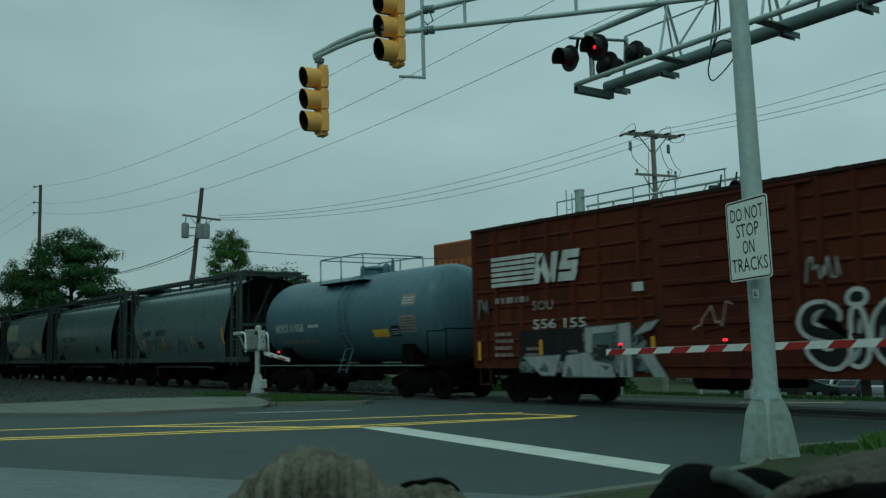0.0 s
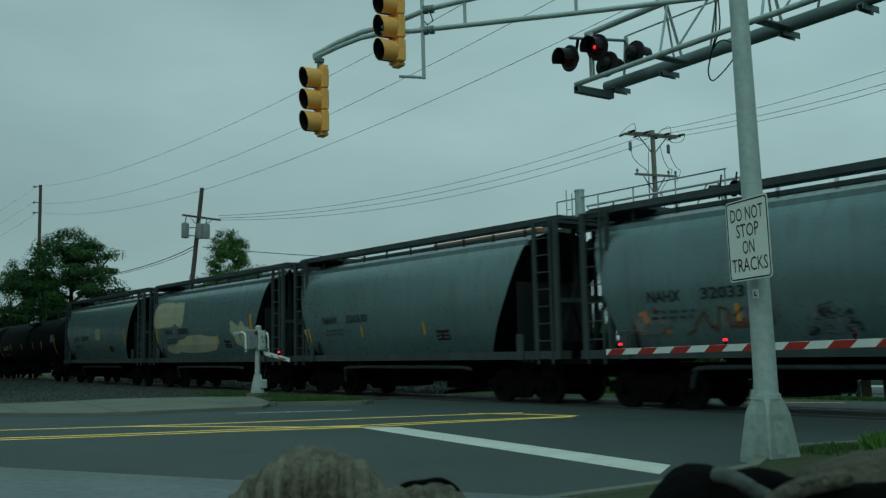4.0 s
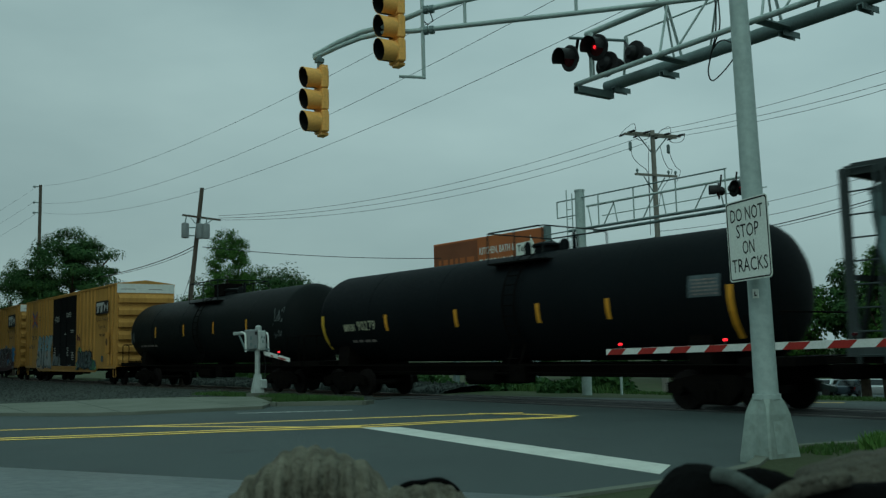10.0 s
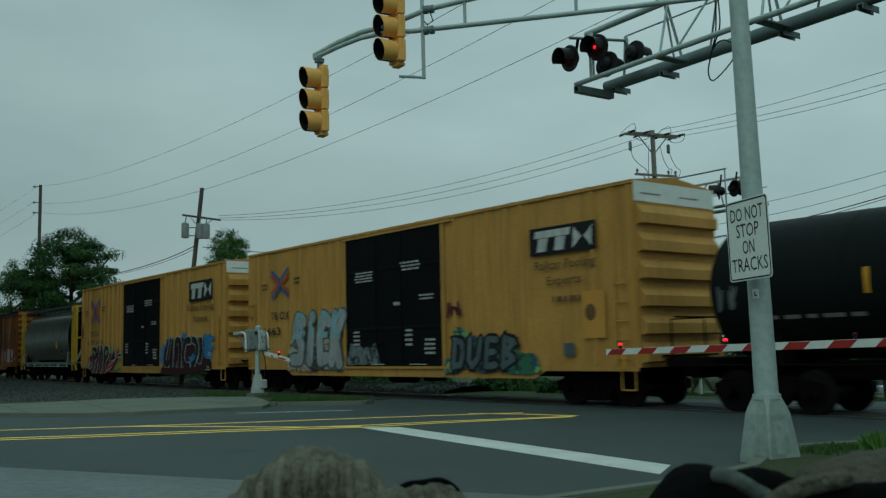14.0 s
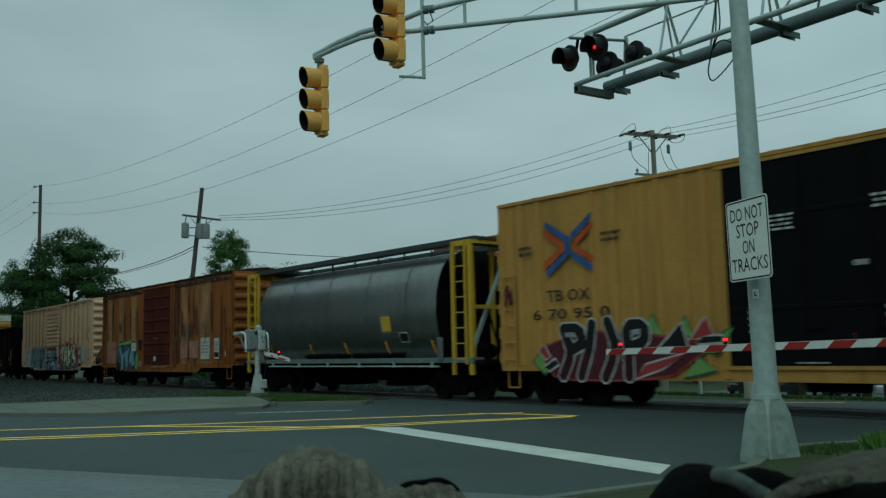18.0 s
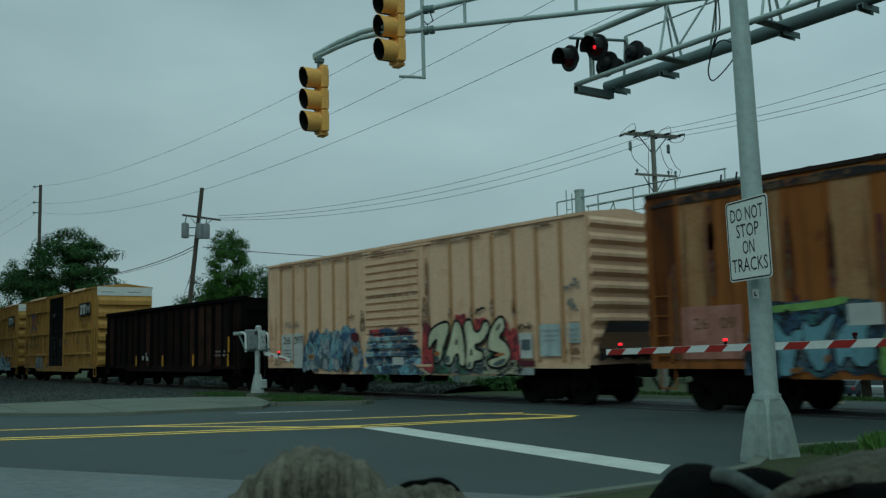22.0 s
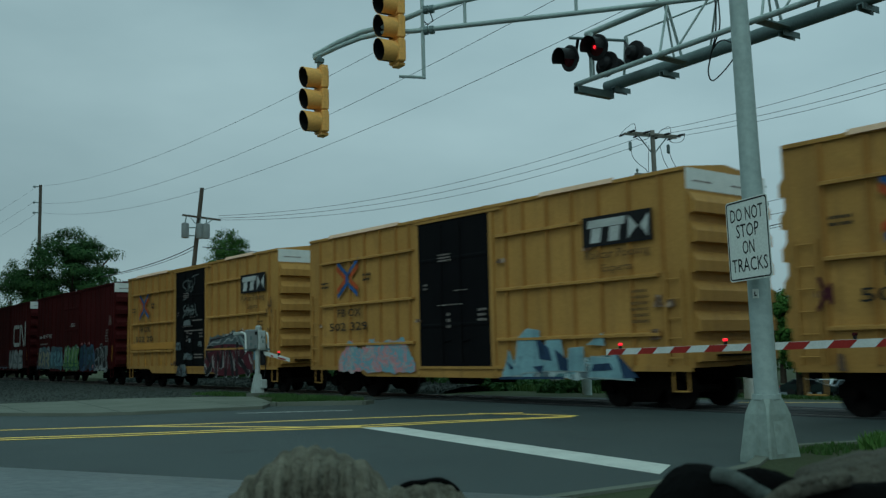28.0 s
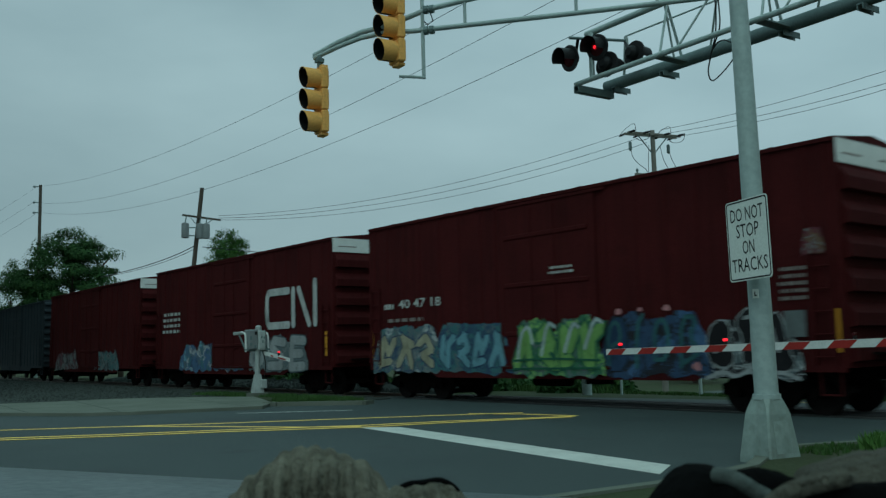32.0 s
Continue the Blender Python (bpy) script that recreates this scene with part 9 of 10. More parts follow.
spray_field(c, -5.5, -2.45, 0.7, 2.2, ("teal", "slate", "black", "teal", "navy"), "black", on, 41, 0.01, 3.2, rag=0.2)
T1 = (c, -5.5, -2.45, 0.7, 2.2)
shapes(*T1, [[(0.1, 0.93), (0.5, 0.96), (0.75, 1.02), (0.7, 0.9), (0.4, 0.86), (0.12, 0.84)], [(0.88, 0.05), (1.0, 0.1), (1.02, 0.6), (0.92, 0.55)]], on, "green", None, 0.018, 0.03, 1)
shapes(*T1, [[(0.12, 0.8), (0.22, 0.82), (0.32, 0.5), (0.36, 0.62), (0.44, 0.62), (0.36, 0.3), (0.34, 0.05), (0.24, 0.05), (0.26, 0.35)], [(0.42, 0.78), (0.5, 0.6), (0.66, 0.86), (0.6, 0.6), (0.56, 0.5), (0.6, 0.3), (0.52, 0.06), (0.44, 0.3)], [(0.62, 0.5), (0.74, 0.75), (0.92, 0.78), (0.8, 0.55), (0.9, 0.3), (0.78, 0.12), (0.7, 0.34), (0.64, 0.1)]], on, "sky", "black", 0.022, 0.04, 1)
shapes(*T1, [[(0.03, 0.1), (0.1, 0.4), (0.2, 0.2), (0.14, 0.04)], [(0.3, 0.9), (0.36, 0.86), (0.34, 0.74)], [(0.64, 0.92), (0.72, 0.8), (0.68, 0.7)]], on, "black", None, 0.03, 0.03, 1)
shapes(*T1, [[(0.32, 0.08), (0.4, 0.08), (0.42, 0.16), (0.33, 0.15)], [(0.55, 0.2), (0.6, 0.24), (0.6, 0.32), (0.56, 0.3)]], on, "ochre", None, 0.032, 0.03, 1)
rect(c, -2.4, -1.95, 0.95, 1.2, M_MARK_DIM, on, 0.008)
rect(c, -2.42, -1.95, 1.7, 2.2, PAINT["black"], on, 0.008, "dark_patch")
strokes(c, 0, 1, 0, 1, [[(2.08, 1.62), (1.86, 2.5), (2.3, 2.0), (2.36, 2.3)], [(2.7, 2.7), (2.85, 1.9), (3.1, 1.75), (3.15, 2.5), (3.5, 2.55), (3.7, 2.3), (3.66, 1.75)], [(5.5, 2.66), (5.3, 2.78), (5.02, 2.7), (4.95, 2.5), (5.1, 2.4), (5.4, 2.3), (5.5, 2.1), (5.3, 1.95)]], on, "grey", 0.026, 0.03)
bars(c, -0.6, 1.2, 0.9, 1.02, 1, M_MARK_DIM, flat_side(-HW - 0.1), 44)
bars(c, -0.4, 0.4, 2.2, 2.26, 1, M_MARK_DIM, flat_side(-HW - 0.1), 45)
rg = random.Random(71)
for i in range(16):
    x, z = rg.choice([-7.0, -6.2, -5.4, -4.5, -3.6, -2.7, 1.9, 2.74, 3.5, 4.1, 4.7, 5.84, 6.82]) + rg.uniform(-0.1, 0.25), rg.choice((0.9, 1.2, 2.2, 2.6, 3.2))
    spray_field(c, x, x + rg.uniform(0.1, 0.35), z, min(4.45, z + rg.uniform(0.5, 1.7)), ("rust", "brown", "rust", "maroon"), "maroon", flat_side(-HW - 0.045), 300 + i, 0.0, 5.0, "rust_stain")
# ragged black, rust and brown bands along the eave, left and right of the door
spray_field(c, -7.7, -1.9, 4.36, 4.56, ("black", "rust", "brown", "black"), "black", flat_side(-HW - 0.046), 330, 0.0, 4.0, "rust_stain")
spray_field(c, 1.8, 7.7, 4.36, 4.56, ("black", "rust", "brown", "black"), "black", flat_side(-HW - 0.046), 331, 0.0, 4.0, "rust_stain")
rect(c, -6.95, -5.5, 1.1, 2.18, M_PINK_WORN, on, 0.006, "pink_patch")
lettering(c, "26", -6.65, 1.7, 0.24, M_MARK_BROWN, on, 0.36, 0.012)
lettering(c, "09", -6.02, 1.7, 0.24, M_MARK_BROWN, on, 0.36, 0.012)
for x, w_, z0_, z1_ in ((1.95, 0.1, 1.5, 3.9), (2.2, 0.16, 2.4, 4.2), (2.8, 0.1, 2.2, 3.6), (3.5, 0.12, 1.0, 3.0), (4.1, 0.09, 2.4, 4.2), (5.84, 0.14, 2.3, 4.0), (6.8, 0.12, 1.2, 3.9), (-7.3, 0.3, 0.8, 3.2), (-6.2, 0.12, 2.3, 4.0), (-4.5, 0.14, 2.3, 3.9), (-3.6, 0.1, 2.2, 4.1), (-2.7, 0.16, 2.2, 3.7)):
    spray_field(c, x, x + w_, z0_, z1_, ("rust", "brown", "rust", "maroon"), "rust", flat_side(-HW - 0.045), int(400 + 10 * x), 0.0, 5.0, "rust_stain", 0.6)
for x0_, x1_ in ((2.72, 3.5), (3.7, 4.6)):
    rect(c, x0_, x1_, 1.3, 2.0, M_PINK_WORN, on, 0.004, "pink_panel")
rect(c, 4.9, 5.78, 1.24, 2.12, M_MARK_W, on)
bars(c, 4.98, 5.7, 1.5, 2.02, 4, M_MARK_DIM, on, 9, 0.012)
rect(c, 6.22, 6.7, 1.25, 2.08, M_MARK_W, on)
rect(c, 6.25, 6.67, 1.33, 1.52, PAINT["black"], on, 0.012)
bars(c, 6.27, 6.65, 1.6, 2.0, 4, M_MARK_DIM, on, 8, 0.012)
rect(c, 7.12, 7.35, 1.36, 1.56, M_MARK_W, on)
rect(c, -3.3, -2.65, 1.68, 2.07, M_MARK_W, on, 0.03)
rect(c, -0.3, 0.0, 1.2, 1.4, M_MARK_W, flat_side(-HW - 0.1))

# tan boxcar
c, L, on = boxcar("faded tan boxcar with rust streaks and bright graffiti", -84.3, -68.7, 4.6, 0.78, (M_TAN, M_TAN, M_TAN, M_TAN), [-6.86, -5.98, -5.13, -4.22, -3.34, -2.5, 2.75, 3.65, 4.49, 5.32, 6.16, 7.0], (-1.4, 1.4), door_ribs=13, post_w=0.055, post_d=0.06, rib_d=0.07, post_m=M_TAN_POST, step_m=M_UNDER)
lettering(c, "FG LK", -6.45, 2.28, 0.22, M_MARK_DIM, on, 0.9, bold=0.01)
rect(c, -6.74, -5.95, 1.16, 2.06, M_MARK_W, on)
rect(c, -5.88, -5.25, 0.9, 2.08, M_MARK_W, on)
lettering(c, "26", -6.6, 1.72, 0.26, M_MARK_K, on, 0.5, 0.012)
lettering(c, "097", -5.82, 1.72, 0.26, M_MARK_K, on, 0.52, 0.012)
bars(c, -6.6, -6.1, 1.25, 1.6, 3, M_MARK_DIM, on, 5, 0.012)


def louvred(x, z, e):
    """The door's face with its ribs, for paint that runs over them."""
    step = (4.6 - 0.78 - 0.8) / 13
    d = z - (0.78 + 0.45 + step * (round((z - 1.23) / step - 0.5) + 0.5))
    k = 0.0 if z < 1.2 else min(1.0, max(0.0, (d + 0.13) / 0.035), max(0.0, (0.045 - d) / 0.02))
    return (x, -HW - 0.05 - 0.07 * max(0.0, k) - 0.004 - e, z)


spray_field(c, -5.3, -1.55, 0.74, 2.25, ("blue", "slate", "sky", "silver", "blue", "slate"), "navy", on, 51, 0.006, 4.5, rag=0.6)
for i in range(4):
    x = -5.15 + 0.8 * i
    scrawl(c, x, x + 0.85, 1.45, 2.0, on, ("navy", "sky", "navy", "blue")[i], 300 + i, 4, 0.045, 0.012)
    scrawl(c, x, x + 0.8, 0.8, 1.5, on, ("silver", "slate", "sky", "black")[i], 310 + i, 3, 0.05, 0.014)
    scrawl(c, x + 0.1, x + 0.8, 1.3, 1.9, on, ("ice", "silver", "ice", "silver")[i], 320 + i, 3, 0.03, 0.017)
shapes(c, -5.2, -1.7, 0.76, 2.05, [[(0.12, 0.32), (0.2, 0.28), (0.22, 0.06), (0.12, 0.08)], [(0.36, 0.34), (0.44, 0.36), (0.46, 0.05), (0.37, 0.08)], [(0.55, 0.3), (0.63, 0.36), (0.66, 0.05), (0.58, 0.04)], [(0.86, 0.42), (0.97, 0.38), (0.99, 0.04), (0.88, 0.02)]], on, "silver", "slate", 0.022, 0.03, 1)
shapes(c, -5.2, -1.7, 0.76, 2.05, [[(0.84, 0.98), (0.99, 0.95), (0.97, 0.72), (0.86, 0.75)]], on, "maroon", None, 0.02, soft=1)
shapes(c, -5.2, -1.7, 0.76, 2.05, [[(0.88, 0.66), (0.96, 0.62), (0.97, 0.45), (0.9, 0.44)], [(0.1, 0.44), (0.2, 0.45), (0.2, 0.36), (0.11, 0.35)]], on, "ochre", "tanpaint", 0.024, 0.03, 1)
spray_field(c, -1.42, 1.42, 0.95, 2.05, ("ice", "ice", "pale", "ice", "slate", "navy"), "navy", louvred, 52, 0.004, 2.2, rag=0.15, rows=44)
spray_field(c, -1.6, 1.5, 0.7, 1.02, ("ice", "slate", "sky", "navy"), "black", flat_side(-HW - 0.09), 57, 0.006, 2.4, rag=0.1)
for x0_, x1_, key in ((-1.2, -0.5, "red"), (0.25, 1.0, "maroon"), (-0.7, 0.2, "navy")):
    spray_field(c, x0_, x1_, 1.82, 2.12, (key, key, "maroon", key), key, louvred, 40 + int(x0_ * 9), 0.008, 3.0, rag=0.7, rows=14)
for x0_, x1_, z0_, z1_ in ((-1.0, -0.65, 1.35, 1.66), (0.75, 1.4, 1.25, 1.6), (-0.25, -0.05, 1.0, 1.3), (-1.35, -1.0, 1.0, 1.25)):
    spray_field(c, x0_, x1_, z0_, z1_, ("navy", "slate", "navy", "black"), "black", louvred, 61 + int(x0_ * 9), 0.009, 3.0, rag=0.4, rows=16)
rect(c, 0.1, 0.65, 1.0, 1.22, M_MARK_W, flat_side(-HW - 0.13))
# the large cream piece with its red and dark ground
spray_field(c, 1.5, 5.6, 0.7, 1.5, ("slate", "cream", "dkgreen", "grey", "cream", "black"), "black", on, 54, 0.006, 2.8, rag=0.4)
for x0_, x1_, z0_, z1_ in ((1.45, 1.95, 0.75, 2.35), (2.9, 3.5, 1.9, 2.4), (3.75, 4.35, 1.75, 2.3), (4.7, 5.15, 1.7, 2.15), (5.0, 5.55, 1.05, 1.95)):
    spray_field(c, x0_, x1_, z0_, z1_, ("red", "red", "maroon", "red"), "maroon", on, 71 + int(x0_ * 9), 0.007, 2.0, "red_patch", 0.8)
shapes(c, 1.65, 5.35, 0.8, 2.25, [
    [(0.03, 0.42), (0.05, 0.75), (0.14, 0.88), (0.29, 0.95), (0.27, 0.72), (0.21, 0.5), (0.18, 0.2), (0.09, 0.18), (0.14, 0.5), (0.15, 0.66), (0.09, 0.58)],
    [(0.22, 0.18), (0.31, 0.62), (0.36, 0.98), (0.43, 0.85), (0.46, 0.5), (0.47, 0.12), (0.41, 0.12), (0.40, 0.36), (0.35, 0.34), (0.30, 0.12)],
    [(0.46, 0.9), (0.54, 0.97), (0.57, 0.72), (0.64, 0.7), (0.7, 0.95), (0.75, 0.8), (0.66, 0.55), (0.57, 0.52), (0.58, 0.4), (0.67, 0.36), (0.65, 0.22), (0.56, 0.22), (0.55, 0.06), (0.47, 0.06), (0.5, 0.5)],
    [(0.71, 0.45), (0.78, 0.85), (0.88, 1.0), (0.91, 0.78), (0.82, 0.62), (0.92, 0.5), (0.96, 0.3), (0.88, 0.1), (0.74, 0.1), (0.72, 0.22), (0.84, 0.26), (0.85, 0.35), (0.77, 0.38)]], on, "ivory", "black", 0.016, 0.075)
shapes(c, 1.65, 5.35, 0.8, 2.25, [[(0.35, 0.5), (0.39, 0.5), (0.385, 0.68)], [(0.52, 0.3), (0.56, 0.3), (0.55, 0.48)], [(0.8, 0.7), (0.86, 0.8), (0.86, 0.9)]], on, "black", None, 0.028)
shapes(c, 1.65, 5.35, 0.8, 2.25, [[(0.1, 0.2), (0.17, 0.2), (0.16, 0.32), (0.11, 0.32)], [(0.24, 0.2), (0.29, 0.14), (0.3, 0.3), (0.26, 0.34)], [(0.48, 0.08), (0.54, 0.08), (0.53, 0.24)], [(0.75, 0.12), (0.87, 0.12), (0.93, 0.26), (0.84, 0.22)]], on, "slate", None, 0.026)
shapes(c, 1.65, 5.35, 0.8, 2.25, [[(0.1, 0.32), (0.17, 0.3), (0.18, 0.38), (0.12, 0.4)], [(0.8, 0.28), (0.9, 0.3), (0.9, 0.35), (0.8, 0.33)]], on, "orange", None, 0.028)
scrawl(c, 3.85, 4.2, 2.35, 2.5, on, "black", 77, 3, 0.03)
scrawl(c, 5.42, 5.98, 1.85, 2.05, on, "brown", 78, 5, 0.025)
scrawl(c, 7.15, 7.6, 2.75, 3.05, on, "grey", 79, 4, 0.025)
scrawl(c, 7.2, 7.55, 2.2, 2.55, on, "grey", 80, 4, 0.02)
scrawl(c, -2.4, -2.0, 2.45, 2.6, on, "brown", 81, 3, 0.02)
rect(c, 5.5, 5.98, 1.15, 1.78, M_MARK_W, on)
rect(c, 5.58, 5.92, 1.35, 1.62, PAINT["slate"], on, 0.01)
rect(c, 5.35, 6.05, 0.95, 1.1, PAINT["maroon"], on)
rect(c, 5.4, 6.0, 0.74, 0.92, PAINT["silver"], on)
for x0_, x1_, z0_ in ((6.25, 6.95, 1.2), (7.15, 7.6, 1.5)):
    rect(c, x0_, x1_, z0_, 1.97, PAINT["pale"], on, 0.006, "worn_panel")
    bars(c, x0_ + 0.04, x1_ - 0.08, 1.55, 1.9, 3, PAINT["silver"], on, 7, 0.012)
rng = random.Random(88)
STAINS = [(-1.72, -1.45, 2.0, 2.9), (1.45, 1.8, 2.0, 3.1), (1.66, 1.78, 2.9, 4.4), (-1.35, 1.35, 3.0, 3.09), (-1.3, 1.3, 4.26, 4.34), (-7.3, -6.9, 0.95, 1.3), (7.1, 7.55, 1.25, 1.45)]
STAINS += [(x - 0.06, x + 0.06, 2.2, 2.2 + rng.uniform(0.3, 0.6)) for x in (2.75, 3.65, 4.49, 5.32)]
STAINS += [(x, x + rng.uniform(0.6, 1.5), 4.37, 4.46) for x in (-7.0, -5.5, -4.0, -2.5, -1.0, 2.0, 3.4, 4.6, 6.0)]
for i, (x0_, x1_, z0_, z1_) in enumerate(STAINS):
    spray_field(c, x0_, x1_, z0_, z1_, ("ochre", "tanpaint", "brown", "ochre", "tanpaint"), "brown", flat_side(-HW - 0.12 if -1.36 < x0_ < 1.3 else -HW - 0.064), 56 + i, 0.002, 6.0, "rust_stain")
# lower end wall painted dark: soot together with the shade in its recesses
spray_field(c, -1.3, 1.3, 1.05, 2.0, ("black", "brown", "black", "black", "rust"), "black", lambda u, v, e: (L / 2 + 0.145 + e, u, v), 95, 0.002, 2.5, "soot_stain", 0.3)

# gondola
c, L = wagon("gondola", "dark rusty open gondola car with ribbed sides", "gondola car", -102.0, -86.2)
h = L / 2
for sy in (-1, 1):
    bm = bmesh.new()
    y0, y1 = sorted((sy * 1.42, sy * 1.47))
    box(bm, -h, h, y0, y1, 0.9, 3.5)
    side = part("side_wall", bm, M_GON, c)
    for x in [-7.75, -6.7, -5.05, -3.4, -1.7, 0.0, 1.75, 3.4, 5.1, 6.75, 7.8]:
        def gpost(b):
            prism(b, [(-0.13, 0), (-0.07, -0.11), (0.07, -0.11), (0.13, 0)], "z", 0.85, 3.5)
        part("side_post", cached("gon_post", gpost, M_GON_DK), M_GON_DK, side, m=pose(x, sy * 1.47, 0, 0, 0, 0 if sy < 0 else 180))
    xs_ = [-7.75, -6.7, -5.05, -3.4, -1.7, 0.0, 1.75, 3.4, 5.1, 6.75, 7.8]
    for k, (a, b_) in enumerate(zip(xs_, xs_[1:])):
        half = [(a + 0.14, b_ - 0.14)] if b_ - a < 1.2 else [(a + 0.14, (a + b_) / 2 - 0.06), ((a + b_) / 2 + 0.06, b_ - 0.14)]
        for j, (p0, p1) in enumerate(half):
            bm = bmesh.new()
            y0, y1 = sorted((sy * 1.468, sy * 1.482))
            box(bm, p0, p1, y0, y1, 1.0, 3.42)
            part("side_panel", bm, M_GON_RUST if (k, j) in ((7, 0), (7, 1), (8, 0), (6, 1), (0, 0), (3, 1)) else M_GON, side)
        if len(half) > 1:
            def stiffener(b):
                prism(b, [(-0.06, 0), (-0.035, -0.06), (0.035, -0.06), (0.06, 0)], "z", 0.9, 3.45)
            part("stiffener", cached("gon_stiff", stiffener, M_GON_DK), M_GON_DK, side, m=pose((a + b_) / 2, sy * 1.47, 0, 0, 0, 0 if sy < 0 else 180))
    bm = bmesh.new()
    y0, y1 = sorted((sy * 1.38, sy * 1.6))
    box(bm, -h - 0.05, h + 0.05, y0, y1, 3.48, 3.62, 0.01)
    part("top_chord", bm, M_GON_DK, c)
    bm = bmesh.new()
    prism(bm, [(-h, 1.0), (h, 1.0), (h, 0.85), (h - 2.8, 0.85), (h - 3.2, 0.72), (-h + 3.2, 0.72), (-h + 2.8, 0.85), (-h, 0.85)], "y", *sorted((sy * 1.475, sy * 1.55)))
    part("side_sill", bm, M_GON, c)
for sx in (-1, 1):
    bm = bmesh.new()
    x0, x1 = sorted((sx * (h - 0.06), sx * h))
    box(bm, x0, x1, -1.42, 1.42, 0.9, 3.55)
    e_ = part("end_wall", bm, M_GON_DK, c)
    for i in range(4):
        bm = bmesh.new()
        x0, x1 = sorted((sx * h, sx * (h + 0.1)))
        box(bm, x0, x1, -1.4, 1.4, 1.2 + 0.62 * i, 1.36 + 0.62 * i, 0.02)
        part("end_rib", bm, M_GON_DK, e_)
    ladder(c, sx * (h - 0.35), -1.62, 0.6, 2.6, 0.42, M_GON, "gonlad")
bm = bmesh.new()
box(bm, -h + 0.06, h - 0.06, -1.42, 1.42, 0.95, 1.05)
part("floor", bm, M_GON, c)
for x, w_, y_, z0_, z1_ in ((-2.3, 0.9, -0.9, 0.42, 0.8), (-0.6, 0.5, -1.0, 0.5, 0.85), (1.9, 0.7, 0.6, 0.45, 0.8)):
    bm = bmesh.new()
    rod(bm, (x - w_ / 2, y_, (z0_ + z1_) / 2), (x + w_ / 2, y_, (z0_ + z1_) / 2), (z1_ - z0_) / 2, 14)
    part("brake_reservoir", bm, M_UNDER, c)
bm = bmesh.new()
box(bm, -h + 0.4, h - 0.4, -0.3, 0.3, 0.5, 0.96)
part("centre_sill", bm, M_UNDER, c)
running_gear(c, L, 1.75)
on = flat_side(-1.56)
strips(c, on, [-3.55, -0.2, 3.2, 6.6], 0.96, 1.44, 0.13)
strips(c, flat_side(-1.59), [6.72], 1.5, 2.1, 0.12)
for x, z in ((-2.6, 1.4), (-2.95, 1.25), (-2.4, 1.2)):
    rect(c, x, x + 0.2, z, z + 0.18, M_MARK_W, flat_side(-1.49))
bars(c, 4.9, 6.2, 1.35, 1.65, 2, M_MARK_DIM, flat_side(-1.49), 6)

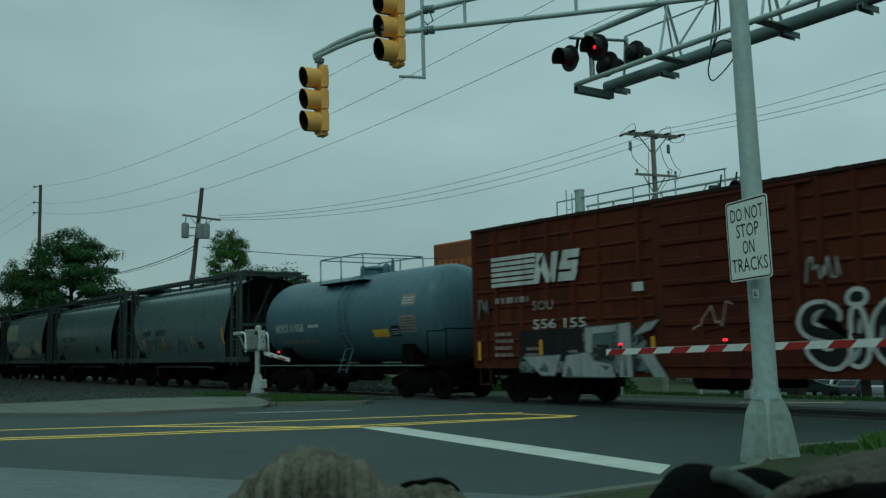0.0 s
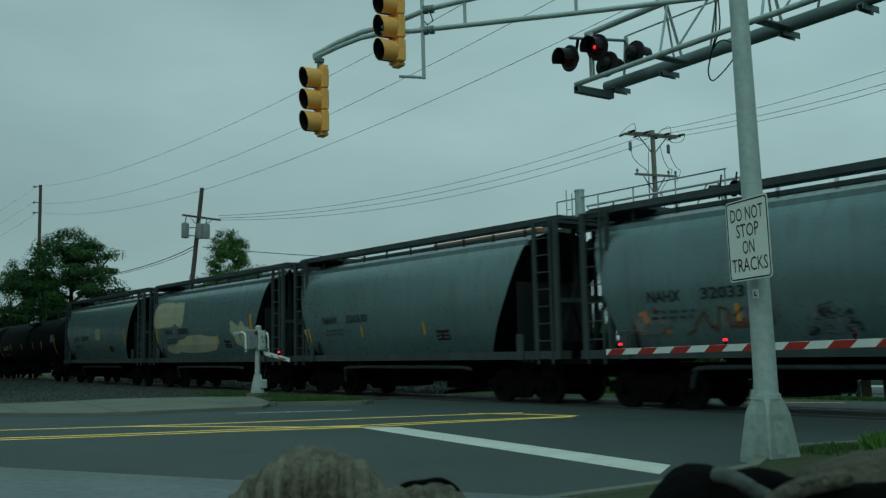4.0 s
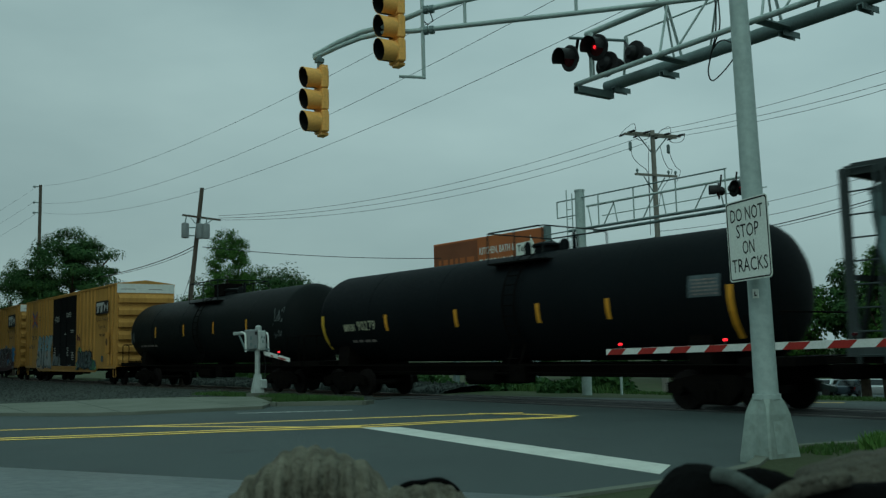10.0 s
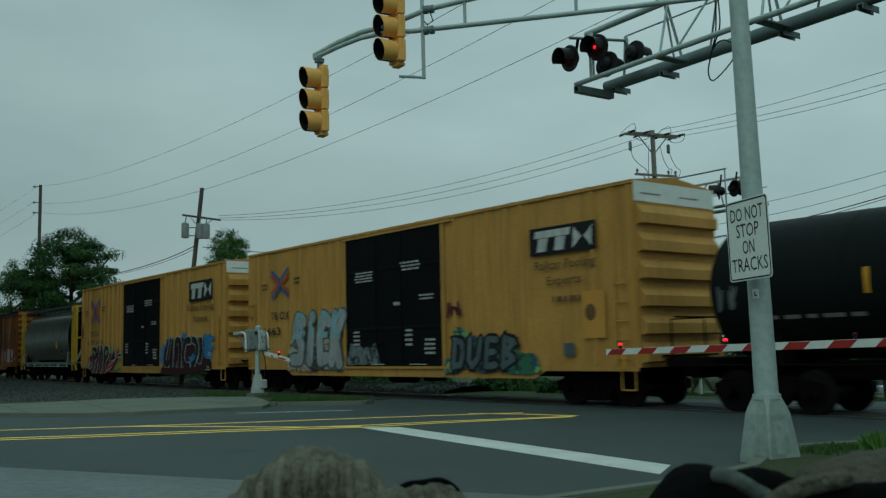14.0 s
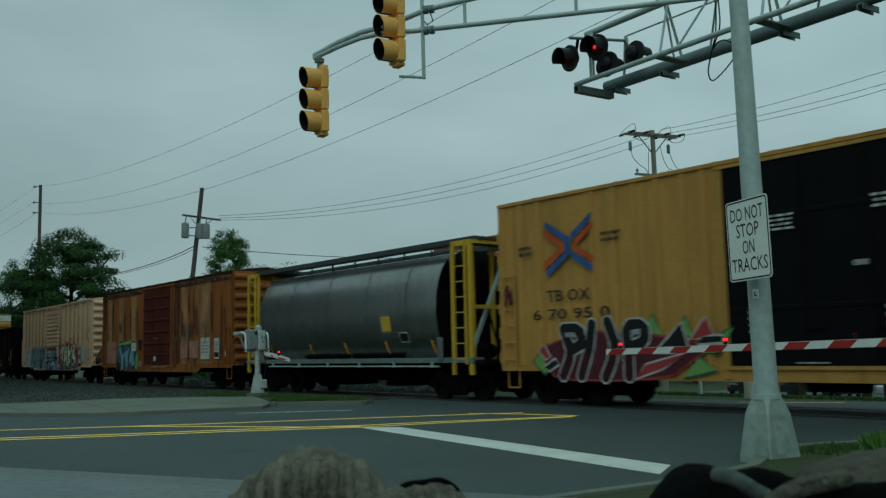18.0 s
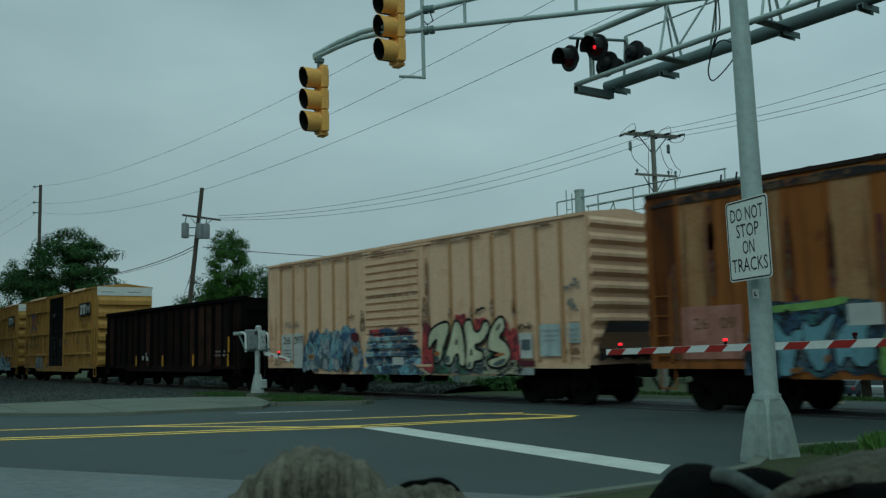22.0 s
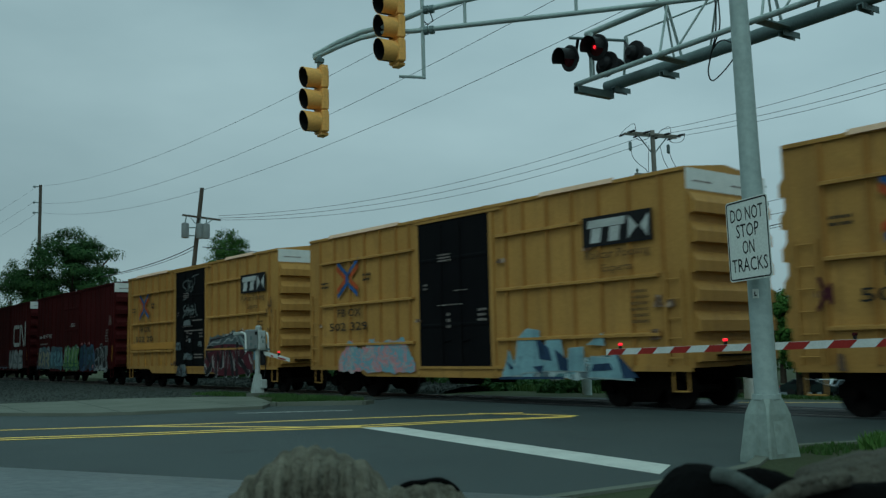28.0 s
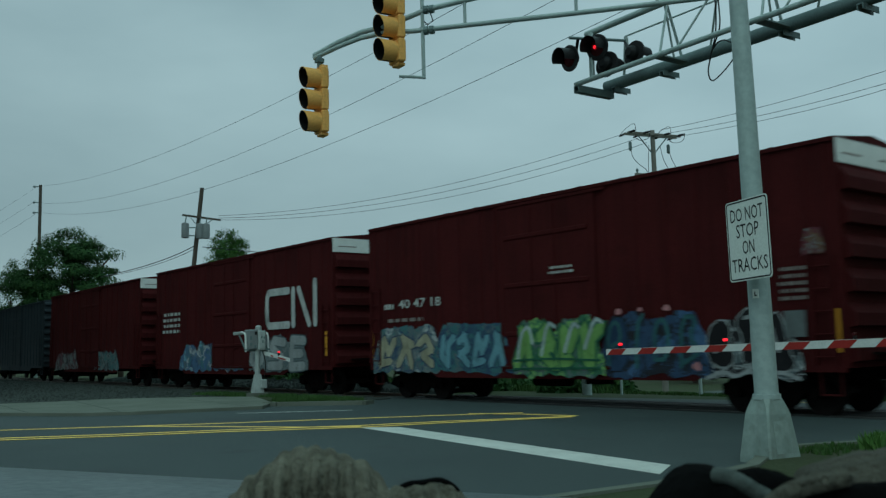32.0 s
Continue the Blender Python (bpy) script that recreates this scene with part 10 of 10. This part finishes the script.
# yellow 50-foot boxcars
FMAT = (M_TTX_B, M_TTX_DOOR, M_TTX_B, M_TTX_B)
FPOSTS = [-7.1, -6.2, -5.3, -4.45, -3.6, -2.75, -2.1, 2.1, 2.75, 3.6, 4.45, 5.3, 6.2, 7.1]
for k, (s0, s1, lb) in enumerate(((-119.65, -104.0, "clean yellow boxcar with black door"), (-137.46, -122.0, "yellow boxcar with black door and pale blue graffiti"), (-155.2, -139.8, "yellow boxcar with black door and black outlined graffiti"))):
    c, L, on = boxcar(lb, s0, s1, 5.2, 0.72, FMAT, FPOSTS, (-1.6, 1.45), True, belts=(1.66, 2.94, 4.34), post_w=0.05, post_d=0.07, door_ribs=2, rib_d=0.012, post_m=M_TTX_POST)
    on = flat_side(-HW - 0.076)
    dr = flat_side(-HW - 0.09)
    for fx, z, fw, hh, rows in ((0.08, 3.1, 0.07, 0.22, 2), (0.5, 3.0, 0.22, 0.05, 1), (0.25, 2.62, 0.4, 0.06, 1), (0.42, 2.0, 0.06, 0.5, 3), (0.85, 2.15, 0.12, 0.4, 3), (0.3, 3.85, 0.2, 0.25, 3)):
        bars(c, -1.6 + 3.05 * fx, -1.6 + 3.05 * (fx + fw), z, z + hh, rows, M_MARK_DIM, dr, 60 + k + rows, 0.012)
    chevrons(c, -5.98, -4.7, 3.14, 4.3, on)
    lettering(c, "FB OX", -5.95, 2.53, 0.24, M_MARK_K, on, 1.35, bold=0.01)
    lettering(c, ("502 039", "502 329", "502 20")[k], -6.45, 2.08, 0.26, M_MARK_K, on, 2.2, bold=0.01)
    bars(c, -7.0, -6.5, 3.5, 3.75, 2, M_MARK_K, on, 2)
    bars(c, -4.5, -4.05, 3.6, 3.9, 2, M_MARK_K, on, 3)
    maker_panel(c, 4.85, 6.9, 3.7, 4.4, on)
    lettering(c, "Railcar Pooling", 4.9, 3.35, 0.26, M_MARK_BROWN, on, 1.9, bold=0.01)
    lettering(c, "Experts", 5.4, 3.05, 0.22, M_MARK_BROWN, on, 0.9, bold=0.01)
    bars(c, 6.2, 6.7, 1.9, 2.7, 6, M_MARK_BROWN, on, 5)
    strips(c, on, [-5.1, -3.2], 0.9, 1.3, 0.08)
    bm = bmesh.new()
    prism(bm, [(-HW - 0.09, 5.12), (-HW - 0.02, 5.24), (-HW, 5.12)], "x", -6.5, -2.6)
    part("rain_gutter", bm, M_TAN, c)
    bm = bmesh.new()
    prism(bm, [(-HW - 0.09, 5.12), (-HW - 0.02, 5.24), (-HW, 5.12)], "x", 3.4, 5.8)
    part("rain_gutter", bm, M_TAN, c)
    rg = random.Random(200 + k)
    for i in range(9):
        x, z = rg.choice((-7.2, -1.9, 1.75, 4.6, 6.6, 7.0)) + rg.uniform(-0.3, 0.3), rg.choice((0.85, 1.0, 1.5, 2.2, 3.6))
        spray_field(c, x, x + rg.uniform(0.12, 0.4), z, z + rg.uniform(0.12, 0.4), ("brown", "tanpaint", "brown"), "rust", on, 210 + 10 * k + i, 0.002, 6.0, "rust_stain")
    if k == 0:
        spray_field(c, -4.75, -2.8, 0.75, 1.7, ("silver", "slate", "tanpaint", "grey"), "slate", on, 61, 0.006)
        spray(c, -7.3, -6.9, 1.8, 2.7, 1, on, "maroon", seed=66, weight=0.04)
    if k == 1:
        spray(c, -5.9, -1.8, 0.7, 1.92, 4, on, "sky", None, "silver", "pink", seed=63, weight=0.1, mix=("silver", "pink", "sky"))
        P1 = (c, 1.7, 6.5, 0.58, 1.9)
        spray_field(c, 1.9, 6.1, 0.62, 1.2, ("ice", "silver", "pale", "slate"), "teal", on, 64, 0.006, 3.0, rag=0.5)
        shapes(*P1, [[(0.05, 0.1), (0.1, 0.6), (0.14, 0.3), (0.2, 0.12)], [(0.14, 0.15), (0.17, 0.8), (0.24, 0.98), (0.33, 0.94), (0.34, 0.55), (0.38, 0.2)], [(0.36, 0.2), (0.38, 0.75), (0.48, 0.78), (0.5, 0.45), (0.52, 0.2)], [(0.52, 0.2), (0.54, 0.6), (0.63, 0.62), (0.64, 0.2)], [(0.66, 0.1), (0.68, 0.45), (0.8, 0.42), (0.84, 0.55), (0.9, 0.2), (0.94, 0.06)], [(0.66, 0.66), (0.76, 0.85), (0.77, 0.65)]], on, "ice", "pale", 0.014, 0.025, 0)
        shapes(*P1, [[(0.31, 0.82), (0.4, 0.62), (0.42, 0.38), (0.33, 0.42)], [(0.44, 0.6), (0.53, 0.4), (0.53, 0.2), (0.47, 0.22)], [(0.08, 0.38), (0.14, 0.25), (0.11, 0.22)], [(0.84, 0.52), (0.97, 0.1), (0.88, 0.08), (0.86, 0.3)], [(0.7, 0.32), (0.8, 0.34), (0.82, 0.22), (0.68, 0.2)], [(0.28, 0.28), (0.36, 0.3), (0.34, 0.14)], [(0.02, 0.08), (0.5, 0.1), (0.5, 0.06), (0.02, 0.03)]], on, "navy", None, 0.024, 0.02, 0)
    if k == 2:
        rect(c, -7.05, -1.75, 1.72, 2.02, M_TTX_PATCH, on, 0.01, "paint_patch")
        spray_field(c, 1.5, 5.95, 0.66, 2.35, ("grey", "slate", "silver", "slate"), "black", on, 67, 0.006, 2.0, rag=0.5)
        spray_field(c, 1.55, 5.9, 0.66, 2.1, ("maroon", "black", "maroon", "wine"), "black", on, 166, 0.009, 2.0, rag=0.35)
        Q1 = (c, 1.6, 5.97, 0.6, 2.15)
        shapes(*Q1, [[(0.04, 0.7), (0.15, 0.9), (0.32, 0.92), (0.45, 0.96), (0.62, 1.04), (0.8, 0.97), (0.96, 0.82), (0.9, 0.68), (0.5, 0.76), (0.2, 0.7)]], on, "slate", "black", 0.012, 0.04, 1)
        strokes(*Q1, [[(0.06, 0.74), (0.16, 0.86), (0.3, 0.82), (0.36, 0.92)], [(0.4, 0.82), (0.52, 0.95), (0.56, 0.84), (0.66, 1.0), (0.7, 0.86)], [(0.74, 0.96), (0.82, 0.84), (0.92, 0.82)]], on, "silver", 0.03, 0.02)
        shapes(*Q1, [[(0.02, 0.6), (0.15, 0.75), (0.5, 0.8), (0.9, 0.72), (1.0, 0.5), (0.96, 0.2), (0.8, 0.0), (0.1, 0.0)]], on, "maroon", None, 0.017, 0.04, 1)
        TALL = [[(0.17, 0.68), (0.07, 0.7), (0.03, 0.54), (0.12, 0.4), (0.15, 0.22), (0.04, 0.06)], [(0.25, 0.04), (0.25, 0.7), (0.36, 0.1), (0.38, 0.72)], [(0.45, 0.04), (0.48, 0.5), (0.51, 0.74), (0.57, 0.4), (0.6, 0.04)], [(0.69, 0.76), (0.68, 0.4), (0.68, 0.04)], [(0.88, 0.74), (0.78, 0.5), (0.71, 0.4), (0.8, 0.26), (0.9, 0.06)]]
        strokes(*Q1, TALL, on, "silver", 0.15, 0.02, 2)
        strokes(*Q1, TALL, on, "black", 0.12, 0.026, 2)
        strokes(*Q1, [[(0.06, 0.6), (0.1, 0.46), (0.14, 0.34)], [(0.25, 0.2), (0.26, 0.6)], [(0.33, 0.3), (0.37, 0.6)], [(0.47, 0.2), (0.5, 0.6)], [(0.69, 0.2), (0.69, 0.66)], [(0.76, 0.46), (0.84, 0.64)]], on, "maroon", 0.05, 0.033)
        strokes(*Q1, [[(0.0, 0.3), (0.03, 0.2)], [(0.18, 0.5), (0.2, 0.2)], [(0.41, 0.5), (0.41, 0.2)], [(0.63, 0.4), (0.64, 0.14)], [(0.92, 0.5), (0.97, 0.3)]], on, "white", 0.03, 0.033)
        strokes(c, -0.72, 0.95, 3.75, 4.75, [[(0.28, 0.84), (0.05, 0.78), (0.0, 0.6), (0.2, 0.5), (0.3, 0.3), (0.24, 0.05), (0.05, 0.02)], [(0.35, 0.88), (0.36, 0.24)], [(0.35, 0.84), (0.45, 0.8), (0.47, 0.64), (0.37, 0.56)],
                                               [(0.54 + 0.11 * math.cos(k_ * 0.7), 0.56 + 0.24 * math.sin(k_ * 0.7)) for k_ in range(10)], [(0.42, 0.52), (0.68, 0.54)], [(0.6, 0.92), (0.75, 1.0), (1.0, 1.0)], [(0.76, 1.0), (0.75, 0.56)]], dr, "grey", 0.02, 0.02, 2)
        strokes(c, -0.65, 0.85, 2.98, 3.6, [[(0.16, 0.9), (0.0, 0.7), (0.14, 0.4), (0.0, 0.1)], [(0.2, 0.2), (0.26, 0.9), (0.33, 0.2)], [(0.36, 0.9), (0.38, 0.2), (0.45, 0.8), (0.5, 0.15)], [(0.62, 0.85), (0.54, 0.5), (0.64, 0.14), (0.76, 0.4), (0.66, 0.82)], [(0.52, 0.5), (0.8, 0.52)], [(0.84, 0.9), (0.88, 0.4), (1.0, 0.1)], [(0.06, 0.5), (0.3, 0.56), (0.5, 0.5)]], dr, "grey", 0.03, 0.02)
        spray_field(c, -0.62, 0.12, 2.66, 2.92, ("grey", "slate", "grey"), "grey", dr, 68, 0.016, 3.0, rag=0.4)
        for x0_, x1_, z_ in ((0.3, 1.3, 2.84), (-0.5, 1.3, 2.42), (-0.05, 0.3, 2.3), (0.5, 1.35, 1.42), (0.5, 1.35, 1.3)):
            rect(c, x0_, x1_, z_, z_ + 0.05, M_MARK_DIM, dr, 0.012, "door_mark")
        strokes(c, 0, 1, 0, 1, [[(0.03, 2.02), (0.05, 2.04), (0.03, 2.05)]], dr, "silver", 0.08, 0.014)
        for x0_, x1_, z0_, z1_ in ((-1.45, -0.9, 1.6, 2.1), (-0.6, 0.35, 1.22, 1.55), (-1.4, -0.25, 0.5, 1.05), (0.9, 1.3, 1.75, 2.0)):
            spray_field(c, x0_, x1_, z0_, z1_, ("black", "slate", "slate", "black", "grey"), "black", dr, int(500 + 30 * x0_), 0.014, 4.0, rag=0.8)
        rect(c, 5.95, 6.3, 1.2, 1.7, PAINT["sky"], on)
        rect(c, 6.4, 6.9, 1.0, 1.8, PAINT["black"], on)
        scrawl(c, 6.9, 7.4, 2.8, 3.6, on, "brown", 70, 3, 0.02)

# maroon boxcars
CMAT = (M_CN, M_CN, M_CN, M_CN)
CPOSTS = [-7.4, -6.7, -5.9, -5.1, -4.2, -3.3, -2.4, -1.8, 2.0, 2.9, 3.7, 4.5, 5.4, 6.2, 7.0, 7.4]
c, L, on = boxcar("maroon boxcar covered with colourful graffiti along its lower side", -172.6, -157.35, 5.2, 0.72, CMAT, CPOSTS, (-1.45, 1.55), True, door_ribs=3, post_w=0.05, post_d=0.03)
lettering(c, "40 47 18", -6.1, 2.64, 0.26, M_MARK_W, on, 2.0, bold=0.01)
bars(c, -6.85, -6.35, 2.64, 2.95, 1, M_MARK_W, on, 13)
bars(c, -6.7, -4.9, 2.25, 2.45, 1, M_MARK_DIM, on, 3)
bars(c, 0.2, 1.05, 3.18, 3.42, 2, M_MARK_W, flat_side(-HW - 0.09), 4)
dn = flat_side(-HW - 0.1)
spray_field(c, -7.45, -4.0, 0.7, 2.15, ("slate", "grey", "silver", "slate", "teal"), "navy", on, 71, 0.006, 3.2, rag=0.3)
spray(c, -7.2, -4.35, 0.8, 1.95, "142", on, "cream", "navy", seed=171, weight=0.1, rim=1.35, sharp=True)
spray_field(c, -4.5, -0.9, 0.7, 2.15, ("teal", "teal", "slate", "navy", "teal"), "navy", on, 72, 0.007, 3.2, rag=0.3)
spray(c, -4.2, -1.4, 0.8, 1.95, "3214", on, "sky", "navy", seed=172, weight=0.09, rim=1.4, sharp=True)
M1 = (c, -1.1, 1.9, 0.66, 2.1)
spray_field(c, -1.1, 1.95, 0.64, 2.15, ("green", "dkgreen", "green", "slate"), "dkgreen", dn, 73, 0.008, 3.2, rag=0.9)
spray(c, -1.05, 1.85, 0.76, 2.05, "4213", dn, "green", "dkgreen", seed=173, weight=0.1, rim=1.5, sharp=True)
strokes(*M1, [[(0.06, 0.3), (0.1, 0.75), (0.2, 0.92), (0.24, 0.6)], [(0.34, 0.4), (0.42, 0.95), (0.5, 0.86)], [(0.6, 0.45), (0.7, 0.92), (0.76, 0.84)], [(0.82, 0.5), (0.93, 0.98), (1.0, 0.9)]], dn, "pale", 0.045, 0.03)
strokes(*M1, [[(0.0, 0.3), (0.4, 0.34), (0.98, 0.3)], [(0.0, 0.16), (0.96, 0.18)], [(0.28, 0.8), (0.3, 0.2)], [(0.54, 0.86), (0.54, 0.2)], [(0.77, 0.7), (0.8, 0.2)]], dn, "dkgreen", 0.025, 0.034)
M2 = (c, 1.85, 4.7, 0.64, 2.15)
spray_field(c, 1.75, 4.8, 0.64, 2.25, ("navy", "blue", "navy", "black", "navy"), "black", on, 74, 0.008, 3.0, rag=0.7)
shapes(*M2, [[(0.0, 0.14), (0.03, 0.7), (0.1, 0.92), (0.22, 0.94), (0.26, 0.7), (0.24, 0.14)]], on, "navy", "black", 0.014, 0.03, 1)
strokes(*M2, [[(0.06, 0.2), (0.06, 0.75), (0.16, 0.9), (0.2, 0.6), (0.1, 0.5)], [(0.34, 0.2), (0.36, 0.8), (0.42, 0.95)], [(0.52, 0.3), (0.53, 0.8), (0.62, 0.9), (0.66, 0.6), (0.62, 0.3), (0.53, 0.3)], [(0.76, 0.2), (0.78, 0.9), (0.92, 0.88), (0.84, 0.6), (0.94, 0.4), (0.78, 0.25)]], on, "teal", 0.045, 0.03)
shapes(*M2, [[(0.14, 0.98), (0.17, 1.08), (0.22, 1.03), (0.2, 0.96)], [(0.36, 1.0), (0.4, 1.08), (0.43, 1.0)], [(0.6, 1.0), (0.66, 1.1), (0.7, 0.98)], [(0.84, 0.2), (0.92, 0.3), (0.94, 0.12)]], on, "pink", None, 0.034, 0.03, 1)
M3 = (c, 4.65, 6.7, 0.66, 2.12)
spray_field(c, 4.7, 6.8, 0.66, 2.0, ("black", "slate", "black", "black"), "silver", on, 75, 0.008, 3.0, rag=0.7)
shapes(*M3, [[(0.0, 0.3), (0.04, 0.72), (0.2, 0.86), (0.3, 0.7), (0.24, 0.5), (0.34, 0.3), (0.2, 0.16)], [(0.34, 0.8), (0.5, 1.0), (0.68, 0.95), (0.6, 0.7), (0.62, 0.3), (0.4, 0.2), (0.44, 0.6)], [(0.64, 0.3), (0.7, 0.85), (0.84, 0.92), (0.9, 0.4), (0.98, 0.2), (0.8, 0.1)]], on, "black", "silver", 0.014, 0.035, 1)
strokes(*M3, [[(0.0, 0.04), (0.2, 0.14), (0.3, 0.04), (0.5, 0.16), (0.6, 0.05), (0.8, 0.14), (1.0, 0.04)], [(0.1, 0.4), (0.22, 0.46)], [(0.46, 0.85), (0.58, 0.88), (0.54, 0.5)], [(0.74, 0.7), (0.8, 0.4)]], on, "silver", 0.04, 0.03)
bars(c, 6.35, 6.95, 2.2, 2.9, 5, M_MARK_DIM, on, 7)
rect(c, 6.45, 6.9, 1.5, 2.0, PAINT["grey"], on, 0.03)
strips(c, on, [7.5, -7.5], 1.2, 2.0, 0.13)
spray_field(c, 6.9, 7.35, 3.0, 3.65, ("maroon", "brown", "maroon", "grey"), "maroon", on, 77, 0.006, 5.0, rag=0.8)
for z_ in (3.08, 3.66, 4.24):
    bars(c, 0.5, 1.0, z_, z_ + 0.14, 2, M_MARK_DIM, lambda u, v, e: (L / 2 + 0.17 + e, u, v), int(z_ * 10), 0.004)

c, L, on = boxcar("maroon boxcar with a large white emblem and pale graffiti", -190.1, -174.8, 5.2, 0.72, CMAT, CPOSTS, (-1.45, 1.55), True, door_ribs=3, post_w=0.05, post_d=0.03)
bm = bmesh.new()
for pts in ([(4.75, 3.6), (3.3, 3.6), (3.15, 3.4), (3.15, 2.6), (3.3, 2.4), (4.75, 2.4)], [(5.1, 2.4), (5.1, 3.6)], [(5.5, 3.6), (6.2, 2.4)], [(6.6, 2.4), (6.6, 3.8)]):
    for a, b in zip(pts, pts[1:]):
        capsule(bm, a, b, 0.13, on, 0.006 + 0.0003 * int(a[0] * 10 % 7))
part("emblem", bm, PAINT["white"], c, "large white curved emblem")
bars(c, -6.9, -4.9, 2.4, 3.4, 4, M_MARK_W, on, 3)
spray(c, -4.9, 1.2, 0.7, 2.0, 6, on, "silver", "blue", "sky", "navy", seed=81, weight=0.12, mix=("slate", "silver", "teal"))
spray(c, 1.7, 6.1, 0.7, 2.1, "USE", on, "silver", "slate", "slate", "grey", seed=82, weight=0.11)
strips(c, on, [7.3], 1.3, 2.1, 0.13)

c, L, on = boxcar("maroon boxcar with dull grey graffiti", -208.0, -192.3, 5.15, 0.72, CMAT, CPOSTS, (-1.45, 1.55), True, door_ribs=3, post_w=0.05, post_d=0.03)
spray(c, -6.5, -2, 0.7, 1.9, 5, on, "grey", None, "maroon", None, seed=91, weight=0.12)
spray(c, 1.0, 5.0, 0.7, 1.9, 4, on, "grey", None, "teal", None, seed=92, weight=0.12)
c, L, on = boxcar("dark slate boxcar at the end of the visible train", -225.4, -209.9, 5.05, 0.72, (M_XCAR, M_XCAR, M_XCAR, M_XCAR), CPOSTS, (-1.45, 1.55), False, door_ribs=3, post_w=0.05, post_d=0.03)


# ---------------------------------------------------------------- how the train goes
def advance(t):
    """Metres that the train has gone, from its place at 16 s."""
    d = t - 16.0
    return 8.7114 * d + 0.0796 / 2 * d * d - 0.0015 / 6 * d ** 3


def motions():
    for car, s, half in TRAIN:
        rows = []
        for k in range(33):
            x = s + advance(k)
            rear, front = x - half * 0.75, x + half * 0.75
            ya, yb = track(rear)[0], track(front)[0]
            rows.append((k, pose(x, (ya + yb) / 2, 0, 0, 0, math.degrees(math.atan2(yb - ya, front - rear)))))
        walk(car, rows)
    turns = [(k / FPS, pose(0, 0, 0, 0, math.degrees(advance(k / FPS) / WHEEL_R), 0)) for k in range(int(32 * FPS) + 1)]
    lead = WHEELSETS[0]
    walk(lead, turns)
    for other in WHEELSETS[1:]:
        other.rotation_mode = "QUATERNION"
        data = other.animation_data_create()
        data.action = lead.animation_data.action
        data.action_slot = lead.animation_data.action_slot


motions()
